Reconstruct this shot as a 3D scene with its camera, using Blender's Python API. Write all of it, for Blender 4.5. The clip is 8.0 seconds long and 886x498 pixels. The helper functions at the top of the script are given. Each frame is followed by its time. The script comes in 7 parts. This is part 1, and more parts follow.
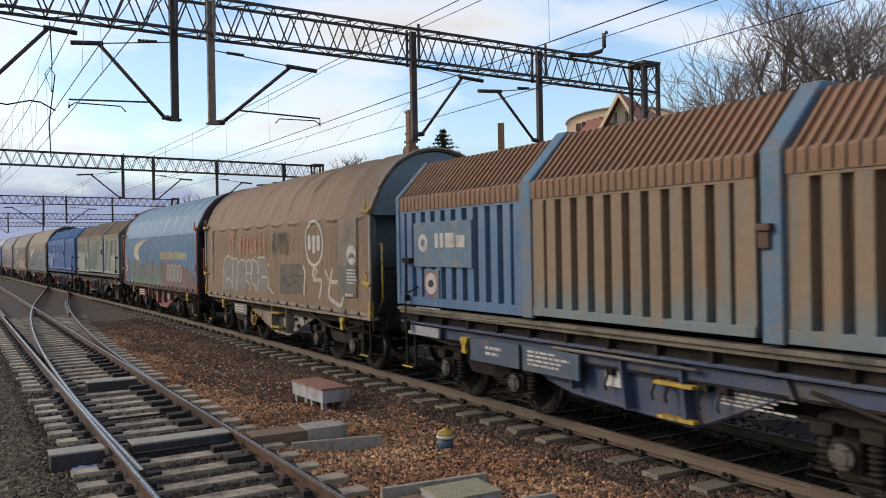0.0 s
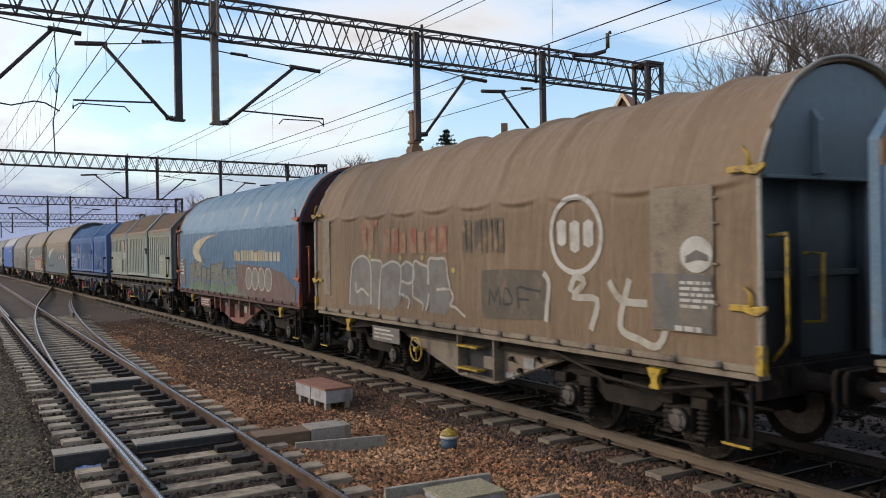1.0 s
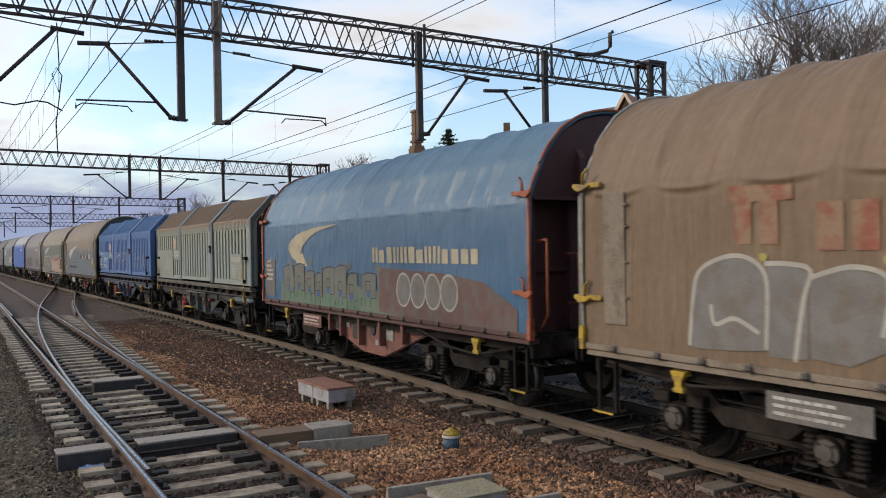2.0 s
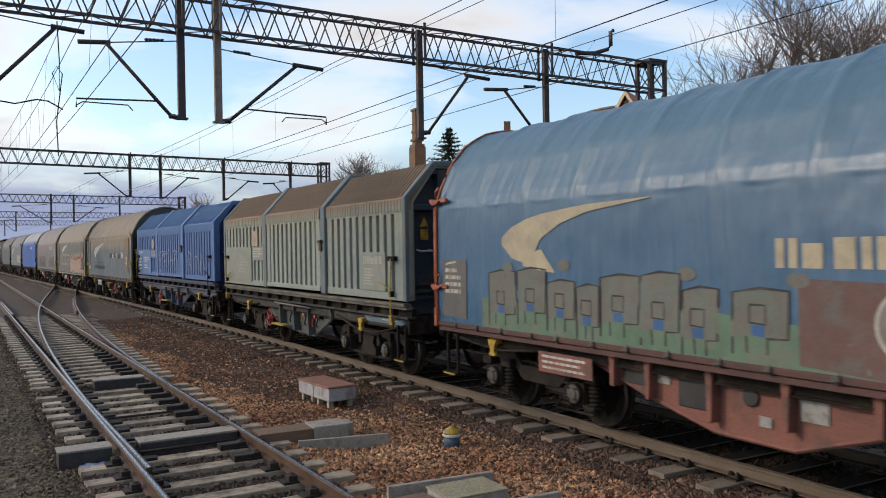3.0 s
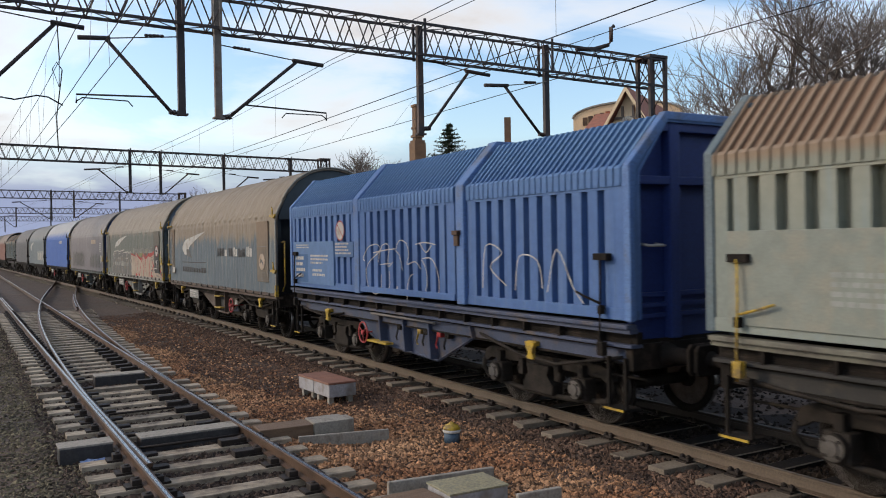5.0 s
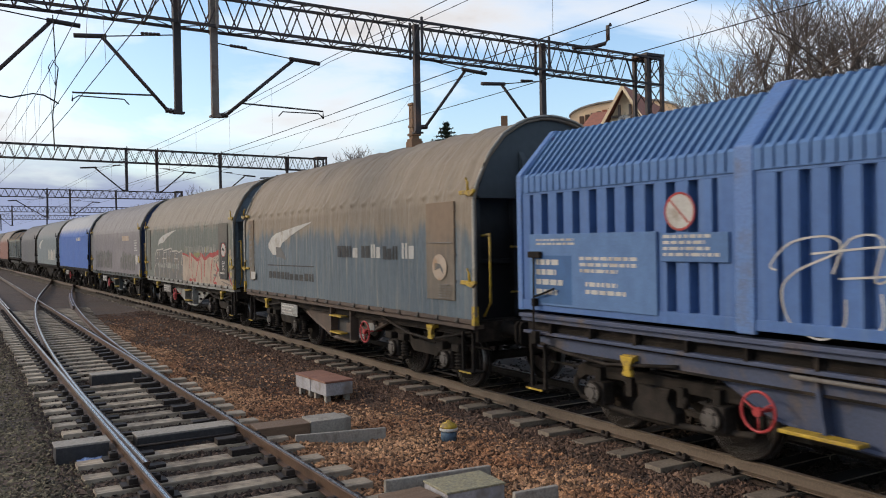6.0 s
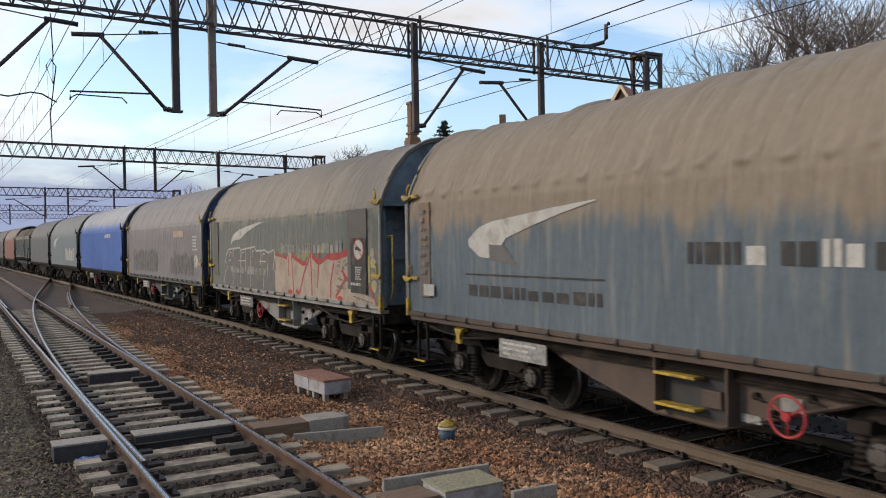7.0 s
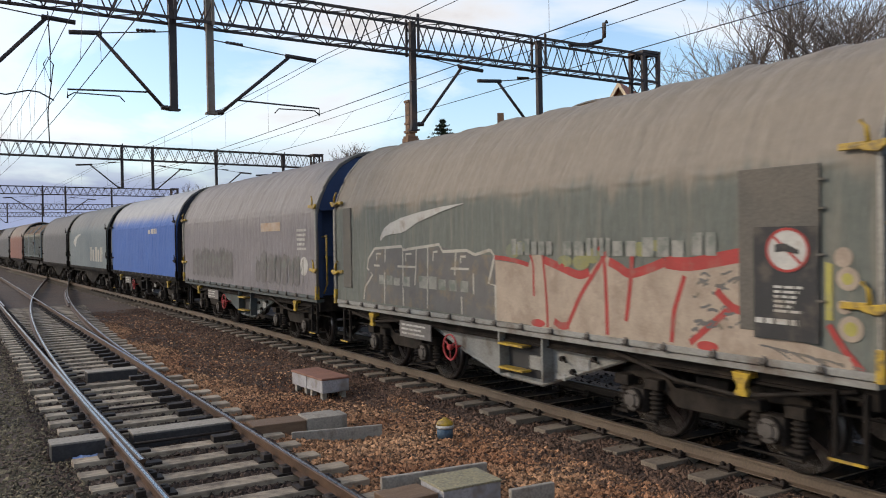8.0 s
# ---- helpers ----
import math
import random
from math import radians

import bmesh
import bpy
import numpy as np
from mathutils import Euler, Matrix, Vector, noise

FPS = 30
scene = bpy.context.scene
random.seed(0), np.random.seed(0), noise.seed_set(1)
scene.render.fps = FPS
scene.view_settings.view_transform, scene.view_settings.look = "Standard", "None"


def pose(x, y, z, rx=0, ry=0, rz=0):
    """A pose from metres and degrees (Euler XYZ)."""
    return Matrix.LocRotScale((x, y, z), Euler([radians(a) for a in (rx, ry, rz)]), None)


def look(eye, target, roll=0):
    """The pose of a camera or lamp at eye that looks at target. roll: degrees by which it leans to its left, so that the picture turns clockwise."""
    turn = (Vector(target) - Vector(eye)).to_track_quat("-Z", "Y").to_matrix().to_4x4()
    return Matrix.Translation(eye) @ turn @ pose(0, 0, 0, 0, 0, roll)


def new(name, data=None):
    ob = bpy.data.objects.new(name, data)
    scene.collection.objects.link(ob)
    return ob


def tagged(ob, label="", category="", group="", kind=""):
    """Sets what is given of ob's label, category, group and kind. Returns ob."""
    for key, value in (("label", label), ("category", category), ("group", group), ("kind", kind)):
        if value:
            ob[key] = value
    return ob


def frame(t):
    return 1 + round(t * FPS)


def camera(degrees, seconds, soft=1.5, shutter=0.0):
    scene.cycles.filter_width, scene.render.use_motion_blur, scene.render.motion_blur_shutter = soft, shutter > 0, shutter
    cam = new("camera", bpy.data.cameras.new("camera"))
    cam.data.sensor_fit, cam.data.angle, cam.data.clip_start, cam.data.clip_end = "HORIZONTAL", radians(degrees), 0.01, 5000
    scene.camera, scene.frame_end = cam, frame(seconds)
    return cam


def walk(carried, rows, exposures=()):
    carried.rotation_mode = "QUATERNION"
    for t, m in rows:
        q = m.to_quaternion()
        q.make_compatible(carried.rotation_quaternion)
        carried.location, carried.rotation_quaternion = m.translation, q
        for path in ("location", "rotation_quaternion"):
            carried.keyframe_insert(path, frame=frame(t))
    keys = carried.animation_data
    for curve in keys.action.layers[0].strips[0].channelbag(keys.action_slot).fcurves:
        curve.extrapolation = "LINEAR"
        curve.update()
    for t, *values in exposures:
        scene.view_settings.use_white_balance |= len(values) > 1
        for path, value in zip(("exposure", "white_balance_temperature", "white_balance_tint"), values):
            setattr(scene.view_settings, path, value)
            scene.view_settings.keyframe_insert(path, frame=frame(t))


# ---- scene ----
# ---------------------------------------------------------------- camera
# hand-held, standing beside the line: (seconds, degrees right of the track's direction, degrees up)
EYE = (0.0, 0.0, 2.368)
SWAY = [(0.0, 30.746, -0.138), (0.5, 30.706, -0.099), (1.0, 30.510, -0.119), (1.5, 30.372, -0.119), (1.7, 30.352, -0.131),
        (2.8, 30.333, -0.205), (3.0, 30.313, -0.237), (3.5, 30.234, -0.355), (4.0, 30.195, -0.453), (4.5, 30.214, -0.473),
        (4.7, 30.240, -0.490), (5.8, 30.470, -0.591), (6.0, 30.510, -0.623), (6.5, 30.569, -0.693), (7.0, 30.628, -0.709),
        (7.5, 30.675, -0.737), (8.0, 30.766, -0.819)]
ROLL = -1.03
cam = camera(56.615, 8.0, soft=1.0, shutter=0.15)
walk(cam, [(t, pose(*EYE, 90 + up, 0, -right) @ pose(0, 0, 0, 0, 0, ROLL)) for t, right, up in SWAY], exposures=[(0.0, 0.02), (4.0, 0.0), (6.0, 0.01), (7.0, 0.04), (8.0, 0.08)])

# ---------------------------------------------------------------- world, sun, exposure
SUN_TURN, SUN_UP = 302.0, 26.0     # degrees clockwise from +y, degrees above the horizon
scene.view_settings.exposure = 0.0


def build_world():
    world = bpy.data.worlds.new("evening_sky")
    world.use_nodes = True
    scene.world = world
    nt = world.node_tree
    nt.nodes.clear()
    N, L = nt.nodes.new, nt.links.new
    out = N("ShaderNodeOutputWorld")
    bg = N("ShaderNodeBackground")
    sky = N("ShaderNodeTexSky")
    sky.sky_type = "NISHITA"
    sky.sun_disc = False
    sky.sun_elevation = radians(SUN_UP)
    sky.sun_rotation = radians(SUN_TURN)
    sky.altitude = 200
    sky.air_density, sky.dust_density, sky.ozone_density = 1.1, 1.8, 2.4
    bg.inputs["Strength"].default_value = 0.175
    # clouds on a flat layer: the direction divided by its height
    tc = N("ShaderNodeTexCoord")
    sep = N("ShaderNodeSeparateXYZ")
    L(tc.outputs["Generated"], sep.inputs[0])
    up = N("ShaderNodeMath"); up.operation = "MAXIMUM"; up.inputs[1].default_value = 0.0
    L(sep.outputs["Z"], up.inputs[0])
    add = N("ShaderNodeMath"); add.operation = "ADD"; add.inputs[1].default_value = 0.22
    L(up.outputs[0], add.inputs[0])
    dx = N("ShaderNodeMath"); dx.operation = "DIVIDE"
    dy = N("ShaderNodeMath"); dy.operation = "DIVIDE"
    L(sep.outputs["X"], dx.inputs[0]); L(add.outputs[0], dx.inputs[1])
    L(sep.outputs["Y"], dy.inputs[0]); L(add.outputs[0], dy.inputs[1])
    comb = N("ShaderNodeCombineXYZ")
    L(dx.outputs[0], comb.inputs[0]); L(dy.outputs[0], comb.inputs[1])
    big = N("ShaderNodeTexNoise")
    big.inputs["Scale"].default_value = 1.15
    big.inputs["Detail"].default_value = 7.0
    big.inputs["Roughness"].default_value = 0.55
    big.inputs["Distortion"].default_value = 0.35
    mp = N("ShaderNodeMapping")
    mp.inputs["Location"].default_value = (3.1, 0.7, 0.0)
    L(comb.outputs[0], mp.inputs["Vector"])
    L(mp.outputs[0], big.inputs["Vector"])
    cover = N("ShaderNodeValToRGB")
    cover.color_ramp.elements[0].position, cover.color_ramp.elements[0].color = 0.45, (0, 0, 0, 1)
    cover.color_ramp.elements[1].position, cover.color_ramp.elements[1].color = 0.66, (1, 1, 1, 1)
    L(big.outputs["Fac"], cover.inputs[0])
    shade = N("ShaderNodeValToRGB")
    e = shade.color_ramp.elements
    e[0].position, e[0].color = 0.50, (7.2, 6.95, 6.7, 1)
    e[1].position, e[1].color = 0.70, (3.85, 3.8, 3.95, 1)
    L(big.outputs["Fac"], shade.inputs[0])
    mix = N("ShaderNodeMixRGB")
    gain = N("ShaderNodeVectorMath"); gain.operation = "SCALE"; gain.inputs["Scale"].default_value = 1.35
    L(sky.outputs[0], gain.inputs[0])
    L(cover.outputs[0], mix.inputs[0]); L(gain.outputs[0], mix.inputs[1]); L(shade.outputs[0], mix.inputs[2])
    # a bank of grey-violet cloud low over the horizon
    bank_h = N("ShaderNodeMapRange")
    bank_h.inputs["From Min"].default_value, bank_h.inputs["From Max"].default_value = 0.125, 0.06
    L(sep.outputs["Z"], bank_h.inputs["Value"])
    low = N("ShaderNodeTexNoise"); low.inputs["Scale"].default_value = 5.0; low.inputs["Detail"].default_value = 5.0
    mp2 = N("ShaderNodeMapping"); mp2.inputs["Scale"].default_value = (1, 1, 3.5)
    L(tc.outputs["Generated"], mp2.inputs["Vector"]); L(mp2.outputs[0], low.inputs["Vector"])
    ramp2 = N("ShaderNodeMapRange"); ramp2.inputs["From Min"].default_value, ramp2.inputs["From Max"].default_value = 0.30, 0.48
    L(low.outputs["Fac"], ramp2.inputs["Value"])
    mul = N("ShaderNodeMath"); mul.operation = "MULTIPLY"
    L(bank_h.outputs[0], mul.inputs[0]); L(ramp2.outputs[0], mul.inputs[1])
    mix2 = N("ShaderNodeMixRGB"); mix2.inputs[2].default_value = (2.0, 2.3, 3.4, 1)
    L(mul.outputs[0], mix2.inputs[0]); L(mix.outputs[0], mix2.inputs[1])
    L(mix2.outputs[0], bg.inputs["Color"]); L(bg.outputs[0], out.inputs["Surface"])
    sun = bpy.data.lights.new("sun", "SUN")
    sun.energy, sun.angle, sun.color = 1.7, radians(6), (1.0, 0.81, 0.61)
    ob = new("sun", sun)
    a, b = radians(SUN_TURN), radians(SUN_UP)
    ob.matrix_world = look((0, 0, 60), Vector((0, 0, 60)) - Vector((math.sin(a) * math.cos(b), math.cos(a) * math.cos(b), math.sin(b))))


build_world()

# ---------------------------------------------------------------- materials


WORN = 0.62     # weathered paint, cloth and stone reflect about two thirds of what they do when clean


def surface(name, c1, c2, scale=2.0, rough=0.75, metal=0.0, bump=0.15, grain=40.0, speck=0.25, stretch=(1, 1, 1), dirt=None, dirt_amount=0.5,
            dirt_scale=1.2, dirt_stretch=(1, 1, 1), spec=0.4, island=0.0, each=0.0):
    """Two colours mixed in large patches, a fine grain over them with relief, and, if given, dirt in patches of its own."""
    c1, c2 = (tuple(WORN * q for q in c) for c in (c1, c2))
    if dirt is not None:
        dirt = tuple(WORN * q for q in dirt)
    m = bpy.data.materials.new(name)
    m.use_nodes = True
    nt = m.node_tree
    N, L = nt.nodes.new, nt.links.new
    b = nt.nodes["Principled BSDF"]
    tc = N("ShaderNodeTexCoord")
    mp = N("ShaderNodeMapping"); mp.inputs["Scale"].default_value = stretch
    L(tc.outputs["Object"], mp.inputs["Vector"])
    n1 = N("ShaderNodeTexNoise"); n1.inputs["Scale"].default_value = scale; n1.inputs["Detail"].default_value = 4.0
    L(mp.outputs[0], n1.inputs["Vector"])
    r1 = N("ShaderNodeMapRange"); r1.inputs["From Min"].default_value, r1.inputs["From Max"].default_value = 0.32, 0.68
    L(n1.outputs["Fac"], r1.inputs["Value"])
    mix = N("ShaderNodeMixRGB")
    mix.inputs[1].default_value, mix.inputs[2].default_value = (*c1, 1), (*c2, 1)
    L(r1.outputs[0], mix.inputs[0])
    last = mix.outputs[0]
    if dirt is not None:
        md = N("ShaderNodeMapping"); md.inputs["Scale"].default_value = dirt_stretch
        L(tc.outputs["Object"], md.inputs["Vector"])
        nd = N("ShaderNodeTexNoise"); nd.inputs["Scale"].default_value = dirt_scale; nd.inputs["Detail"].default_value = 6.0
        nd.inputs["Roughness"].default_value = 0.65
        L(md.outputs[0], nd.inputs["Vector"])
        rd = N("ShaderNodeMapRange"); rd.inputs["From Min"].default_value, rd.inputs["From Max"].default_value = 0.62 - 0.3 * dirt_amount, 0.78 - 0.3 * dirt_amount
        rd.inputs["To Max"].default_value = 0.85
        L(nd.outputs["Fac"], rd.inputs["Value"])
        mx = N("ShaderNodeMixRGB"); mx.inputs[2].default_value = (*dirt, 1)
        L(rd.outputs[0], mx.inputs[0]); L(last, mx.inputs[1])
        last = mx.outputs[0]
    n2 = N("ShaderNodeTexNoise"); n2.inputs["Scale"].default_value = grain; n2.inputs["Detail"].default_value = 3.0
    L(mp.outputs[0], n2.inputs["Vector"])
    r2 = N("ShaderNodeMapRange"); r2.inputs["From Min"].default_value, r2.inputs["From Max"].default_value = 0.25, 0.75
    r2.inputs["To Min"].default_value, r2.inputs["To Max"].default_value = 1 - speck, 1 + speck
    L(n2.outputs["Fac"], r2.inputs["Value"])
    mu = N("ShaderNodeVectorMath"); mu.operation = "SCALE"
    L(last, mu.inputs[0]); L(r2.outputs[0], mu.inputs["Scale"])
    last = mu.outputs[0]
    for amount, node, socket in ((island, "ShaderNodeNewGeometry", "Random Per Island"), (each, "ShaderNodeObjectInfo", "Random")):
        if amount:
            g = N(node)
            rr = N("ShaderNodeMapRange"); rr.inputs["To Min"].default_value, rr.inputs["To Max"].default_value = 1 - amount, 1 + amount
            L(g.outputs[socket], rr.inputs["Value"])
            m2 = N("ShaderNodeVectorMath"); m2.operation = "SCALE"
            L(last, m2.inputs[0]); L(rr.outputs[0], m2.inputs["Scale"])
            last = m2.outputs[0]
    L(last, b.inputs["Base Color"])
    b.inputs["Metallic"].default_value = metal
    b.inputs["Specular IOR Level"].default_value = spec
    rr = N("ShaderNodeMapRange"); rr.inputs["To Min"].default_value, rr.inputs["To Max"].default_value = max(0.05, rough - 0.12), min(1, rough + 0.12)
    L(n2.outputs["Fac"], rr.inputs["Value"]); L(rr.outputs[0], b.inputs["Roughness"])
    if bump:
        bp = N("ShaderNodeBump"); bp.inputs["Strength"].default_value = bump; bp.inputs["Distance"].default_value = 0.02
        L(n2.outputs["Fac"], bp.inputs["Height"]); L(bp.outputs[0], b.inputs["Normal"])
    return m


def banded(name, low, high, z0, z1, wander=0.25, streak=None, streak_amount=0.4, drape=0.0, **kw):
    """Paint or tarpaulin of the colour `low` whose upper part takes the colour `high`, mostly grime, above an uneven
    edge between z0 and z1, and with rain streaks running down."""
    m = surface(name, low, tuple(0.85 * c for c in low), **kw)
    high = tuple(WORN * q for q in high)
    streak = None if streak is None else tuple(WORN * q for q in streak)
    nt = m.node_tree
    N, L = nt.nodes.new, nt.links.new
    b = nt.nodes["Principled BSDF"]
    src = b.inputs["Base Color"].links[0].from_socket
    tc = N("ShaderNodeTexCoord")
    sep = N("ShaderNodeSeparateXYZ"); L(tc.outputs["Object"], sep.inputs[0])
    mp = N("ShaderNodeMapping"); mp.inputs["Scale"].default_value = (0.6, 2.2, 0.35)
    L(tc.outputs["Object"], mp.inputs["Vector"])
    n = N("ShaderNodeTexNoise"); n.inputs["Scale"].default_value = 1.6; n.inputs["Detail"].default_value = 6.0
    L(mp.outputs[0], n.inputs["Vector"])
    a = N("ShaderNodeMath"); a.operation = "MULTIPLY_ADD"; a.inputs[1].default_value = 4 * wander; a.inputs[2].default_value = -2 * wander
    L(n.outputs["Fac"], a.inputs[0])
    s = N("ShaderNodeMath"); s.operation = "ADD"
    L(sep.outputs["Z"], s.inputs[0]); L(a.outputs[0], s.inputs[1])
    r = N("ShaderNodeMapRange"); r.interpolation_type = "SMOOTHSTEP"
    r.inputs["From Min"].default_value, r.inputs["From Max"].default_value = z0, z1
    r.inputs["To Max"].default_value = 0.93
    L(s.outputs[0], r.inputs["Value"])
    mx = N("ShaderNodeMixRGB"); mx.inputs[2].default_value = (*high, 1)
    L(r.outputs[0], mx.inputs[0]); L(src, mx.inputs[1])
    last = mx.outputs[0]
    if streak is not None:
        mp2 = N("ShaderNodeMapping"); mp2.inputs["Scale"].default_value = (1, 7, 0.5)
        L(tc.outputs["Object"], mp2.inputs["Vector"])
        n2 = N("ShaderNodeTexNoise"); n2.inputs["Scale"].default_value = 1.3; n2.inputs["Detail"].default_value = 5.0
        L(mp2.outputs[0], n2.inputs["Vector"])
        r2 = N("ShaderNodeMapRange"); r2.inputs["From Min"].default_value, r2.inputs["From Max"].default_value = 0.52, 0.75
        r2.inputs["To Max"].default_value = streak_amount
        L(n2.outputs["Fac"], r2.inputs["Value"])
        m2 = N("ShaderNodeMixRGB"); m2.inputs[2].default_value = (*streak, 1)
        L(r2.outputs[0], m2.inputs[0]); L(last, m2.inputs[1])
        last = m2.outputs[0]
    g = N("ShaderNodeTexNoise"); g.inputs["Scale"].default_value = 9.0; g.inputs["Detail"].default_value = 5.0
    L(tc.outputs["Object"], g.inputs["Vector"])
    gr = N("ShaderNodeMapRange"); gr.inputs["To Min"].default_value, gr.inputs["To Max"].default_value = 0.82, 1.18
    L(g.outputs["Fac"], gr.inputs["Value"])
    gs = N("ShaderNodeVectorMath"); gs.operation = "SCALE"
    L(last, gs.inputs[0]); L(gr.outputs[0], gs.inputs["Scale"])
    L(gs.outputs[0], b.inputs["Base Color"])
    if drape:       # soft hanging folds of a loose sheet
        mp3 = N("ShaderNodeMapping"); mp3.inputs["Scale"].default_value = (1.0, 4.5, 0.9)
        L(tc.outputs["Object"], mp3.inputs["Vector"])
        n3 = N("ShaderNodeTexNoise"); n3.inputs["Scale"].default_value = 1.7; n3.inputs["Detail"].default_value = 3.0; n3.inputs["Distortion"].default_value = 0.5
        L(mp3.outputs[0], n3.inputs["Vector"])
        bp = N("ShaderNodeBump"); bp.inputs["Strength"].default_value = drape; bp.inputs["Distance"].default_value = 0.05
        L(n3.outputs["Fac"], bp.inputs["Height"])
        old = b.inputs["Normal"].links[0].from_node
        L(bp.outputs[0], old.inputs["Normal"])
    return m


M = {}
M["rail"] = surface("rail_steel_rusty", (0.085, 0.046, 0.027), (0.165, 0.094, 0.056), scale=3, rough=0.6, metal=0.3, bump=0.2)
M["rail_top"] = surface("rail_head_polished", (0.62, 0.60, 0.58), (0.46, 0.44, 0.42), scale=6, rough=0.28, metal=1.0, bump=0.03, stretch=(4, 0.3, 1))
M["rail_dull"] = surface("rail_head_dull", (0.34, 0.28, 0.22), (0.27, 0.22, 0.17), scale=6, rough=0.4, metal=0.5, bump=0.03, stretch=(4, 0.3, 1))
M["rail_plain"] = surface("rail_steel_grey", (0.15, 0.11, 0.077), (0.21, 0.16, 0.115), scale=3, rough=0.6, metal=0.2, bump=0.15)
M["concrete"] = surface("sleeper_concrete", (0.235, 0.19, 0.14), (0.33, 0.27, 0.205), scale=5, rough=0.9, bump=0.35, each=0.18, dirt=(0.16, 0.12, 0.09), dirt_amount=0.35, dirt_scale=6)
M["wood"] = surface("sleeper_wood", (0.44, 0.355, 0.255), (0.62, 0.52, 0.39), scale=4, rough=0.85, bump=0.5, grain=18, stretch=(0.4, 6, 6), each=0.22, dirt=(0.12, 0.09, 0.07), dirt_amount=0.4, dirt_scale=3)
M["fastening"] = surface("fastening_iron", (0.03, 0.023, 0.02), (0.06, 0.045, 0.036), scale=10, rough=0.7, metal=0.4)
M["ballast"] = surface("ballast_bed", (0.075, 0.048, 0.034), (0.12, 0.078, 0.055), scale=0.9, rough=0.95, bump=1.0, grain=32, speck=0.45, dirt=(0.085, 0.065, 0.05), dirt_amount=0.45, dirt_scale=0.5)
M["stone"] = surface("ballast_stone", (0.30, 0.138, 0.066), (0.52, 0.30, 0.16), scale=0.8, rough=0.9, bump=0.3, grain=60, island=0.85)
# near-black stone: the shade under the train is put into its colour
M["shaded_stone"] = surface("stone_shade_black", (0.02, 0.015, 0.012), (0.042, 0.031, 0.024), scale=1.2, rough=0.9, spec=0.15, bump=0.3, grain=60, island=0.6)
M["cinder"] = surface("cinder_dark_brown", (0.115, 0.058, 0.035), (0.18, 0.10, 0.062), scale=1.5, rough=0.95, bump=0.3, grain=60, island=0.7)
M["dusty_stone"] = surface("brake_dust_stone", (0.095, 0.052, 0.034), (0.19, 0.115, 0.075), scale=1.0, rough=0.9, bump=0.3, grain=60, island=0.8)
M["bed_stone"] = surface("dark_brown_stone", (0.05, 0.032, 0.024), (0.11, 0.073, 0.052), scale=1.2, rough=0.9, bump=0.3, grain=60, island=0.7)
M["gravel"] = surface("gravel_brown", (0.13, 0.108, 0.066), (0.215, 0.18, 0.11), scale=1.5, rough=0.95, bump=0.3, grain=60, island=0.75)
M["tarp_edge"] = surface("strap_grey", (0.36, 0.33, 0.28), (0.46, 0.43, 0.36), scale=8, rough=0.7)
M["yellow"] = surface("yellow_paint", (0.66, 0.44, 0.035), (0.54, 0.35, 0.04), scale=6, rough=0.5, bump=0.05, dirt=(0.16, 0.11, 0.06), dirt_amount=0.55, dirt_scale=8)
M["orange"] = surface("orange_paint", (0.50, 0.13, 0.05), (0.42, 0.11, 0.05), scale=6, rough=0.55, bump=0.05, dirt=(0.12, 0.06, 0.04), dirt_amount=0.35, dirt_scale=6)
M["red"] = surface("red_paint", (0.55, 0.05, 0.05), (0.45, 0.05, 0.05), scale=6, rough=0.5, bump=0.05)
M["white"] = surface("white_paint", (0.70, 0.68, 0.62), (0.58, 0.55, 0.49), scale=4, rough=0.7, bump=0.08, dirt=(0.35, 0.31, 0.25), dirt_amount=0.35, dirt_scale=4)
M["black"] = surface("black_paint", (0.03, 0.03, 0.032), (0.05, 0.05, 0.05), scale=4, rough=0.65, bump=0.08)
M["under"] = surface("underframe_grime", (0.014, 0.012, 0.010), (0.032, 0.025, 0.02), scale=3, rough=0.9, spec=0.15, bump=0.3, dirt=(0.08, 0.06, 0.045), dirt_amount=0.25, dirt_scale=3)
M["beam"] = surface("beam_dark_grime", (0.030, 0.030, 0.028), (0.055, 0.05, 0.045), scale=2.5, rough=0.8, bump=0.2, dirt=(0.10, 0.08, 0.06), dirt_amount=0.3, dirt_scale=3)
# rails under and behind the train, shade painted into the steel colour
M["rail_shaded"] = surface("rail_shade_black", (0.03, 0.022, 0.017), (0.05, 0.036, 0.027), scale=3, rough=0.6, bump=0.15)
M["bogie"] = surface("bogie_grime", (0.018, 0.015, 0.012), (0.050, 0.040, 0.032), scale=5, rough=0.85, spec=0.18, bump=0.3)
M["hub"] = surface("axle_hub_grey", (0.12, 0.105, 0.09), (0.07, 0.06, 0.05), scale=9, rough=0.7, bump=0.15)
M["tread"] = surface("wheel_tread", (0.35, 0.33, 0.31), (0.25, 0.22, 0.2), scale=8, rough=0.35, metal=0.9, bump=0.02)
M["steel_dark"] = surface("catenary_steel", (0.045, 0.04, 0.045), (0.08, 0.065, 0.06), scale=3, rough=0.6, metal=0.3, dirt=(0.16, 0.09, 0.06), dirt_amount=0.35, dirt_scale=1.0)
M["steel_light"] = surface("catenary_steel_weathered", (0.22, 0.19, 0.165), (0.30, 0.26, 0.22), scale=3, rough=0.7, metal=0.1, dirt=(0.15, 0.09, 0.06), dirt_amount=0.4, dirt_scale=1.5)
M["wire"] = surface("copper_wire", (0.05, 0.045, 0.04), (0.09, 0.07, 0.06), scale=2, rough=0.5, metal=0.6, bump=0)
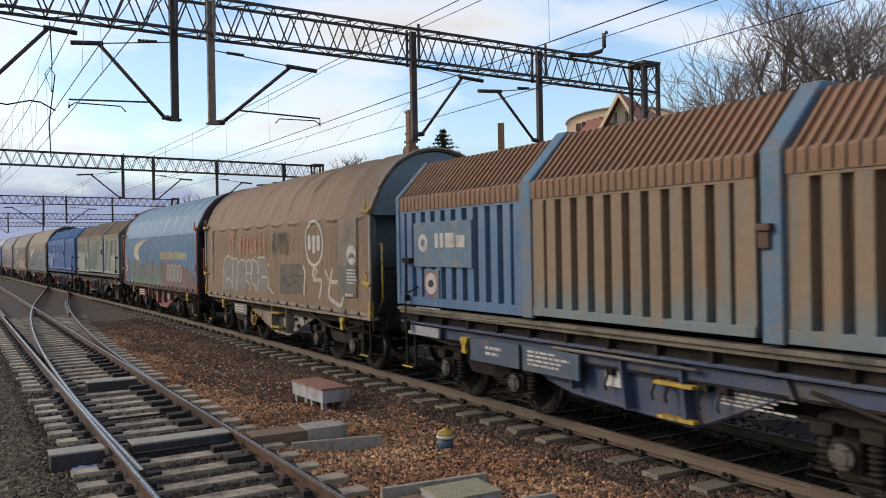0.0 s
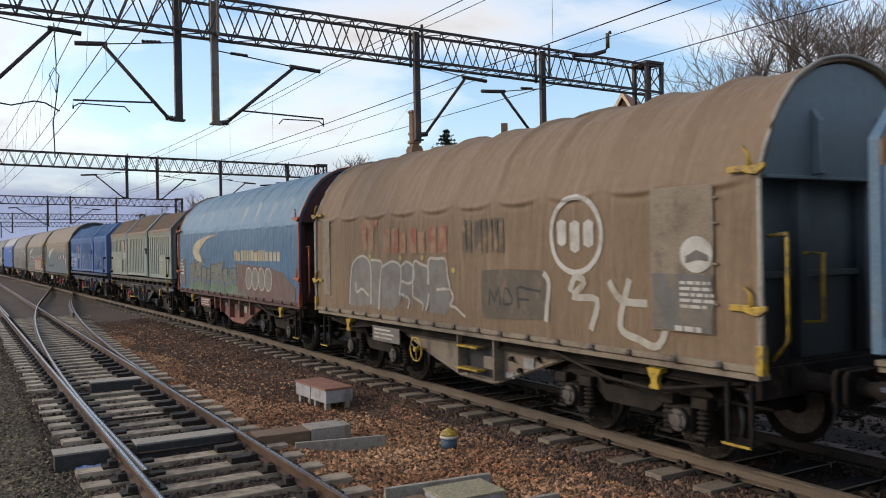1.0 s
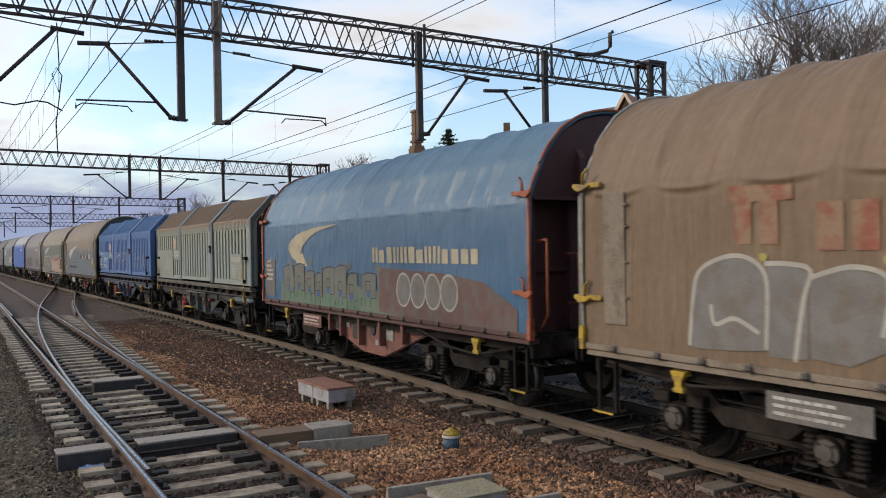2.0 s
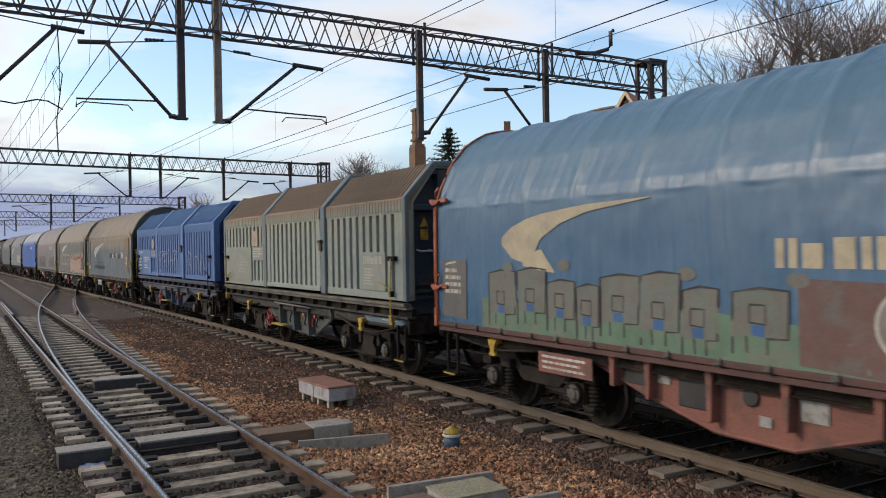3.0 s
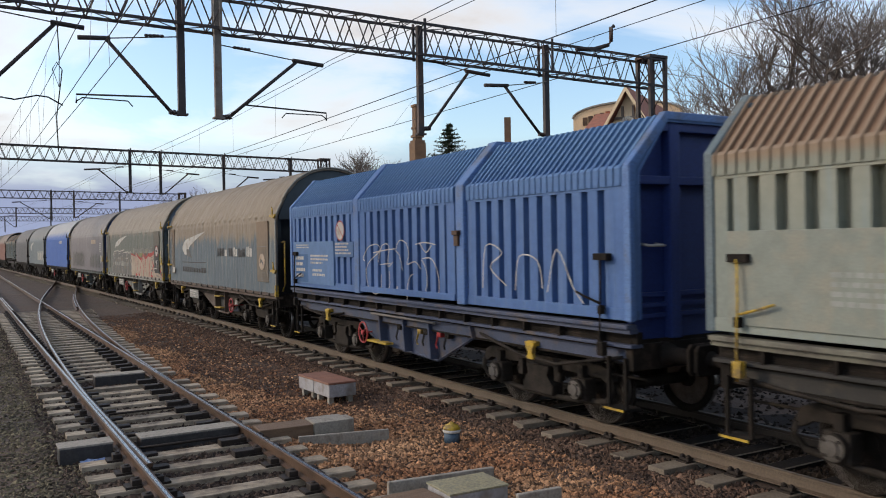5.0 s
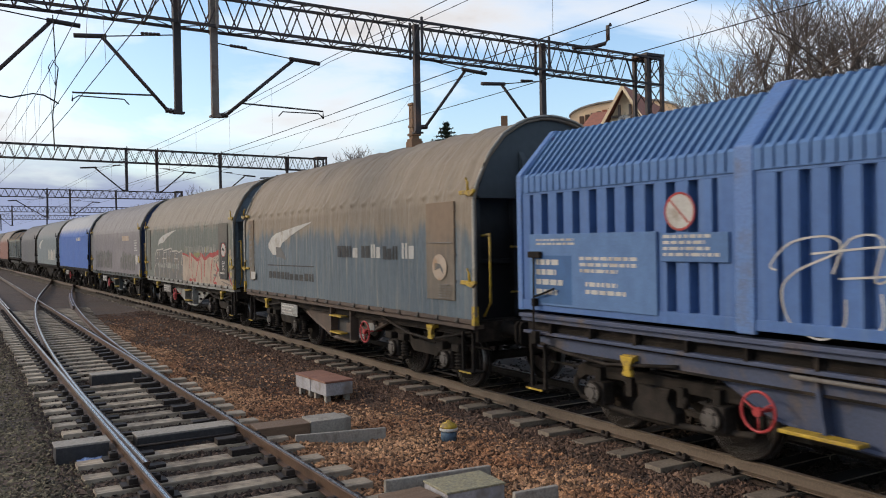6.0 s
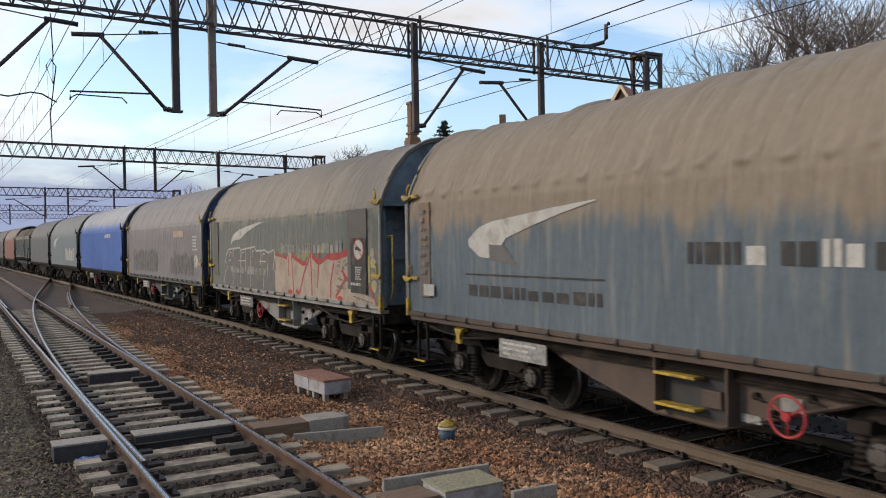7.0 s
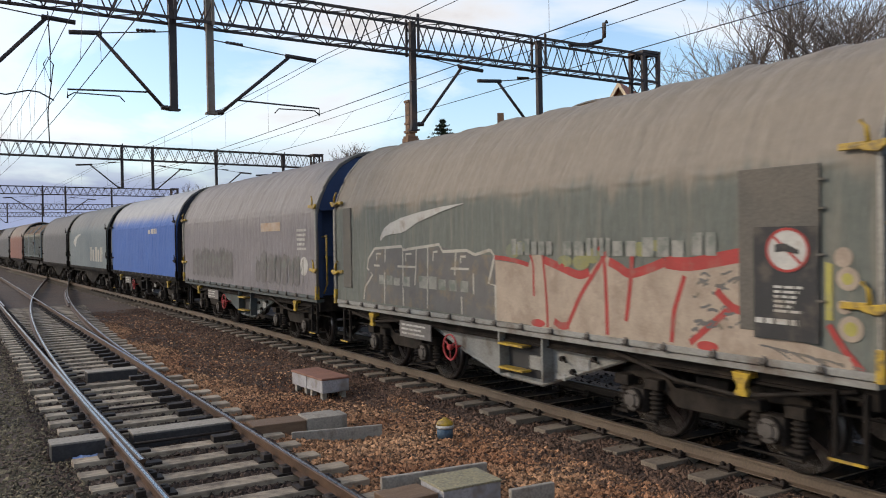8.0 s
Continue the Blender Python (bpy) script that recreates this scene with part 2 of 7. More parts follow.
M["bark"] = surface("bark", (0.22, 0.18, 0.155), (0.32, 0.26, 0.22), scale=4, rough=0.9, bump=0.3)
M["fir"] = surface("fir_needles", (0.025, 0.045, 0.025), (0.05, 0.075, 0.04), scale=4, rough=0.8, island=0.3)
M["brick"] = surface("brown_brick", (0.29, 0.18, 0.105), (0.22, 0.135, 0.085), scale=3, rough=0.9, bump=0.3)
M["roof_tile"] = surface("red_roof_tiles", (0.48, 0.19, 0.12), (0.36, 0.15, 0.10), scale=3, rough=0.85, bump=0.4, each=0.1)
M["plaster"] = surface("ochre_plaster", (1.2, 0.95, 0.62), (1.08, 0.84, 0.54), scale=1, rough=0.9, bump=0.1)
M["hill"] = surface("far_wood", (0.05, 0.055, 0.06), (0.08, 0.075, 0.075), scale=0.2, rough=1.0, bump=0.2)
M["slab"] = surface("slab_concrete", (0.38, 0.345, 0.29), (0.48, 0.435, 0.37), scale=4, rough=0.9, bump=0.3, dirt=(0.2, 0.16, 0.12), dirt_amount=0.35, dirt_scale=4)
M["box_grey"] = surface("box_light_grey", (0.50, 0.49, 0.50), (0.42, 0.41, 0.42), scale=4, rough=0.6, bump=0.1, dirt=(0.25, 0.2, 0.16), dirt_amount=0.35, dirt_scale=5)
M["box_lid"] = surface("box_lid_rusty", (0.36, 0.17, 0.11), (0.28, 0.13, 0.09), scale=5, rough=0.7, bump=0.2)
M["blue_box"] = surface("blue_paint_worn", (0.07, 0.13, 0.2), (0.1, 0.16, 0.22), scale=10, rough=0.7)
M["notice"] = surface("notice_pale_grey", (0.42, 0.42, 0.40), (0.33, 0.33, 0.31), scale=20, rough=0.7, dirt=(0.2, 0.18, 0.15), dirt_amount=0.45, dirt_scale=14)
M["plate_grey"] = surface("plate_grey", (0.22, 0.20, 0.18), (0.17, 0.155, 0.14), scale=5, rough=0.7)
M["insulator"] = surface("insulator_brown", (0.05, 0.03, 0.025), (0.07, 0.045, 0.035), scale=10, rough=0.25, bump=0)

# ---------------------------------------------------------------- small builders


def mesh_from(bm, name, material):
    me = bpy.data.meshes.new(name)
    bmesh.ops.recalc_face_normals(bm, faces=bm.faces)
    bm.to_mesh(me)
    bm.free()
    for m in material if isinstance(material, (list, tuple)) else (material,):
        me.materials.append(m)
    return me


def part(name, bm, material, parent, label="", smooth=False):
    me = mesh_from(bm, name, material)
    if smooth:
        for f in me.polygons:
            f.use_smooth = True
    ob = new(name, me)
    ob.parent = parent
    if label:
        tagged(ob, label)
    return ob


def thing(name, label, category, group="", kind="", at=None):
    ob = new(name)
    ob.empty_display_size = 0.3
    tagged(ob, label, category, group, kind)
    if at is not None:
        ob.matrix_basis = at
    return ob


def solid(name, bm, material, label="", category="", group="", kind="", smooth=False):
    ob = part(name, bm, material, None, smooth=smooth)
    return tagged(ob, label, category, group, kind)


def box(bm, x0, x1, y0, y1, z0, z1, bevel=0.0, mat=0):
    vs = [bm.verts.new(v) for v in ((x0, y0, z0), (x1, y0, z0), (x1, y1, z0), (x0, y1, z0), (x0, y0, z1), (x1, y0, z1), (x1, y1, z1), (x0, y1, z1))]
    fs = [bm.faces.new([vs[i] for i in q]) for q in ((0, 3, 2, 1), (4, 5, 6, 7), (0, 1, 5, 4), (1, 2, 6, 5), (2, 3, 7, 6), (3, 0, 4, 7))]
    for f in fs:
        f.material_index = mat
    if bevel:
        bmesh.ops.bevel(bm, geom=list({e for f in fs for e in f.edges}), offset=bevel, segments=2, affect="EDGES", profile=0.6)
    return vs


def tube(bm, pts, r, sides=8, caps=True, mat=0, r_end=None):
    """A round bar along the points."""
    pts = [Vector(p) for p in pts]
    rings = []
    for i, p in enumerate(pts):
        d = (pts[min(i + 1, len(pts) - 1)] - pts[max(i - 1, 0)]).normalized()
        ref = Vector((0, 0, 1)) if abs(d.z) < 0.9 else Vector((1, 0, 0))
        a = d.cross(ref).normalized()
        b = d.cross(a)
        q = r if r_end is None else r + (r_end - r) * i / (len(pts) - 1)
        rings.append([bm.verts.new(p + a * (q * math.cos(2 * math.pi * k / sides)) + b * (q * math.sin(2 * math.pi * k / sides))) for k in range(sides)])
    for A, B in zip(rings, rings[1:]):
        for k in range(sides):
            f = bm.faces.new((A[k], A[(k + 1) % sides], B[(k + 1) % sides], B[k]))
            f.material_index = mat
            f.smooth = sides > 5
    if caps:
        for R in (rings[0], rings[-1]):
            bm.faces.new(R).material_index = mat


def prism(bm, outline, axis, a, b, mat=0, bevel=0.0):
    """An outline of 2D points extruded along an axis ('x', 'y' or 'z') from a to b."""
    def place(u, v, w):
        return {"x": (w, u, v), "y": (u, w, v), "z": (u, v, w)}[axis]
    A = [bm.verts.new(place(u, v, a)) for u, v in outline]
    B = [bm.verts.new(place(u, v, b)) for u, v in outline]
    fs = [bm.faces.new(A), bm.faces.new(B[::-1])]
    n = len(outline)
    for i in range(n):
        fs.append(bm.faces.new((A[i], A[(i + 1) % n], B[(i + 1) % n], B[i])))
    for f in fs:
        f.material_index = mat
    if bevel:
        bmesh.ops.bevel(bm, geom=list({e for f in fs for e in f.edges}), offset=bevel, segments=1, affect="EDGES")


def lathe(bm, profile, axis, centre, sides=20, mat=0, smooth=True):
    """A profile of (radius, along) points turned round an axis through centre."""
    c = Vector(centre)
    ax = {"x": 0, "y": 1, "z": 2}[axis]
    o1, o2 = [i for i in range(3) if i != ax]
    rings = []
    for r, w in profile:
        ring = []
        for k in range(sides):
            p = c.copy()
            p[ax] += w
            p[o1] += r * math.cos(2 * math.pi * k / sides)
            p[o2] += r * math.sin(2 * math.pi * k / sides)
            ring.append(bm.verts.new(p))
        rings.append(ring)
    for A, B in zip(rings, rings[1:]):
        for k in range(sides):
            f = bm.faces.new((A[k], A[(k + 1) % sides], B[(k + 1) % sides], B[k]))
            f.material_index = mat
            f.smooth = smooth
    for R in (rings[0], rings[-1]):
        bm.faces.new(R).material_index = mat


# ---------------------------------------------------------------- the lines
TRACK_X = 7.863


def main_line(y):
    """x of the goods line's centre and its slope dx/dy."""
    q = max(0.0, y - 16.54)
    m = min(q, 20.0)
    return TRACK_X - 0.0015 * m * m / 2 - 0.03 * max(0.0, q - 20), -0.0015 * m


def side_line(y):
    return 2.424 - 0.003 * y, -0.003


def turnout_line(y):
    """Centre of the curved route that leaves the side line and joins the goods line."""
    base, slope = side_line(y)
    q = max(0.0, y - 12.0)
    m = min(q, 36.0)
    out = m * m / 600 + max(0.0, q - 36) * 0.12
    x = base + out
    lim = main_line(y)[0]
    return min(x, lim), slope + (m / 300 if q < 36 else 0.12)


RAIL_SECTION = [(-0.062, -0.149), (0.062, -0.149), (0.062, -0.138), (0.012, -0.122), (0.010, -0.045), (0.034, -0.036), (0.036, -0.008), (0.028, -0.0015), (0.013, 0.0),
                (-0.019, 0.0), (-0.028, -0.0015), (-0.036, -0.008), (-0.034, -0.036), (-0.010, -0.045), (-0.012, -0.122), (-0.062, -0.138)]


def rail(name, line, offset, y0, y1, step, label, shiny=True, head=0.0, in_shade=False):
    bm = bmesh.new()
    rings = []
    n = max(2, int((y1 - y0) / step) + 1)
    for i in range(n):
        y = y0 + (y1 - y0) * i / (n - 1)
        x, s = line(y)
        rings.append([bm.verts.new((x + offset + u + 0.0, y - s * u, w + head)) for u, w in RAIL_SECTION])
    k = len(RAIL_SECTION)
    for A, B in zip(rings, rings[1:]):
        for j in range(k):
            f = bm.faces.new((A[j], A[(j + 1) % k], B[(j + 1) % k], B[j]))
            f.material_index = 1 if j == 8 else 0
    bm.faces.new(rings[0]); bm.faces.new(rings[-1])
    return solid(name, bm, [M["rail_shaded"]] * 2 if in_shade else [M["rail"] if shiny else M["rail_plain"], M["rail_top"] if shiny else M["rail_dull"]], label, "rail", "rails", "structure")


def ground():
    bm = bmesh.new()
    xs = [-2500, -600, -150, -40, -12] + [-8 + 0.5 * i for i in range(60)] + [30, 45, 80, 200, 700, 2500]
    ys = [-2500, -300, -60, -20, -8] + [-4 + 0.5 * i for i in range(90)] + [45, 52, 60, 75, 95, 130, 200, 400, 900, 2500]
    rows = []
    for y in ys:
        row = []
        for x in xs:
            z = -0.28
            if -9 < x < 24 and -6 < y < 70:
                for line in (main_line, side_line):
                    d = abs(x - line(y)[0])
                    z = max(z, -0.28 + 0.055 * max(0.0, min(1.0, (2.1 - d) / 0.8)))
                z += 0.035 * noise.noise((x * 0.8, y * 0.8, 0)) + 0.012 * noise.noise((x * 3, y * 3, 5))
                z = min(z, -0.20)
            row.append(bm.verts.new((x, y, z)))
        rows.append(row)
    for A, B in zip(rows, rows[1:]):
        for i in range(len(xs) - 1):
            bm.faces.new((A[i], A[i + 1], B[i + 1], B[i])).smooth = True
    solid("ground", bm, M["ballast"], "brown railway ballast and cinders between the tracks", "ground", kind="structure")


ground()


def lines():
    rail("rail_main_near", main_line, -0.75, -14, 190, 1.5, "weathered running rail of the goods line", shiny=False)
    rail("rail_main_far", main_line, 0.75, -14, 190, 1.5, "far running rail of the goods line, coloured dark for the shade under the train", in_shade=True)
    rail("rail_side_left", side_line, -0.75, -12, 120, 3, "rusty running rail of the side line with polished head")
    rail("rail_side_right", side_line, 0.75, -12, 120, 3, "rusty running rail of the side line with polished head")
    rail("rail_curve_left", lambda y: (turnout_line(y)[0] + 0.035 + 0.05 * max(0, 14 - y) / 5, turnout_line(y)[1]), -0.75, 9.4, 72, 1.2, "curved switch rail of the turnout with polished head")
    rail("rail_curve_right", turnout_line, 0.75, 15.0, 72, 1.2, "curved stock rail of the turnout with polished head")
    rail("guard_rail_left", side_line, -0.66, 36, 46, 2, "check rail beside the running rail at the crossing")
    rail("guard_rail_right", turnout_line, 0.66, 36, 46, 1.2, "check rail beside the curved rail at the crossing")
    for off in (-0.75, 0.75):
        rail("rail_back", lambda y: (12.0, 0), off, -14, 120, 8, "running rail of the line beyond the train, coloured dark for the train's shade", in_shade=True)


lines()


def shaded_bed():
    """The ballast under the goods line, coloured near-black for the shade beneath the train."""
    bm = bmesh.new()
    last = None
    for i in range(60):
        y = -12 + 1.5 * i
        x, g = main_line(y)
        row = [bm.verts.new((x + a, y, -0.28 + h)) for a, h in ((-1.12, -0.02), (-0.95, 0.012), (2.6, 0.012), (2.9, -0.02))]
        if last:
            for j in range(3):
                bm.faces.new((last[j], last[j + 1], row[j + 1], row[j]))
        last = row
    solid("track_bed", bm, M["shaded_stone"], "ballast bed coloured near-black for the shade beneath the goods train", "track bed", kind="structure")


shaded_bed()
# ---------------------------------------------------------------- paint, lettering bars and graffiti on the wagons


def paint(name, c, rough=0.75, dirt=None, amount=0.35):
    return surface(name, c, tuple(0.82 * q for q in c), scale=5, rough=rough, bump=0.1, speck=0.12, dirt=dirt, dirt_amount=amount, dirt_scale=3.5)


def quad_grid(bm, outline, x=0.0, lift=0.004):
    """A strip of paint: outline is a list of (y, z top, z bottom); it is cut fine so that it can lie on a sheet."""
    cols = []
    for i in range(len(outline) - 1):
        (ya, ta, ba), (yb, tb, bb) = outline[i], outline[i + 1]
        k = max(1, int(abs(yb - ya) / 0.1))
        for j in range(k + (i == len(outline) - 2)):
            f = j / k
            cols.append((ya + (yb - ya) * f, ta + (tb - ta) * f, ba + (bb - ba) * f))
    n = 8
    rows = [[bm.verts.new((x - lift, y, b + (t - b) * q / n)) for q in range(n + 1)] for y, t, b in cols]
    for A, B in zip(rows, rows[1:]):
        for q in range(n):
            bm.faces.new((A[q], A[q + 1], B[q + 1], B[q]))


def oval(bm, y, z, ry, rz, hole=0.0, lift=0.004, n=40):
    rings = []
    for f in ((1.0, (1 + hole) / 2, hole) if hole else (1.0, 0.75, 0.5, 0.25)):
        rings.append([bm.verts.new((-lift, y + ry * f * math.cos(6.28318 * k / n), z + rz * f * math.sin(6.28318 * k / n))) for k in range(n)])
    for A, B in zip(rings, rings[1:]):
        for k in range(n):
            bm.faces.new((A[k], A[(k + 1) % n], B[(k + 1) % n], B[k]))
    if not hole:
        bm.faces.new(rings[-1])


def stroke(bm, pts, width, lift=0.006, smooth=4):
    """A painted line through (y, z) points, rounded by subdivision."""
    out = []
    n = len(pts)
    for i in range(n - 1):
        p0, p1, p2, p3 = (Vector(pts[max(0, min(n - 1, i + d))]) for d in (-1, 0, 1, 2))
        for j in range(smooth):
            t = j / smooth
            out.append(0.5 * ((2 * p1) + (p2 - p0) * t + (2 * p0 - 5 * p1 + 4 * p2 - p3) * t * t + (3 * p1 - p0 - 3 * p2 + p3) * t ** 3))
    out.append(Vector(pts[-1]))
    L, R = [], []
    for i, p in enumerate(out):
        d = out[min(i + 1, len(out) - 1)] - out[max(0, i - 1)]
        d = d.normalized() if d.length > 1e-6 else Vector((1, 0))
        nrm = Vector((-d.y, d.x)) * width / 2
        L.append(bm.verts.new((-lift, p.x + nrm.x, p.y + nrm.y)))
        R.append(bm.verts.new((-lift, p.x - nrm.x, p.y - nrm.y)))
    for i in range(len(out) - 1):
        bm.faces.new((L[i], L[i + 1], R[i + 1], R[i]))


def blocks(bm, y0, y1, z0, z1, count, rng, lift=0.004, slope=0.0):
    """A word drawn as a row of plain bars of about one height."""
    w = (y1 - y0) / count
    for i in range(count):
        a, b = y0 + w * (i + 0.09), y0 + w * (i + 0.91)
        lo, hi = z0 + slope * i, z1 + slope * i
        kind, m = rng.randrange(3), (b - a) * rng.uniform(0.0, 0.22)
        if kind == 0:
            quad_grid(bm, [(a + m, hi, lo), (b, hi, lo)], 0, lift)
        elif kind == 1:
            quad_grid(bm, [(a, hi, lo), (a + (b - a) * 0.40, hi, lo)], 0, lift)
            quad_grid(bm, [(a + (b - a) * 0.60, hi, lo), (b, hi, lo)], 0, lift)
        else:
            quad_grid(bm, [(a, hi - (hi - lo) * 0.18, lo), (b - m, hi - (hi - lo) * 0.18, lo)], 0, lift)


def print_lines(bm, y0, y1, z0, z1, rows, rng, lift=0.005):
    pitch = (z1 - z0) / rows
    for r in range(rows):
        y, end = y0, y0 + (y1 - y0) * rng.uniform(0.65, 1.0)
        z = z1 - pitch * r
        while y > end:
            k = rng.uniform(0.04, 0.15)
            quad_grid(bm, [(y, z, z - pitch * 0.55), (max(end, y - k), z, z - pitch * 0.55)], 0, lift)
            y -= k + 0.025


def markings(wagons):
    white = paint("marking_white", (0.66, 0.64, 0.58), dirt=(0.38, 0.33, 0.26))
    cream = paint("marking_cream", (0.60, 0.52, 0.36), dirt=(0.40, 0.36, 0.28))
    grey = paint("marking_grey", (0.17, 0.165, 0.155), dirt=(0.24, 0.19, 0.13), amount=0.4)
    black = paint("marking_black", (0.045, 0.045, 0.045), dirt=(0.12, 0.10, 0.08))
    faded = paint("marking_faded_red", (0.36, 0.11, 0.065), dirt=(0.36, 0.245, 0.145), amount=0.75)
    faded_k = paint("marking_faded_black", (0.10, 0.085, 0.065), dirt=(0.36, 0.245, 0.145), amount=0.6)
    red = paint("graffiti_red", (0.48, 0.06, 0.05), dirt=(0.35, 0.15, 0.12))
    pink = paint("graffiti_cream", (0.52, 0.42, 0.32), dirt=(0.36, 0.28, 0.21), amount=0.45)
    silver = paint("graffiti_silver", (0.26, 0.245, 0.225), dirt=(0.20, 0.165, 0.12), amount=0.45)
    outline = paint("graffiti_pale", (0.56, 0.53, 0.45), dirt=(0.35, 0.29, 0.21), amount=0.3)
    green = paint("graffiti_green", (0.15, 0.25, 0.165), dirt=(0.20, 0.22, 0.17), amount=0.45)
    mud = paint("graffiti_brown_grey", (0.21, 0.20, 0.17), dirt=(0.17, 0.21, 0.18), amount=0.5)
    plum = paint("graffiti_plum", (0.19, 0.105, 0.09), dirt=(0.16, 0.15, 0.13), amount=0.5)
    blue = paint("graffiti_blue", (0.06, 0.16, 0.36))
    yellow = paint("graffiti_yellow", (0.52, 0.47, 0.12), dirt=(0.30, 0.28, 0.2))
    haze = paint("graffiti_yellow_haze", (0.34, 0.33, 0.13), dirt=(0.20, 0.22, 0.17), amount=0.6)
    worn = paint("worn_white_lettering", (0.40, 0.39, 0.34), dirt=(0.17, 0.19, 0.16), amount=0.65)
    steel_blue = paint("board_blue_grey", (0.15, 0.235, 0.31), dirt=(0.25, 0.25, 0.23))
    board = paint("board_grey_green", (0.33, 0.36, 0.31), dirt=(0.36, 0.35, 0.28), amount=0.5)
    sticker = paint("sticker_rusty_white", (0.58, 0.47, 0.36), dirt=(0.45, 0.28, 0.16), amount=0.5)

    def put(k, name, bm, material, label="", flat=None):
        """Lay a marking on the wagon's near side: on its sheet, or at a flat wall's x."""
        for v in bm.verts:
            z, y = v.co.z, v.co.y
            if flat is None:
                seed = SHEET_SEED[k]
                base = 1.446 if z < 2.92 else 1.446 - 0.2 * (z - 2.92)
                v.co.x -= base + 0.007 + sheet_relief(seed, -1.0, y, z, SLACK.get(k, 1.0))
            else:
                v.co.x += flat
        made = part(name, bm, material, wagons[k], label)
        return tagged(made, kind="stuff") if name in ("lettering", "old_graffiti", "faded_lettering") else made

    SLACK = {2: 0.9}
    SHEET_SEED = {1: 1, 2: 2, 5: 5, 6: 6, 7: 7, 8: 8, 9: 9, 10: 10, 12: 12}
    rng = random.Random(77)
    B = bmesh.new
    # -- tan wagon
    bm = B(); oval(bm, -2.83, 2.49, 0.505, 0.49, 0.86); put(1, "logo_ring", bm, white, "white painted ring")
    for y, z, h in ((-2.58, 2.52, 0.17), (-2.83, 2.47, 0.20), (-3.08, 2.50, 0.17)):
        bm = B(); quad_grid(bm, [(y + 0.09, z + h - 0.04, z - h + 0.04), (y, z + h, z - h), (y - 0.09, z + h - 0.04, z - h + 0.04)])
        put(1, "logo_bar", bm, white)
    bm = B(); blocks(bm, 3.3, 2.7, 2.34, 2.88, 1, rng); quad_grid(bm, [(3.3, 2.9, 2.74), (2.6, 2.88, 2.74)]); blocks(bm, 2.4, 0.15, 2.28, 2.70, 7, rng); put(1, "faded_lettering", bm, faded, "faded red lettering bars")
    bm = B(); blocks(bm, -0.25, -1.35, 2.28, 2.76, 4, rng); put(1, "faded_lettering", bm, faded_k, "faded black lettering bars")
    fills = (((3.80, 1.95, 1.30), (3.68, 2.08, 1.30), (3.37, 2.20, 1.31), (3.09, 2.20, 1.33), (2.90, 2.05, 1.35)),
             ((2.88, 2.16, 1.30), (2.60, 2.14, 1.30), (2.46, 2.08, 1.32)),
             ((2.44, 2.04, 1.33), (2.06, 2.13, 1.30), (1.74, 2.06, 1.45), (1.70, 1.98, 1.58)),
             ((1.70, 2.06, 1.55), (1.50, 2.13, 1.50), (1.28, 2.05, 1.42)),
             ((1.25, 2.10, 1.55), (1.02, 2.08, 1.45), (0.78, 2.03, 1.38)),
             ((0.76, 2.16, 1.36), (0.50, 2.17, 1.34), (0.25, 2.17, 1.34), (0.14, 1.78, 1.46)))
    for rows in fills:
        bm = B(); quad_grid(bm, list(rows), 0, 0.003); put(1, "graffiti_fill", bm, silver, "silver grey graffiti letter")
    pale = ([(3.82, 1.32), (3.78, 1.75), (3.70, 2.07), (3.37, 2.22), (3.09, 2.21), (2.90, 2.05), (2.88, 1.70), (2.90, 1.36)], [(3.54, 1.75), (3.49, 1.56), (3.25, 1.63), (2.97, 1.51)],
            [(2.91, 2.16), (2.65, 2.16), (2.43, 2.10), (2.50, 1.85), (2.60, 1.28)], [(2.43, 2.04), (2.06, 2.14), (1.74, 2.07), (1.72, 1.85), (1.78, 1.57)],
            [(1.72, 2.05), (1.50, 2.14), (1.27, 2.05), (1.27, 1.85), (1.45, 1.78), (1.72, 1.82)], [(1.73, 1.60), (1.44, 1.52), (1.48, 1.36)],
            [(1.30, 1.56), (1.25, 2.12), (1.00, 2.10), (0.78, 2.04), (0.80, 1.78)], [(1.30, 1.56), (0.97, 1.47), (1.00, 1.35)],
            [(0.77, 1.78), (0.76, 2.17), (0.50, 2.19), (0.25, 2.18), (0.19, 1.95), (0.13, 1.75), (0.30, 1.73), (0.52, 1.71)], [(0.77, 1.65), (0.80, 1.50), (0.87, 1.36)], [(0.13, 1.75), (0.03, 1.61), (0.12, 1.49), (-0.04, 1.46), (-0.31, 1.34)])
    for pts in pale:
        bm = B(); stroke(bm, pts, 0.045); put(1, "graffiti_outline", bm, outline, "pale graffiti outline")
    for y, z in ((2.92, 2.22), (1.72, 2.20), (0.95, 2.21), (0.02, 2.02)):
        bm = B(); oval(bm, y, z, 0.045, 0.04, lift=0.009); put(1, "graffiti_dot", bm, yellow)
    bm = B(); quad_grid(bm, [(-0.76, 2.03, 1.35), (-1.4, 2.06, 1.38), (-2.2, 2.05, 1.42), (-2.32, 1.85, 1.45)], 0, 0.003); put(1, "graffiti_fill", bm, paint("sprayed_over_brown", (0.135, 0.112, 0.082), dirt=(0.22, 0.165, 0.11), amount=0.45), "dark grey-brown painted-over patch")
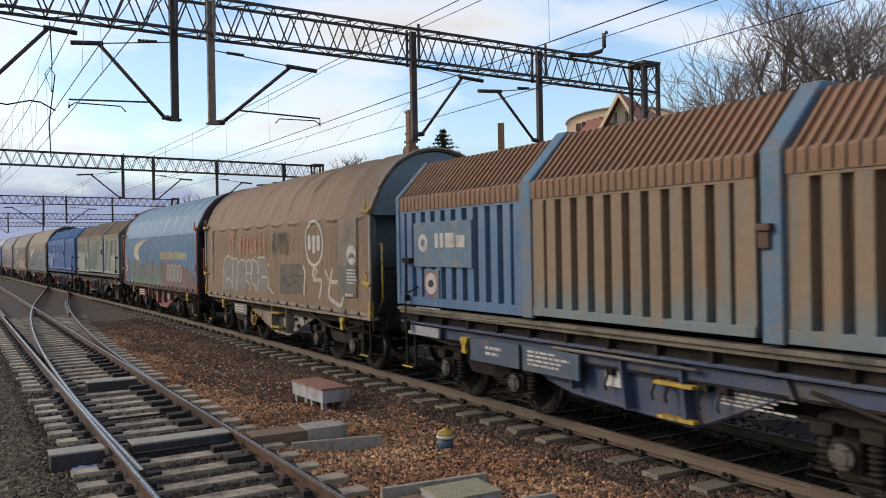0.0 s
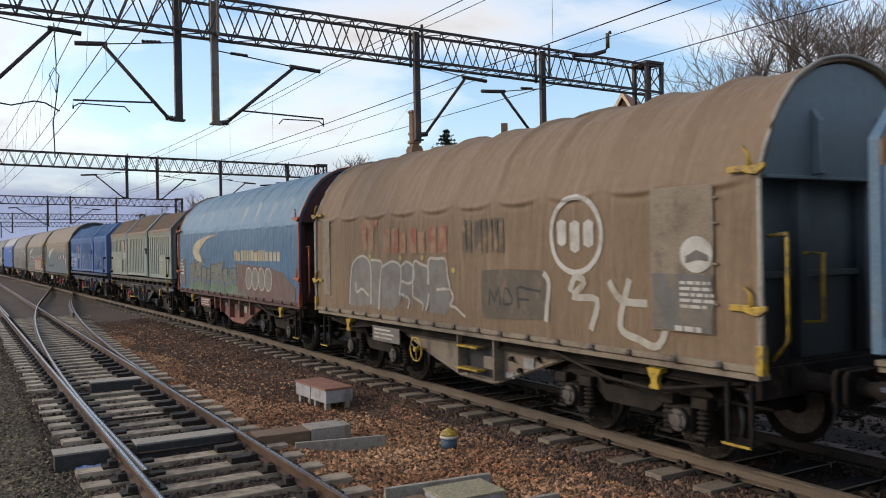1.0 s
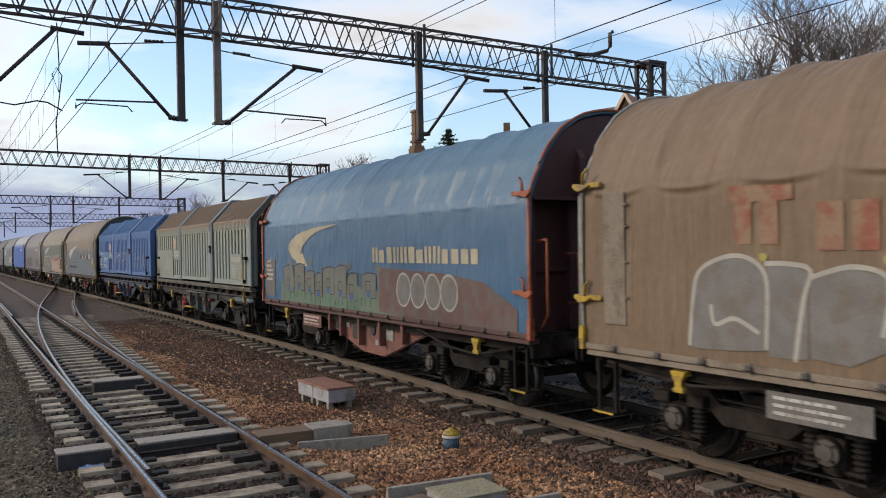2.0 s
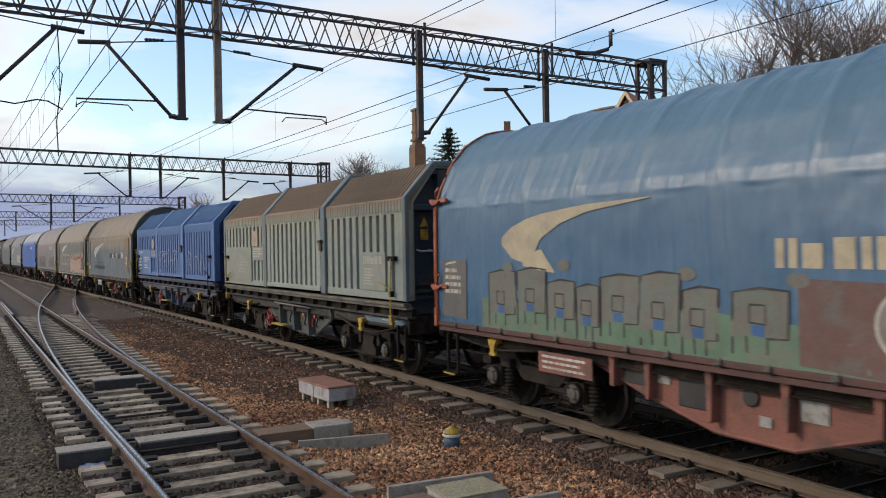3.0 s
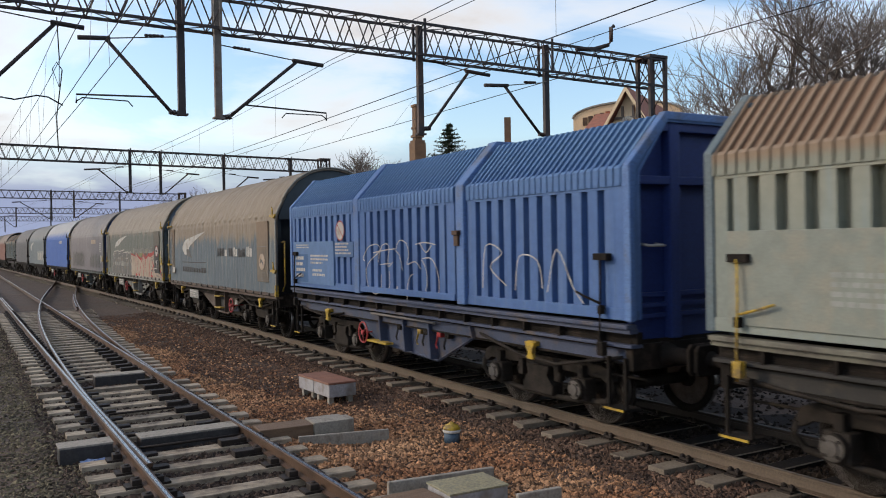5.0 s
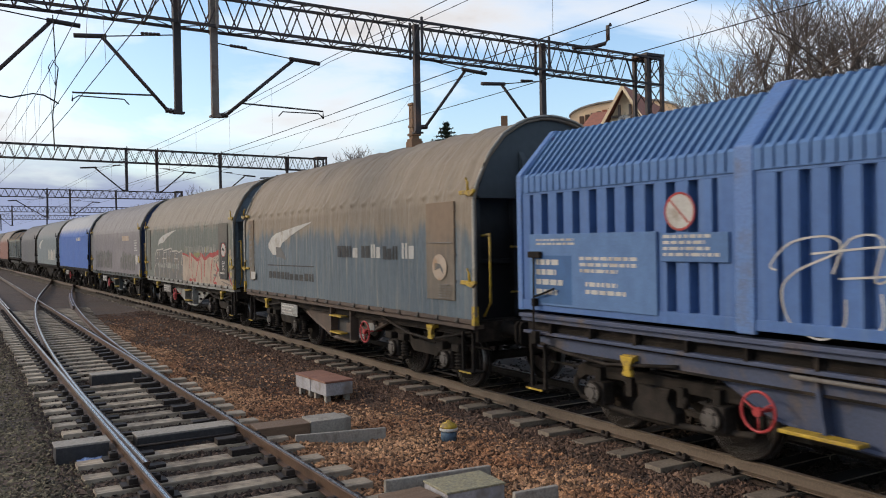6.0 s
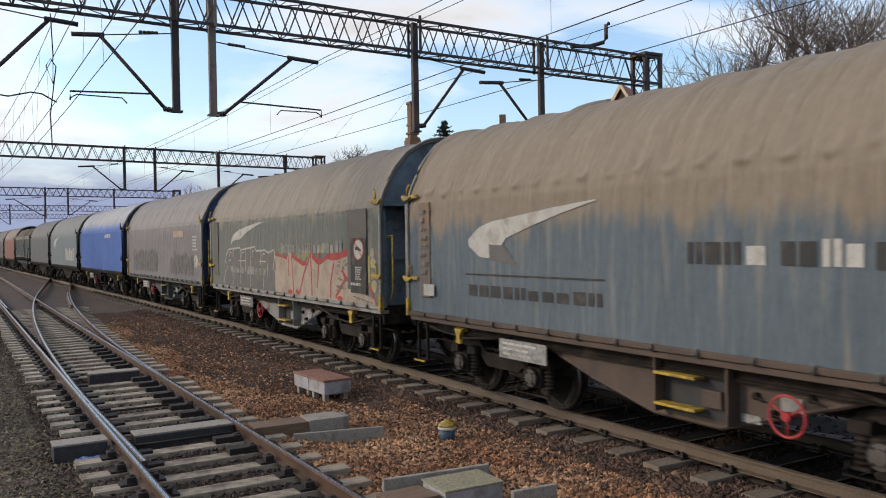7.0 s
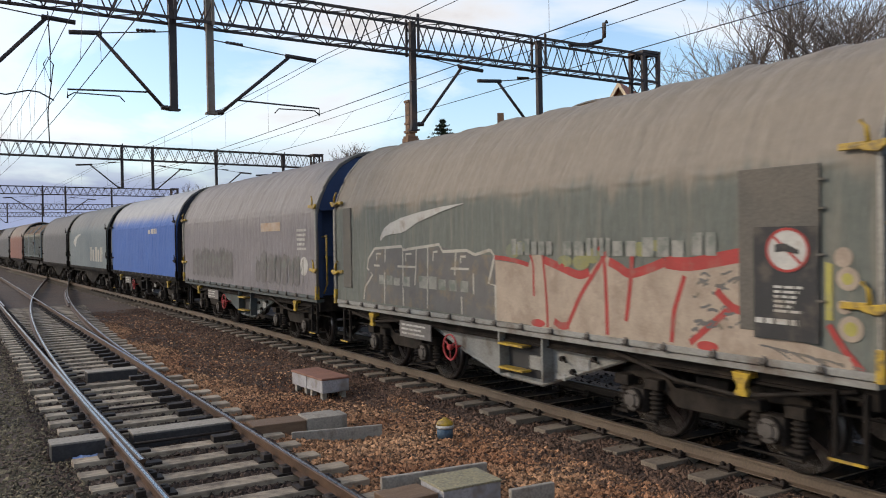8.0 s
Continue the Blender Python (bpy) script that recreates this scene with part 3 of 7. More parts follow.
    for pts in ([(-0.95, 1.54), (-0.98, 1.80), (-1.08, 1.60), (-1.18, 1.81), (-1.23, 1.56)], [(-1.30, 1.57), (-1.33, 1.80), (-1.46, 1.72), (-1.49, 1.60), (-1.30, 1.57)], [(-1.66, 1.53), (-1.62, 1.81), (-1.85, 1.80), (-2.13, 1.78)], [(-1.64, 1.66), (-1.88, 1.66)]):
        bm = B(); stroke(bm, pts, 0.035, smooth=2); put(1, "graffiti_stroke", bm, black, "thin black sprayed letter stroke")
    bm = B(); stroke(bm, [(-2.2, 2.02), (-2.31, 1.9), (-2.27, 1.62), (-2.24, 1.4)], 0.08); put(1, "graffiti_stroke", bm, outline)
    for pts in ([(-2.72, 1.80), (-2.82, 1.98), (-3.0, 1.92), (-2.78, 1.74), (-3.22, 1.72), (-3.1, 1.36)], [(-3.42, 1.95), (-3.62, 1.74), (-4.02, 1.72)], [(-3.75, 1.98), (-3.6, 1.45), (-3.9, 1.32), (-4.18, 1.28), (-4.36, 1.62)]):
        bm = B(); stroke(bm, pts, 0.085); put(1, "graffiti_stroke", bm, outline, "pale sprayed scrawl")
    bm = B(); oval(bm, -4.74, 2.25, 0.21, 0.185, lift=0.034); put(1, "warning_disc", bm, white, "round white warning sticker")
    bm = B(); quad_grid(bm, [(-4.6, 2.23, 2.16), (-4.75, 2.30, 2.2), (-4.9, 2.24, 2.18)], 0, 0.04); put(1, "warning_sign", bm, grey)
    bm = B(); quad_grid(bm, [(-4.12, 2.05, 1.47), (-4.93, 2.05, 1.47)], 0, 0.031); put(1, "dark_field", bm, grey)
    bm = B(); print_lines(bm, -4.52, -5.0, 1.68, 1.98, 5, rng, 0.04); print_lines(bm, -4.45, -4.9, 1.42, 1.52, 1, rng, 0.04); put(1, "lettering", bm, white)
    # -- blue wagon
    moon = lambda: [(3.68, 2.46, 2.36), (3.45, 2.60, 2.18), (3.10, 2.70, 2.10), (2.8, 2.75, 2.44), (2.4, 2.79, 2.62), (1.9, 2.83, 2.74), (0.85, 2.86, 2.85)]
    bm = B(); quad_grid(bm, moon()); quad_grid(bm, [(3.2, 2.22, 2.08), (2.8, 2.3, 2.02), (2.55, 2.03, 2.0)]); put(2, "moon_mark", bm, cream, "cream crescent swoosh")
    bm = B(); blocks(bm, -0.7, -4.3, 2.11, 2.38, 13, rng); put(2, "lettering", bm, cream, "cream lettering bars")
    bm = B(); quad_grid(bm, [(4.2, 1.62, 1.2), (2.2, 1.6, 1.2), (0.0, 1.66, 1.2), (-0.9, 1.6, 1.2), (-1.4, 1.5, 1.2), (-1.8, 1.3, 1.2)], 0, 0.003); put(2, "graffiti_fill", bm, green, "green graffiti foot")
    tops = ((4.02, 3.38, 2.00, 1.40), (3.34, 2.72, 2.04, 1.46), (2.70, 2.14, 1.90, 1.42), (2.12, 1.70, 1.86, 1.36), (1.68, 1.04, 1.99, 1.44), (1.02, 0.44, 2.03, 1.40), (0.42, -0.06, 1.89, 1.36), (-0.22, -0.86, 1.90, 1.44))
    for ya, yb, t, b in tops:
        m = (ya + yb) / 2
        bm = B(); quad_grid(bm, [(ya, t - 0.03, b), (m, t, b + 0.03), (yb, t, b)], 0, 0.0036); put(2, "graffiti_fill", bm, mud, "grey-brown graffiti letter")
        bm = B()
        stroke(bm, [(ya, b - 0.16), (ya - 0.01, t - 0.03), (m, t + 0.02), (yb, t), (yb + 0.02, b + 0.02), (m - 0.08, b + 0.01), (m - 0.08, b - 0.14)], 0.028, smooth=1)
        stroke(bm, [(m + 0.12, b + 0.32), (m - 0.06, b + 0.32), (m - 0.06, b + 0.14), (m + 0.12, b + 0.15), (m + 0.12, b + 0.31)], 0.022, smooth=1)
        stroke(bm, [(ya - 0.16, b + 0.02), (ya - 0.17, b - 0.14)], 0.022, smooth=1)
        put(2, "graffiti_outline", bm, black)
        bm = B(); quad_grid(bm, [(m + 0.10, b + 0.13, b + 0.03), (m - 0.05, b + 0.13, b + 0.02)], 0, 0.0062); put(2, "graffiti_fill", bm, blue)
    for y, z in ((3.55, 2.06), (2.35, 2.1), (0.35, 2.03), (-0.95, 2.0)):
        bm = B(); oval(bm, y, z, 0.12, 0.07, lift=0.005); put(2, "graffiti_dot", bm, mud)
    bm = B(); quad_grid(bm, [(-0.95, 2.02, 1.24), (-1.8, 2.0, 1.2), (-3.2, 1.96, 1.2), (-4.4, 1.85, 1.2), (-5.2, 1.5, 1.2)], 0, 0.004); put(2, "graffiti_fill", bm, plum, "plum-brown sprayed patch")
    for i in range(4):
        y = -1.72 - i * 0.5
        bm = B(); oval(bm, y - 0.2, 1.66, 0.24, 0.27, lift=0.006); put(2, "graffiti_fill", bm, silver, "silver bubble letter")
        bm = B(); oval(bm, y - 0.2, 1.66, 0.26, 0.29, 0.88, lift=0.008); put(2, "graffiti_outline", bm, outline)
    bm = B(); quad_grid(bm, [(5.3, 2.15, 1.30), (4.62, 2.15, 1.28)], 0, 0.006); put(2, "data_field", bm, grey, "black data field with white lettering bars")
    bm = B(); print_lines(bm, 5.22, 4.75, 1.60, 2.02, 4, rng, 0.009); stroke(bm, [(5.2, 2.08), (5.1, 2.1), (4.9, 2.12)], 0.03, 0.009); put(2, "lettering", bm, white)
    # -- slate wagon
    bm = B(); quad_grid(bm, [(3.63, 2.36, 2.26), (3.35, 2.52, 2.10), (3.0, 2.60, 2.08), (2.7, 2.63, 2.36), (2.1, 2.69, 2.52), (1.5, 2.75, 2.66), (0.88, 2.80, 2.785)]); put(5, "swoosh_mark", bm, white, "white crescent swoosh")
    bm = B(); quad_grid(bm, [(3.1, 2.28, 2.05), (2.75, 2.26, 2.03), (2.45, 2.02, 1.98)], 0, 0.006); put(5, "swoosh_mark", bm, grey)
    bm = B(); quad_grid(bm, [(3.73, 1.86, 1.835), (0.72, 1.87, 1.845)]); blocks(bm, 3.72, 0.75, 1.54, 1.70, 10, rng); put(5, "lettering", bm, black, "dark lettering bars")
    bm = B(); blocks(bm, -0.50, -1.2, 2.07, 2.29, 3, rng); blocks(bm, -1.58, -2.0, 2.07, 2.29, 2, rng); blocks(bm, -2.48, -3.1, 2.05, 2.28, 3, rng); put(5, "lettering", bm, black, "dark worn lettering bars")
    bm = B(); blocks(bm, -1.22, -1.5, 2.07, 2.29, 1, rng); blocks(bm, -2.02, -2.46, 2.07, 2.31, 2, rng); blocks(bm, -3.22, -3.7, 2.07, 2.33, 2, rng); put(5, "lettering", bm, white, "white lettering bars")
    bm = B(); oval(bm, -4.53, 1.95, 0.22, 0.20, lift=0.034); put(5, "warning_disc", bm, sticker, "round faded warning sticker")
    bm = B(); quad_grid(bm, [(-4.4, 2.02, 1.9), (-4.56, 2.0, 1.94), (-4.66, 1.92, 1.84)], 0, 0.04); put(5, "warning_sign", bm, grey)
    bm = B(); print_lines(bm, -4.5, -4.9, 1.46, 1.70, 6, rng, 0.04); quad_grid(bm, [(-4.2, 2.335, 2.32), (-4.92, 2.335, 2.32)], 0, 0.04); print_lines(bm, 5.05, 4.8, 1.75, 2.85, 8, rng, 0.04); put(5, "lettering", bm, silver)
    bm = B(); quad_grid(bm, [(4.93, 1.66, 1.48), (4.6, 1.66, 1.48)], 0, 0.04); put(5, "small_plate", bm, white)
    # -- olive wagon with graffiti
    bm = B(); quad_grid(bm, [(3.54, 2.40, 2.32), (3.38, 2.54, 2.40), (3.17, 2.62, 2.43), (2.77, 2.70, 2.45), (2.61, 2.72, 2.48), (2.21, 2.77, 2.61), (1.5, 2.83, 2.75), (0.80, 2.86, 2.85)]); put(6, "swoosh_mark", bm, white, "white crescent swoosh")
    bm = B(); quad_grid(bm, [(4.22, 1.45, 1.24), (4.0, 2.0, 1.24), (3.78, 2.17, 1.24), (2.73, 2.20, 1.24), (1.87, 2.21, 1.23), (1.45, 2.22, 1.23), (0.60, 2.13, 1.22), (0.0, 2.10, 1.21)], 0, 0.003); put(6, "graffiti_fill", bm, grey, "dark sprayed patch")
    edges = ([(4.24, 1.27), (4.19, 1.49), (3.87, 1.72), (4.09, 1.84), (4.03, 2.01), (3.78, 2.19)], [(3.78, 2.19), (2.75, 2.23), (2.71, 2.17), (1.87, 2.23), (1.51, 2.26), (1.40, 2.15), (0.73, 2.17), (0.51, 2.11), (0.11, 2.18)], [(0.11, 2.18), (0.0, 2.10), (0.17, 1.71), (0.01, 1.69), (0.0, 1.21)],
             [(3.36, 2.18), (3.38, 1.70), (3.40, 1.24)], [(2.71, 2.17), (2.71, 1.24)], [(2.24, 2.20), (2.26, 1.88), (2.32, 1.60)], [(1.86, 2.24), (1.91, 1.25)], [(1.02, 2.16), (1.07, 1.80)], [(0.88, 1.49), (0.89, 1.23)], [(3.80, 1.89), (0.67, 1.90)], [(0.56, 1.84), (0.56, 1.54)],
             [(3.70, 1.98), (3.70, 2.10), (3.52, 2.10)], [(2.60, 1.98), (2.60, 2.10), (2.42, 2.11)], [(1.70, 2.00), (1.68, 2.14), (1.55, 2.15)], [(0.90, 1.98), (0.90, 2.08), (0.75, 2.08)])
    for i, pts in enumerate(edges):
        bm = B(); stroke(bm, pts, 0.045 if i < 3 else 0.034, smooth=1); put(6, "graffiti_outline", bm, outline, "pale graffiti outline")
    bm = B(); blocks(bm, 3.66, 2.45, 1.57, 1.73, 4, rng, 0.007); blocks(bm, 2.2, 0.62, 1.56, 1.76, 5, rng, 0.007); put(6, "lettering", bm, worn)
    bm = B(); quad_grid(bm, [(0.0, 2.04, 1.21), (-0.76, 1.98, 1.21), (-0.84, 2.13, 1.2), (-1.06, 2.12, 1.2), (-1.11, 2.03, 1.2), (-1.7, 1.87, 1.2), (-1.92, 1.90, 1.2), (-2.21, 2.15, 1.2), (-2.64, 1.9, 1.2), (-3.15, 2.05, 1.19), (-3.48, 2.0, 1.19), (-4.28, 2.14, 1.18)], 0, 0.003); put(6, "graffiti_fill", bm, pink, "cream graffiti letters")
    red_strokes = (([(0.0, 2.08), (-0.40, 2.05), (-0.76, 1.99)], 0.06), ([(-0.80, 2.12), (-0.86, 1.98), (-0.87, 1.59)], 0.035), ([(-1.06, 2.14), (-1.12, 1.70), (-1.14, 1.21)], 0.04), ([(-1.10, 2.06), (-1.40, 1.98), (-1.75, 1.89), (-1.95, 1.93)], 0.10), ([(-2.25, 2.16), (-2.00, 1.88), (-1.80, 1.66), (-1.51, 1.24)], 0.06), ([(-2.11, 2.22), (-2.22, 2.01), (-2.25, 1.22)], 0.055),
                   ([(-2.68, 2.25), (-2.64, 1.87), (-2.56, 1.40)], 0.06), ([(-2.29, 2.06), (-2.45, 2.0), (-2.63, 1.93), (-2.9, 1.99), (-3.15, 2.07)], 0.10), ([(-3.15, 2.07), (-3.48, 2.05), (-4.0, 2.13), (-4.28, 2.18)], 0.14), ([(-3.41, 1.93), (-3.27, 1.56), (-3.22, 1.23)], 0.055), ([(-3.47, 1.25), (-3.75, 1.46), (-4.01, 1.65)], 0.07), ([(-3.82, 1.80), (-4.01, 1.65), (-4.18, 1.62), (-4.28, 1.68)], 0.08), ([(-1.27, 1.30), (-1.40, 1.25), (-1.56, 1.27)], 0.09), ([(-5.02, 1.56), (-5.16, 1.36), (-5.32, 1.20)], 0.06))
    for pts, wd in red_strokes:
        bm = B(); stroke(bm, pts, wd); put(6, "graffiti_stroke", bm, red, "red graffiti stroke")
    # ragged dark scribble showing the sheet through the cream
    scrib = random.Random(31)
    for i in range(34):
        y, z = scrib.uniform(-3.48, -4.22), scrib.uniform(1.30, 2.0)
        if z > 1.93 + 0.1 * (-3.4 - y):
            continue
        bm = B(); k = scrib.uniform(0.06, 0.16); stroke(bm, [(y, z), (y - k * 0.5, z + scrib.uniform(-0.02, 0.04)), (y - k, z + scrib.uniform(-0.02, 0.05))], scrib.uniform(0.018, 0.034)); put(6, "graffiti_stroke", bm, grey)
    for i in range(16):
        y = scrib.uniform(-4.3, -5.2)
        bm = B(); stroke(bm, [(y, 1.32 - 0.10 * (-y - 4.3)), (y - 0.12, 1.31 - 0.10 * (-y - 4.3)), (y - 0.3, 1.28 - 0.10 * (-y - 4.3) - scrib.uniform(0, 0.06))], 0.015); put(6, "graffiti_stroke", bm, grey)
    for y, z in ((-0.95, 1.25), (-3.7, 1.24)):
        bm = B(); oval(bm, y, z, 0.14, 0.05, lift=0.007); put(6, "graffiti_dot", bm, red)
    for y, z, ry, rz in ((-0.42, 2.17, 0.15, 0.10), (-0.60, 2.22, 0.10, 0.08), (-1.50, 2.05, 0.14, 0.07), (-1.80, 2.04, 0.16, 0.09), (-2.02, 2.12, 0.13, 0.09), (-2.80, 2.20, 0.15, 0.08), (-3.02, 2.24, 0.10, 0.06)):
        bm = B(); oval(bm, y, z, ry, rz, lift=0.0065); put(6, "graffiti_dot", bm, haze, "yellow sprayed haze")
    bm = B(); blocks(bm, -0.36, -1.28, 2.12, 2.33, 6, rng, 0.010); blocks(bm, -1.45, -3.45, 2.12, 2.33, 9, rng, 0.010); blocks(bm, -3.5, -3.85, 2.14, 2.42, 2, rng, 0.010); put(6, "lettering", bm, worn, "worn white lettering bars")
    bm = B(); quad_grid(bm, [(-4.28, 2.41, 1.39), (-4.94, 2.41, 1.39)], 0, 0.031); put(6, "dark_field", bm, black, "black field behind the warning sticker")
    bm = B(); oval(bm, -4.64, 2.2, 0.22, 0.195, lift=0.036); put(6, "warning_disc", bm, white, "white warning disc with red rim")
    bm = B(); oval(bm, -4.64, 2.2, 0.225, 0.20, 0.88, lift=0.041); stroke(bm, [(-4.5, 2.32), (-4.78, 2.08)], 0.025, 0.041); put(6, "warning_rim", bm, red)
    bm = B(); quad_grid(bm, [(-4.52, 2.25, 2.18), (-4.62, 2.26, 2.19), (-4.76, 2.2, 2.16)], 0, 0.044); put(6, "warning_sign", bm, black)
    bm = B(); print_lines(bm, -4.5, -4.8, 1.62, 1.88, 6, rng, 0.04); print_lines(bm, -4.3, -4.85, 1.49, 1.58, 1, rng, 0.04); put(6, "lettering", bm, white)
    bm = B(); quad_grid(bm, [(-4.25, 1.40, 1.2), (-4.8, 1.38, 1.19), (-5.25, 1.30, 1.19)], 0, 0.005); put(6, "graffiti_fill", bm, pink)
    for y, z, c, r in ((-5.16, 2.14, pink, 0.085), (-5.20, 1.96, pink, 0.10), (-5.20, 1.96, yellow, 0.05), (-5.22, 1.54, pink, 0.11), (-5.22, 1.54, yellow, 0.06), (-5.16, 1.72, pink, 0.06)):
        bm = B(); oval(bm, y, z, r, r, lift=0.008 if c is pink else 0.012); put(6, "graffiti_dot", bm, c)
    bm = B(); quad_grid(bm, [(-4.99, 2.10, 1.60), (-5.06, 2.08, 1.60)], 0, 0.006); put(6, "graffiti_fill", bm, yellow, "yellow sprayed stripe")
    # -- grey-brown and royal blue wagons
    bm = B(); quad_grid(bm, [(-2.05, 2.78, 2.58), (-3.35, 2.78, 2.58)]); put(7, "label_patch", bm, sticker, "small pale label")
    old = random.Random(12)
    for a, b, top in ((4.4, 0.4, 2.15), (-1.6, -4.5, 2.05)):
        bm = B(); y = a
        while y > b:
            k = old.uniform(0.3, 0.55); t = top + old.uniform(-0.15, 0.1)
            quad_grid(bm, [(y, t - 0.12, 1.38), (y - k * 0.4, t, 1.34), (y - k * 0.8, t - 0.06, 1.42)], 0, 0.003)
            y -= k
        put(7, "old_graffiti", bm, paint("old_grey_graffiti", (0.15, 0.14, 0.135), dirt=(0.23, 0.21, 0.2), amount=0.6), "faint old graffiti")
        bm = B(); y = a
        while y > b:
            k = old.uniform(0.25, 0.5); t = top + old.uniform(-0.2, 0.05)
            stroke(bm, [(y, 1.4), (y - 0.05, t), (y - k * 0.5, t - 0.3), (y - k, t), (y - k, 1.45)], 0.03)
            y -= k
        put(7, "old_graffiti", bm, mud)
    bm = B(); oval(bm, -4.78, 1.8, 0.22, 0.2); put(7, "warning_disc", bm, white, "round white warning sticker")
    bm = B(); print_lines(bm, -4.4, -5.0, 2.1, 2.6, 5, rng); put(7, "lettering", bm, white)
    bm = B(); blocks(bm, -1.5, -2.9, 2.68, 2.86, 3, rng); put(8, "lettering", bm, white, "white lettering bars")
    bm = B(); quad_grid(bm, [(4.0, 2.5, 2.4), (3.4, 2.75, 2.2), (3.0, 2.8, 2.6), (1.6, 2.9, 2.86)]); put(9, "swoosh_mark", bm, white)
    bm = B(); blocks(bm, -1.0, -4.4, 1.5, 2.2, 5, rng); put(9, "old_graffiti", bm, outline)
    # -- telescopic hoods: boards, stickers, bars
    X = -1.452
    bm = B(); box(bm, -0.02, 0.02, 3.14, 4.86, 2.06, 2.76, 0.006); put(0, "sign_board", bm, steel_blue, "blue-grey board with white logo shapes", flat=X)
    bm = B(); oval(bm, 4.55, 2.44, 0.15, 0.14, 0.45, lift=0.026); put(0, "logo_mark", bm, white, flat=X)
    bm = B(); blocks(bm, 4.2, 3.26, 2.36, 2.58, 3, rng, 0.026); put(0, "lettering", bm, white, "white lettering bars", flat=X)
    bm = B(); box(bm, -0.008, 0.02, 4.1, 4.55, 1.58, 2.02, 0.004); put(0, "sticker_base", bm, steel_blue, flat=X)
    bm = B(); oval(bm, 4.33, 1.80, 0.2, 0.19, lift=0.012); put(0, "warning_disc", bm, white, "white warning disc", flat=X)
    bm = B(); oval(bm, 4.33, 1.80, 0.205, 0.195, 0.88, lift=0.016); put(0, "warning_rim", bm, red, flat=X)
    bm = B(); oval(bm, 4.33, 1.80, 0.09, 0.06, lift=0.017); put(0, "warning_sign", bm, black, flat=X)
    bm = B(); print_lines(bm, 4.8, 3.9, 1.34, 1.42, 2, rng, 0.014); print_lines(bm, 3.7, 2.0, 1.31, 1.39, 2, rng, 0.014); put(0, "lettering", bm, white, flat=X)
    bm = B(); box(bm, -0.02, 0.02, 0.88, 2.02, 0.72, 1.04, 0.005); box(bm, -0.02, 0.02, 2.1, 3.3, 0.72, 1.04, 0.005); put(0, "data_board", bm, paint("board_navy_grey", (0.085, 0.12, 0.17), dirt=(0.16, 0.14, 0.12)), "blue-grey data board", flat=-1.40)
    bm = B(); print_lines(bm, 1.9, 1.0, 0.78, 1.0, 4, rng, 0.026); print_lines(bm, 2.9, 2.5, 0.8, 0.96, 2, rng, 0.026); put(0, "lettering", bm, white, flat=-1.40)
    bm = B(); box(bm, -0.02, 0.02, 4.2, 5.2, 0.95, 1.10, 0.005); put(0, "data_board", bm, M["box_grey"], flat=-1.40)
    bm = B(); print_lines(bm, -1.1, -2.0, 0.72, 0.88, 4, rng, 0.006); put(0, "lettering", bm, white, flat=-1.236)
    bm = B(); box(bm, -0.10, 0.0, -0.9, -0.35, 0.86, 0.90, 0.006); box(bm, -0.10, 0.0, -0.9, -0.4, 0.50, 0.54, 0.006); put(0, "tread", bm, M["yellow"], "yellow step tread", flat=-1.32)
    bm = B(); box(bm, -0.02, 0.02, 0.28, 0.58, 0.70, 0.92, 0.005); put(0, "notice_plate", bm, M["white"], "white notice plate", flat=-1.25)
    bm = B(); box(bm, -0.02, 0.02, 2.95, 5.20, 1.52, 2.42, 0.006); put(3, "sign_board", bm, board, "grey-green board with worn lettering", flat=X)
    bm = B(); print_lines(bm, 4.1, 3.1, 1.72, 2.05, 4, rng, 0.024); put(3, "lettering", bm, paint("worn_lettering", (0.42, 0.44, 0.40)), flat=X)
    bm = B(); box(bm, -0.012, 0.02, 2.45, 2.85, 2.44, 2.82, 0.006); put(3, "warning_disc", bm, sticker, "rusty warning sticker", flat=X)
    bm = B(); box(bm, -0.015, 0.02, 2.0, 2.85, 2.08, 2.42, 0.006); put(3, "notice_board", bm, board, flat=X)
    bm = B(); print_lines(bm, 2.8, 2.1, 2.14, 2.38, 4, rng, 0.018); put(3, "lettering", bm, white, flat=X)
    bm = B(); box(bm, -0.02, 0.02, -4.74, -3.73, 1.58, 2.27, 0.006); put(3, "sign_board", bm, board, "small grey-green board with pale lettering", flat=X)
    bm = B(); blocks(bm, -3.82, -4.62, 2.06, 2.20, 5, rng, 0.024); print_lines(bm, -3.85, -4.3, 1.66, 1.98, 6, rng, 0.024); put(3, "lettering", bm, paint("pale_lettering", (0.52, 0.52, 0.44)), flat=X)
    bm = B(); box(bm, -0.012, 0.02, -5.2, -3.55, 0.99, 1.10, 0.003); put(3, "painted_stripe", bm, steel_blue, "blue-grey painted stripe on the frame beam", flat=-1.315)
    bm = B(); print_lines(bm, -4.3, -4.95, 1.02, 1.07, 1, rng, 0.018); put(3, "lettering", bm, white, flat=-1.315)
    bm = B(); print_lines(bm, 1.36, 0.95, 0.88, 1.02, 3, rng, 0.006); print_lines(bm, -1.4, -1.75, 0.88, 1.05, 6, rng, 0.006); put(3, "lettering", bm, white, flat=-1.236)
    tri = B(); prism(tri, [(-1.08, 2.70), (-0.92, 2.70), (-1.0, 2.86)], "y", -5.335, -5.315); put(3, "warning_triangle", tri, M["yellow"], "yellow warning triangle", flat=0.0)
    tri = B(); prism(tri, [(-1.07, 2.47), (-0.93, 2.47), (-0.93, 2.66), (-1.07, 2.66)], "y", -5.335, -5.315); put(3, "warning_plate", tri, M["yellow"], "yellow warning plate", flat=0.0)
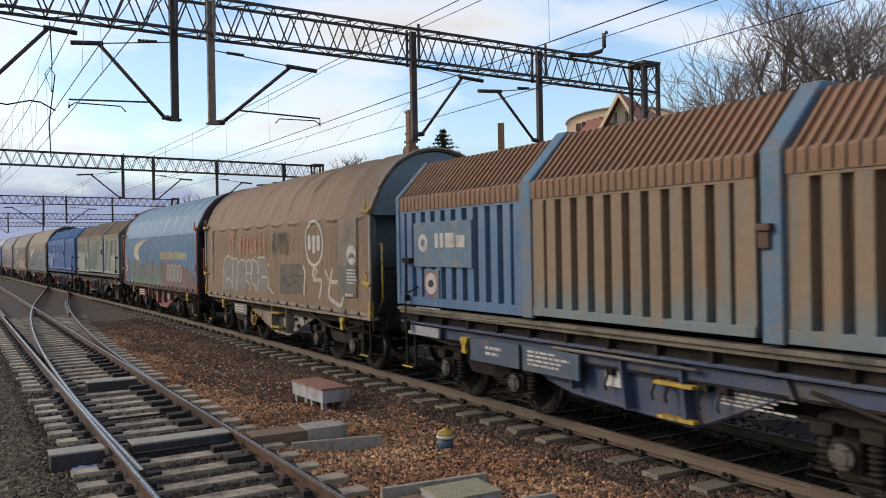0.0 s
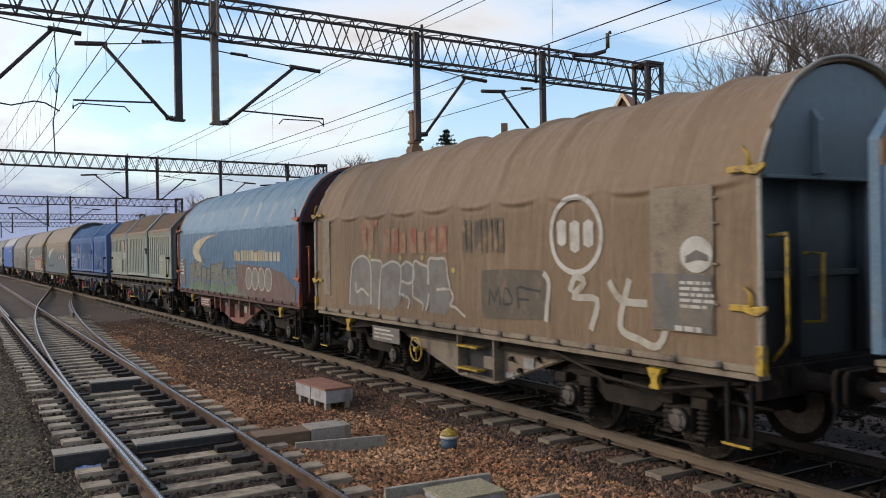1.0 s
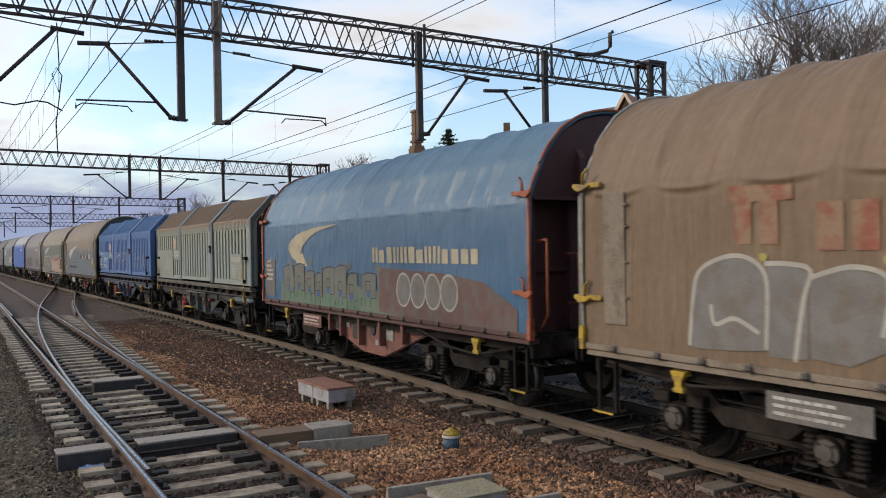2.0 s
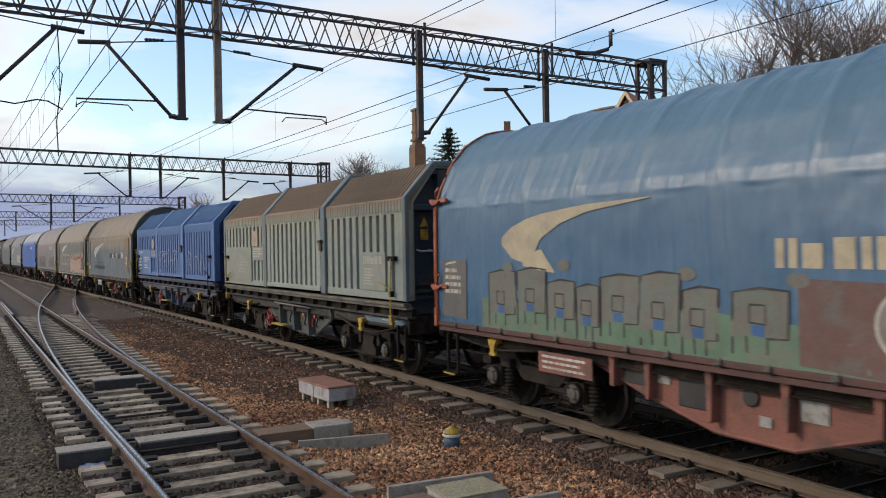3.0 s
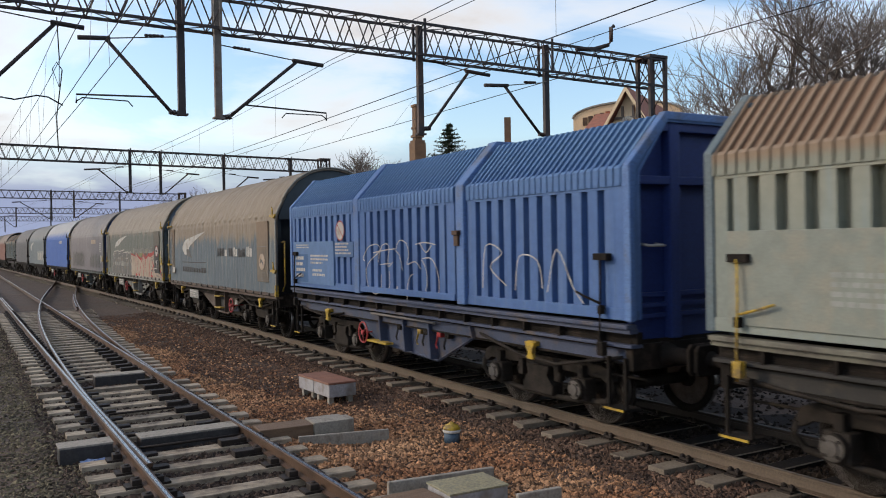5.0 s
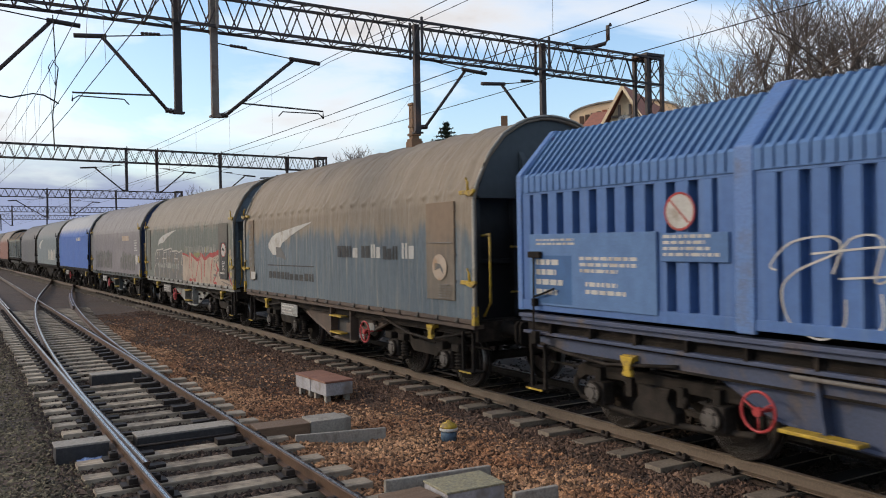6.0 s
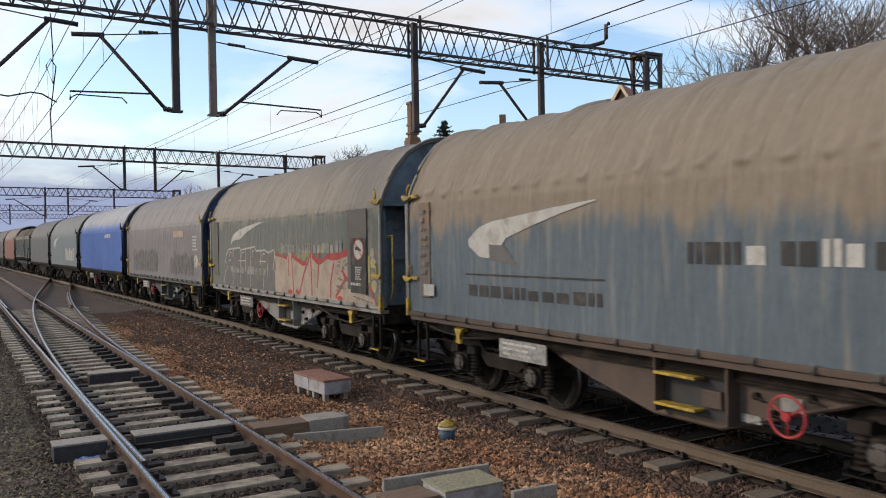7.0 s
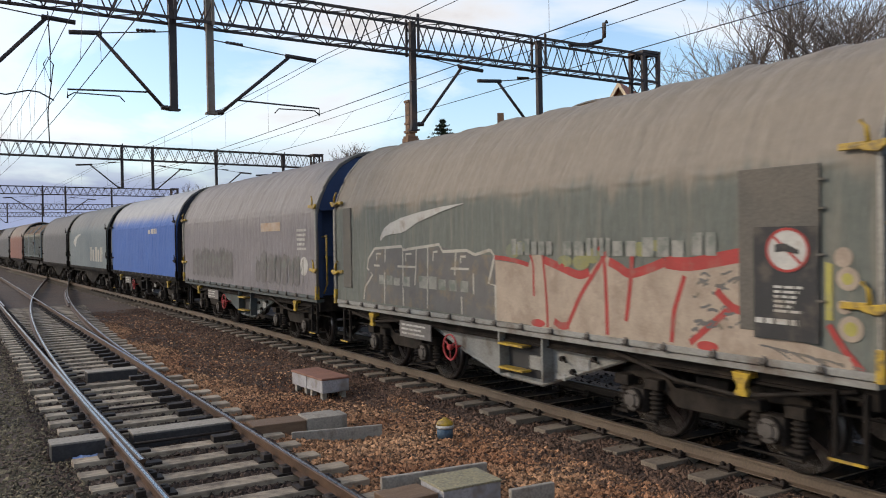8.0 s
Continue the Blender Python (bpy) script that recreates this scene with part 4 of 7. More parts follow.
    bm = B(); box(bm, -0.02, 0.02, 2.95, 5.20, 1.52, 2.42, 0.006); put(4, "sign_board", bm, paint("board_blue", (0.13, 0.25, 0.48)), "blue board with white lettering bars", flat=X)
    bm = B(); quad_grid(bm, [(5.12, 2.15, 1.55), (4.35, 2.15, 1.55)], 0, 0.024); put(4, "blue_field", bm, blue, flat=X)
    bm = B(); print_lines(bm, 5.05, 4.45, 1.6, 2.1, 4, rng, 0.028); print_lines(bm, 4.2, 3.2, 1.92, 2.14, 3, rng, 0.024); print_lines(bm, 4.1, 3.4, 1.66, 1.84, 2, rng, 0.024); print_lines(bm, 5.05, 4.2, 2.26, 2.36, 2, rng, 0.024); put(4, "lettering", bm, white, flat=X)
    bm = B(); oval(bm, 2.62, 2.62, 0.20, 0.19, lift=0.010); put(4, "warning_disc", bm, white, "white warning disc", flat=X)
    bm = B(); oval(bm, 2.62, 2.62, 0.21, 0.20, 0.88, lift=0.014); stroke(bm, [(2.75, 2.74), (2.5, 2.5)], 0.02, 0.014); put(4, "warning_rim", bm, red, flat=X)
    bm = B(); box(bm, -0.015, 0.02, 2.0, 2.9, 2.10, 2.40, 0.006); put(4, "notice_board", bm, paint("board_blue_dark", (0.11, 0.22, 0.44)), flat=X)
    bm = B(); print_lines(bm, 2.85, 2.1, 2.13, 2.38, 4, rng, 0.02); put(4, "lettering", bm, white, flat=X)
    tag = ([(1.45, 2.04), (1.52, 2.09), (1.3, 2.29), (0.93, 2.34), (0.83, 2.22), (1.24, 2.04), (1.4, 1.86), (1.32, 1.58), (1.04, 1.45), (0.81, 1.56), (0.78, 1.81)],
           [(0.9, 2.02), (0.74, 2.31), (0.46, 2.31), (0.52, 1.96), (0.32, 2.03)],
           [(0.84, 1.98), (0.41, 2.01)],
           [(1.1, 2.19), (0.58, 2.24), (0.23, 2.26)],
           [(-0.04, 1.89), (0.07, 2.15), (0.2, 2.24), (0.06, 2.4), (-0.18, 2.35), (-0.27, 2.16), (-0.2, 2.0), (-0.49, 2.05), (-0.68, 1.93)],
           [(-0.19, 1.39), (-0.19, 1.59), (-0.29, 1.79), (-0.42, 1.84)],
           [(-0.71, 2.08), (-0.86, 1.92), (-0.86, 1.64), (-0.72, 1.44), (-0.67, 1.54)],
           [(-0.5, 2.33), (-0.82, 2.36), (-1.18, 2.32)],
           [(-0.66, 2.34), (-0.86, 2.2), (-1.04, 2.32)],
           [(-0.73, 2.1), (-1.03, 2.1), (-1.22, 1.89), (-1.26, 1.63), (-1.17, 1.47)],
           [(0.27, 1.46), (0.16, 1.63), (0.19, 1.47)],
           [(0.78, 1.47), (0.47, 1.59), (0.47, 1.87)])
    for pts in tag + ([(-2.5, 1.7), (-2.6, 2.3), (-3.0, 2.2), (-2.7, 2.0), (-3.1, 1.75)], [(-3.3, 1.7), (-3.4, 2.15), (-3.8, 2.1), (-3.9, 1.75)], [(-4.0, 1.7), (-4.2, 2.25), (-4.5, 1.8), (-4.7, 1.6)]):
        bm = B(); stroke(bm, pts, 0.019, 0.027); put(4, "graffiti_stroke", bm, white, "thin white sprayed line", flat=X)
# ---------------------------------------------------------------- the train
# wagon space: y runs along the track, away from the camera; the side at -x faces the camera; z is height over the rails
HALF = 1.446
HOOD = 5.47


def arch(v):
    """Outline of a tarpaulin hood: v from 0 (lower edge, -x side) over the roof to 1 (lower edge, +x side)."""
    pts = ((1.446, 1.16), (1.450, 1.8), (1.446, 2.5), (1.440, 2.92), (1.415, 3.06), (1.35, 3.23), (1.18, 3.59), (0.88, 3.93), (0.53, 4.13), (0.22, 4.205), (0.0, 4.22))
    full = [(-x, z) for x, z in pts] + [(x, z) for x, z in pts[-2::-1]]
    lens = [0.0]
    for a, b in zip(full, full[1:]):
        lens.append(lens[-1] + math.hypot(b[0] - a[0], b[1] - a[1]))
    s = v * lens[-1]
    for i in range(len(full) - 1):
        if s <= lens[i + 1] + 1e-9:
            f = (s - lens[i]) / (lens[i + 1] - lens[i])
            return full[i][0] + (full[i + 1][0] - full[i][0]) * f, full[i][1] + (full[i + 1][1] - full[i][1]) * f
    return full[-1]


# how much the bows show through each sheet, and how deep the seam along its eaves hangs
BOWS = {1: 0.75, 2: 0.6, 5: 0.5, 6: 0.4, 7: 0.45}
SEAM = {1: 0.75, 2: 0.12, 5: 0.0, 6: 0.25, 7: 0.15}


def sheet_relief(seed, x, y, z, slack, bows=10):
    """How far the sheet stands out from its plain outline: sag and ridges over the bows, eaves seam, drapes and creases."""
    ph = (y + HOOD) / (2 * HOOD) * bows
    fr = ph % 1.0
    sag = math.sin(math.pi * fr) ** 0.8
    near = min(fr, 1 - fr) * 2 * HOOD / bows
    roof = max(0.0, min(1.0, (z - 2.95) / 0.35))
    d = BOWS.get(seed, 0.5) * roof * (-0.050 * sag + 0.030 * math.exp(-(near / 0.055) ** 2))
    side = 1 if x < 0 else 31
    d += 0.012 * noise.noise((seed * 3.7 + side, y * 1.1, z * 1.6)) + 0.006 * noise.noise((seed + side, y * 4.0 + z * 2, z * 3.5))
    d += 0.013 * noise.noise((seed * 1.3 + side, y * 6.5, z * 0.9)) * (0.45 + roof)
    seam = 3.02 - 0.085 * sag
    d += SEAM.get(seed, 0.2) * sag * (0.034 * math.exp(-((z - seam) / 0.03) ** 2) - 0.016 * math.exp(-((z - seam + 0.065) / 0.03) ** 2))
    if seed == 5:       # loose folds hanging over the shoulder
        loop = math.sin(math.pi * ((y / 0.46 + 0.2 * noise.noise((y * 0.9, 3.0, 1.0))) % 1.0))
        d += 0.032 * loop * math.exp(-((z - 3.30 + 0.24 * loop + 0.10 * noise.noise((y * 1.7, 0.0, 8.0))) / 0.045) ** 2)
        d += 0.042 * noise.noise((y * 3.4, z * 1.3, 4.0)) * math.exp(-((z - 3.25) / 0.5) ** 2)
    low = max(0.0, min(1.0, (1.5 - z) / 0.35))
    d += 0.012 * low * noise.noise((seed + 5 + side, y * 2.6, 0))
    return d * slack


def tarp_shell(seed, slack=1.0, nu=220, fine=True):
    """The stretched sheet over its bows."""
    bm = bmesh.new()
    rings = []
    half, length = [], 8.46
    q = 0.0
    while q < length / 2 - 0.03:        # closer rows round the eaves seam
        half.append(q / length)
        q += 0.022 if fine and 1.6 < q < 2.25 else (0.09 if fine else 0.2)
    around = half + [0.5] + [1 - v for v in reversed(half)]
    nv = len(around) - 1
    for i in range(nu + 1):
        y = -HOOD + 2 * HOOD * i / nu
        ring = []
        for j in range(nv + 1):
            x, z = arch(around[j])
            c = Vector((x, 0, max(0.0, z - 2.9))).normalized()
            d = sheet_relief(seed, x, y, z, slack)
            ring.append(bm.verts.new((x + c.x * d, y, z + c.z * d)))
        rings.append(ring)
    for A, B in zip(rings, rings[1:]):
        for j in range(nv):
            bm.faces.new((A[j], A[j + 1], B[j + 1], B[j])).smooth = True
    for R, s in ((rings[0], 1), (rings[-1], -1)):      # the sheet's edges turn in
        inner = [bm.verts.new((v.co.x * 0.97, v.co.y, v.co.z - (0.05 if v.co.z > 1.3 else 0))) for v in R]
        deep = [bm.verts.new((v.co.x, v.co.y + 0.16 * s, v.co.z)) for v in inner]
        for P, Q in ((R, inner), (inner, deep)):
            for j in range(len(R) - 1):
                bm.faces.new((P[j], P[j + 1], Q[j + 1], Q[j]))
    return bm


def hood_end(y0, y1, inset=0.05):
    bm = bmesh.new()
    outline = []
    for j in range(33):
        x, z = arch(j / 32)
        outline.append((x * (1 - inset / 1.45), max(1.0, z - inset)))
    prism(bm, outline, "y", y0, y1)
    return bm


def bar_rows(bm, x, y, z, width, rows, pitch, h, rng, mat=0, gap=0.02):
    """Lines of small print: bars on the side at x; y is their upper left corner, going towards -y."""
    for r in range(rows):
        zz = z - r * pitch
        yy = y
        end = y - width * rng.uniform(0.7, 1.0)
        while yy > end:
            w = rng.uniform(0.05, 0.16)
            box(bm, x - 0.006, x, max(end, yy - w), yy, zz - h, zz, mat=mat)
            yy -= w + gap


def plate(bm, x, y0, y1, z0, z1, t=0.012, mat=0):
    box(bm, x - t, x + 0.004, min(y0, y1), max(y0, y1), z0, z1, mat=mat)


# ---- running gear, shared by all wagons
SHARED = {}


def wheelset_mesh():
    bm = bmesh.new()
    for s in (-1, 1):
        x = 0.75 * s
        lathe(bm, [(0.10, -0.085 * s), (0.13, -0.08 * s), (0.14, -0.03 * s), (0.38, -0.02 * s), (0.385, -0.065 * s), (0.485, -0.068 * s), (0.488, -0.045 * s), (0.462, -0.03 * s)], "x", (x, 0, 0), 32)
        lathe(bm, [(0.462, -0.031 * s), (0.455, 0.066 * s)], "x", (x, 0, 0), 32, mat=1)
        lathe(bm, [(0.455, 0.066 * s), (0.39, 0.066 * s), (0.385, 0.03 * s), (0.14, 0.02 * s), (0.13, 0.09 * s), (0.09, 0.10 * s)], "x", (x, 0, 0), 32)
        # two cast ribs on the disc, so that its turning shows
        for a in range(4):
            c, q = math.cos(a * math.pi / 2), math.sin(a * math.pi / 2)
            tube(bm, [(x + 0.035 * s, 0.15 * c, 0.15 * q), (x + 0.045 * s, 0.36 * c, 0.36 * q)], 0.018, 5)
    tube(bm, [(-1.0, 0, 0), (1.0, 0, 0)], 0.075, 12)
    return mesh_from(bm, "wheelset", [M["bogie"], M["tread"]])


def bogie_frame_mesh(style):
    bm = bmesh.new()
    for s in (-1, 1):
        x0, x1 = 0.98 * s, 1.10 * s
        if style == 0:      # cast frame with a dropped middle
            prism(bm, [(-1.25, 0.78), (-1.05, 0.86), (-0.62, 0.86), (-0.42, 0.66), (0.42, 0.66), (0.62, 0.86), (1.05, 0.86), (1.25, 0.78), (1.25, 0.70), (1.02, 0.72), (0.68, 0.72), (0.40, 0.46), (-0.40, 0.46), (-0.68, 0.72), (-1.02, 0.72), (-1.25, 0.70)], "x", x0, x1, bevel=0.012)
        else:               # plate frame: stiff upper beam, rounded ends, a long curved bar below and a spring box between
            prism(bm, [(-1.42, 0.62), (-1.36, 0.76), (-1.2, 0.82), (-0.45, 0.80), (0.45, 0.80), (1.2, 0.82), (1.36, 0.76), (1.42, 0.62), (1.36, 0.56), (1.22, 0.66), (0.50, 0.66), (-0.50, 0.66), (-1.22, 0.66), (-1.36, 0.56)], "x", x0, x1, bevel=0.012)
            tube(bm, [(1.09 * s, -1.39, 0.62), (1.09 * s, -1.43, 0.48), (1.09 * s, -1.30, 0.37), (1.09 * s, -0.8, 0.31), (1.09 * s, -0.3, 0.285), (1.09 * s, 0.3, 0.285), (1.09 * s, 0.8, 0.31), (1.09 * s, 1.30, 0.37), (1.09 * s, 1.43, 0.48), (1.09 * s, 1.39, 0.62)], 0.038, 6)
            prism(bm, [(-0.33, 0.30), (0.33, 0.30), (0.33, 0.42), (0.20, 0.55), (0.26, 0.68), (-0.26, 0.68), (-0.20, 0.55), (-0.33, 0.42)], "x", 0.99 * s, 1.17 * s, bevel=0.012)
            for y in (-0.40, 0.40):
                box(bm, min(1.06 * s, 1.16 * s), max(1.06 * s, 1.16 * s), y - 0.05, y + 0.05, 0.50, 0.72, 0.012)
                tube(bm, [(1.12 * s, y, 0.70), (1.14 * s, y * 1.15, 0.60), (1.12 * s, y * 1.1, 0.50)], 0.03, 6)
    for y in (-0.42, 0.42):
        tube(bm, [(-1.0, y, 0.6), (1.0, y, 0.6)], 0.06, 8)
    box(bm, -1.0, 1.0, -0.22, 0.22, 0.5, 0.82, 0.02)
    box(bm, -0.3, 0.3, -0.3, 0.3, 0.82, 0.98)
    return mesh_from(bm, "bogie_frame", M["bogie"])


def axlebox_mesh(style, s):
    bm = bmesh.new()
    x = 1.12 * s
    box(bm, x - 0.10, x + 0.10, -0.14, 0.14, 0.34, 0.62, 0.03)
    lathe(bm, [(0.132, 0.0), (0.132, 0.05 * s), (0.118, 0.062 * s)], "x", (x + 0.10 * s, 0, 0.48), 20, smooth=False)
    lathe(bm, [(0.118, 0.062 * s), (0.075, 0.066 * s), (0.07, 0.082 * s), (0.03, 0.085 * s), (0.001, 0.085 * s)], "x", (x + 0.10 * s, 0, 0.48), 20, mat=1, smooth=False)
    for a in range(4):
        c, q = 0.095 * math.cos(0.78 + a * math.pi / 2), 0.095 * math.sin(0.78 + a * math.pi / 2)
        box(bm, min(x + 0.155 * s, x + 0.175 * s), max(x + 0.155 * s, x + 0.175 * s), c - 0.013, c + 0.013, 0.48 + q - 0.013, 0.48 + q + 0.013)
    if style == 0:
        for y in (-0.24, 0.24):
            box(bm, x - 0.09, x + 0.09, y - 0.10, y + 0.10, 0.30, 0.335, 0.008)
            for k in range(5):
                lathe(bm, [(0.062, 0.0), (0.085, 0.018), (0.062, 0.036)], "z", (x, y, 0.345 + k * 0.052), 14)
            tube(bm, [(x, y, 0.33), (x, y, 0.66)], 0.055, 10)
            box(bm, x - 0.09, x + 0.09, y - 0.11, y + 0.11, 0.62, 0.74, 0.015)
        tube(bm, [(x + 0.10 * s, -0.33, 0.36), (x + 0.12 * s, -0.36, 0.26), (x + 0.12 * s, 0.36, 0.26), (x + 0.10 * s, 0.33, 0.36)], 0.02, 6)
    else:
        box(bm, x - 0.06, x + 0.06, -0.05, 0.05, 0.6, 0.78, 0.01)
    return mesh_from(bm, "axlebox", [M["bogie"], M["hub"]])


def buffer_mesh():
    bm = bmesh.new()
    lathe(bm, [(0.13, 0.0), (0.13, 0.04), (0.095, 0.06), (0.085, 0.34), (0.07, 0.345), (0.07, 0.48), (0.10, 0.50)], "y", (0, 0, 0), 18)
    prism(bm, [(-0.225, -0.12), (-0.18, -0.17), (0.18, -0.17), (0.225, -0.12), (0.225, 0.12), (0.18, 0.17), (-0.18, 0.17), (-0.225, 0.12)], "y", 0.50, 0.55, bevel=0.012)
    return mesh_from(bm, "buffer", M["under"])


def coupling_mesh():
    bm = bmesh.new()
    box(bm, -0.09, 0.09, -0.02, 0.18, -0.09, 0.09, 0.015)
    tube(bm, [(0, 0.16, 0.0), (0, 0.30, -0.05), (0.05, 0.36, -0.15), (0, 0.40, -0.27), (-0.05, 0.36, -0.15), (0, 0.30, -0.05)], 0.025, 6)
    tube(bm, [(0.35, 0.0, 0.05), (0.36, 0.22, -0.1), (0.34, 0.30, -0.30), (0.30, 0.12, -0.40)], 0.028, 6)
    return mesh_from(bm, "coupling", M["under"])


def handwheel_mesh(material):
    bm = bmesh.new()
    n, R, r = 28, 0.19, 0.015
    ring = []
    for i in range(n):
        a = 2 * math.pi * i / n
        ring.append([bm.verts.new((r * math.sin(b), (R + r * math.cos(b)) * math.cos(a), (R + r * math.cos(b)) * math.sin(a))) for b in [2 * math.pi * k / 6 for k in range(6)]])
    for i in range(n):
        A, B = ring[i], ring[(i + 1) % n]
        for k in range(6):
            bm.faces.new((A[k], A[(k + 1) % 6], B[(k + 1) % 6], B[k])).smooth = True
    for a in (0.5, 2.6, 4.7):
        tube(bm, [(0, 0, 0), (0, R * math.cos(a), R * math.sin(a))], 0.011, 6)
    lathe(bm, [(0.045, -0.03), (0.045, 0.03)], "x", (0, 0, 0), 10)
    tube(bm, [(0, 0, 0), (0.35, 0, 0)], 0.018, 6)
    return mesh_from(bm, "handwheel", material)


def shared(key, make, *a):
    if key not in SHARED:
        SHARED[key] = make(*a)
    return SHARED[key]


def child(name, me, parent, m=None, label=""):
    ob = new(name, me)
    ob.parent = parent
    if m is not None:
        ob.matrix_basis = m
    if label:
        tagged(ob, label)
    return ob


SPINNERS = []       # wheelsets, which turn as the train rolls
PIVOT, BASE = 3.34, 0.91


def running_gear(w, style, spin=True):
    for yc in (-PIVOT, PIVOT):
        b = child("bogie", shared(("frame", style), bogie_frame_mesh, style), w, pose(0, yc, 0))
        for ya in (-BASE, BASE):
            for s in (-1, 1):
                child("axlebox", shared(("box", style, s), axlebox_mesh, style, s), b, pose(0, ya, 0))
            ws = child("wheelset", shared("wheels", wheelset_mesh), b, pose(0, ya, 0.46), "steel wheels with bright treads")
            if spin:
                SPINNERS.append((ws, ya))
    for s in (-1, 1):
        for x in (-0.875, 0.875):
            child("buffer", shared("buffer", buffer_mesh), w, pose(x, s * 5.44, 1.03) @ pose(0, 0, 0, 0, 0, 0 if s > 0 else 180))
        child("coupling", shared("coupling", coupling_mesh), w, pose(0, s * 5.50, 1.0) @ pose(0, 0, 0, 0, 0, 0 if s > 0 else 180))


def underframe(w, paint, belly, style):
    """Longitudinal beams, the deep belly in the middle with its stiffeners, and the headstocks."""
    bm = bmesh.new()
    for s in (-1, 1):
        x0, x1 = 1.22 * s, 1.30 * s
        box(bm, x0, x1, -5.40, 5.40, 0.93, 1.12, 0.01)
        box(bm, 1.14 * s, 1.36 * s, -5.40, 5.40, 1.10, 1.14)
        box(bm, 1.17 * s, 1.33 * s, -5.40, 5.40, 0.92, 0.945)
    for y in (-5.40, 5.28):
        box(bm, -1.36, 1.36, y, y + 0.12, 0.86, 1.16, 0.01)
    for y in (-3.6, -1.8, 0, 1.8, 3.6):
        box(bm, -1.2, 1.2, y - 0.08, y + 0.08, 0.92, 1.1)
    box(bm, -0.25, 0.25, -5.4, 5.4, 0.8, 1.1)
    part("underframe", bm, M["under"], w, "grimy steel underframe")
    for s in (-1, 1):
        bm = bmesh.new()
        x0 = 1.20 * s
        low = [(2.46, 1.0), (1.72, 0.64), (1.2, 0.53), (-0.77, 0.45), (-1.85, 0.92), (-3.5, 0.95)] if style else [(2.3, 1.0), (1.2, 0.66), (0.2, 0.42), (-0.73, 0.41), (-2.41, 0.96), (-3.2, 0.99)]
        prism(bm, low + [(low[-1][0], 1.0)], "x", x0, x0 + 0.03 * s)
        tube(bm, [(x0 + 0.03 * s, y, z - 0.01) for y, z in low], 0.024, 4)
        part("belly_panel", bm, paint, w, "deep trapezoid side panel under the floor")


def handrail(bm, pts, r=0.02, mat=0):
    tube(bm, pts, r, 7, mat=mat)


def common_details(w, seed, hand, wheel_mat, steps=True, box_plate=True, wheel_y=1.3, hook=None, plate_mat=None, hook_y=4.05):
    hook = hook or M["yellow"]
    rng = random.Random(seed)
    # hooks for towing near both ends
    for y in (-hook_y, hook_y):
        bm = bmesh.new()
        prism(bm, [(-0.11, 1.02), (0.11, 1.02), (0.08, 0.93), (0.035, 0.90), (0.035, 0.85), (0.09, 0.82), (0.075, 0.79), (-0.06, 0.79), (-0.08, 0.83), (-0.04, 0.86), (-0.045, 0.92)], "x", -1.41, -1.35, bevel=0.008)
        box(bm, -1.37, -1.28, -0.10, 0.10, 0.97, 1.03)
        o = part("tow_hook", bm, hook, w, "painted towing hook")
        o.matrix_basis = pose(0, y, 0)
    if wheel_y is not None:
        child("handwheel", shared(("hw", wheel_mat.name), handwheel_mesh, wheel_mat), w, pose(-1.42, wheel_y, 0.70), "spoked brake handwheel")
    # brake rodding and hoses under the floor
    bm = bmesh.new()
    tube(bm, [(-1.34, 5.2, 1.0), (-1.36, 4.6, 0.93), (-1.36, 3.9, 0.88), (-1.34, 2.8, 0.98)], 0.022, 6)
    tube(bm, [(-1.34, -2.2, 1.02), (-1.36, -3.2, 0.82), (-1.36, -4.0, 0.78), (-1.34, -5.2, 1.0)], 0.022, 6)
    tube(bm, [(-1.05, 5.3, 0.72), (-1.05, -5.3, 0.72)], 0.018, 6)
    tube(bm, [(-0.6, 3.0, 0.75), (-0.6, -3.0, 0.75)], 0.13, 10)
    tube(bm, [(0.5, 1.6, 0.62), (0.5, -0.4, 0.62)], 0.2, 12)
    part("brake_gear", bm, M["bogie"], w, "brake pipes and cylinders")
    # steps at the corners
    if steps:
        for s in (-1, 1):
            bm = bmesh.new()
            box(bm, -1.40, -1.36, s * 5.30 - 0.02, s * 5.30 + 0.02, 0.42, 1.0)
            box(bm, -1.40, -1.36, s * 5.02 - 0.02, s * 5.02 + 0.02, 0.42, 1.0)
            box(bm, -1.45, -1.20, min(s * 5.0, s * 5.34), max(s * 5.0, s * 5.34), 0.40, 0.425)
            box(bm, -1.462, -1.452, min(s * 5.0, s * 5.34), max(s * 5.0, s * 5.34), 0.40, 0.425, mat=1)
            part("corner_step", bm, [M["under"], M["yellow"]], w)
    if box_plate:
        bm = bmesh.new()
        plate(bm, -1.40, 2.95, 1.9, 0.72, 0.98)
        o = part("data_board", bm, plate_mat or M["plate_grey"], w, "painted plate with small lettering")
        bm = bmesh.new()
        bar_rows(bm, -1.412, 2.87, 0.94, 0.85, 3, 0.07, 0.03, rng)
        part("lettering", bm, M["white"], w)


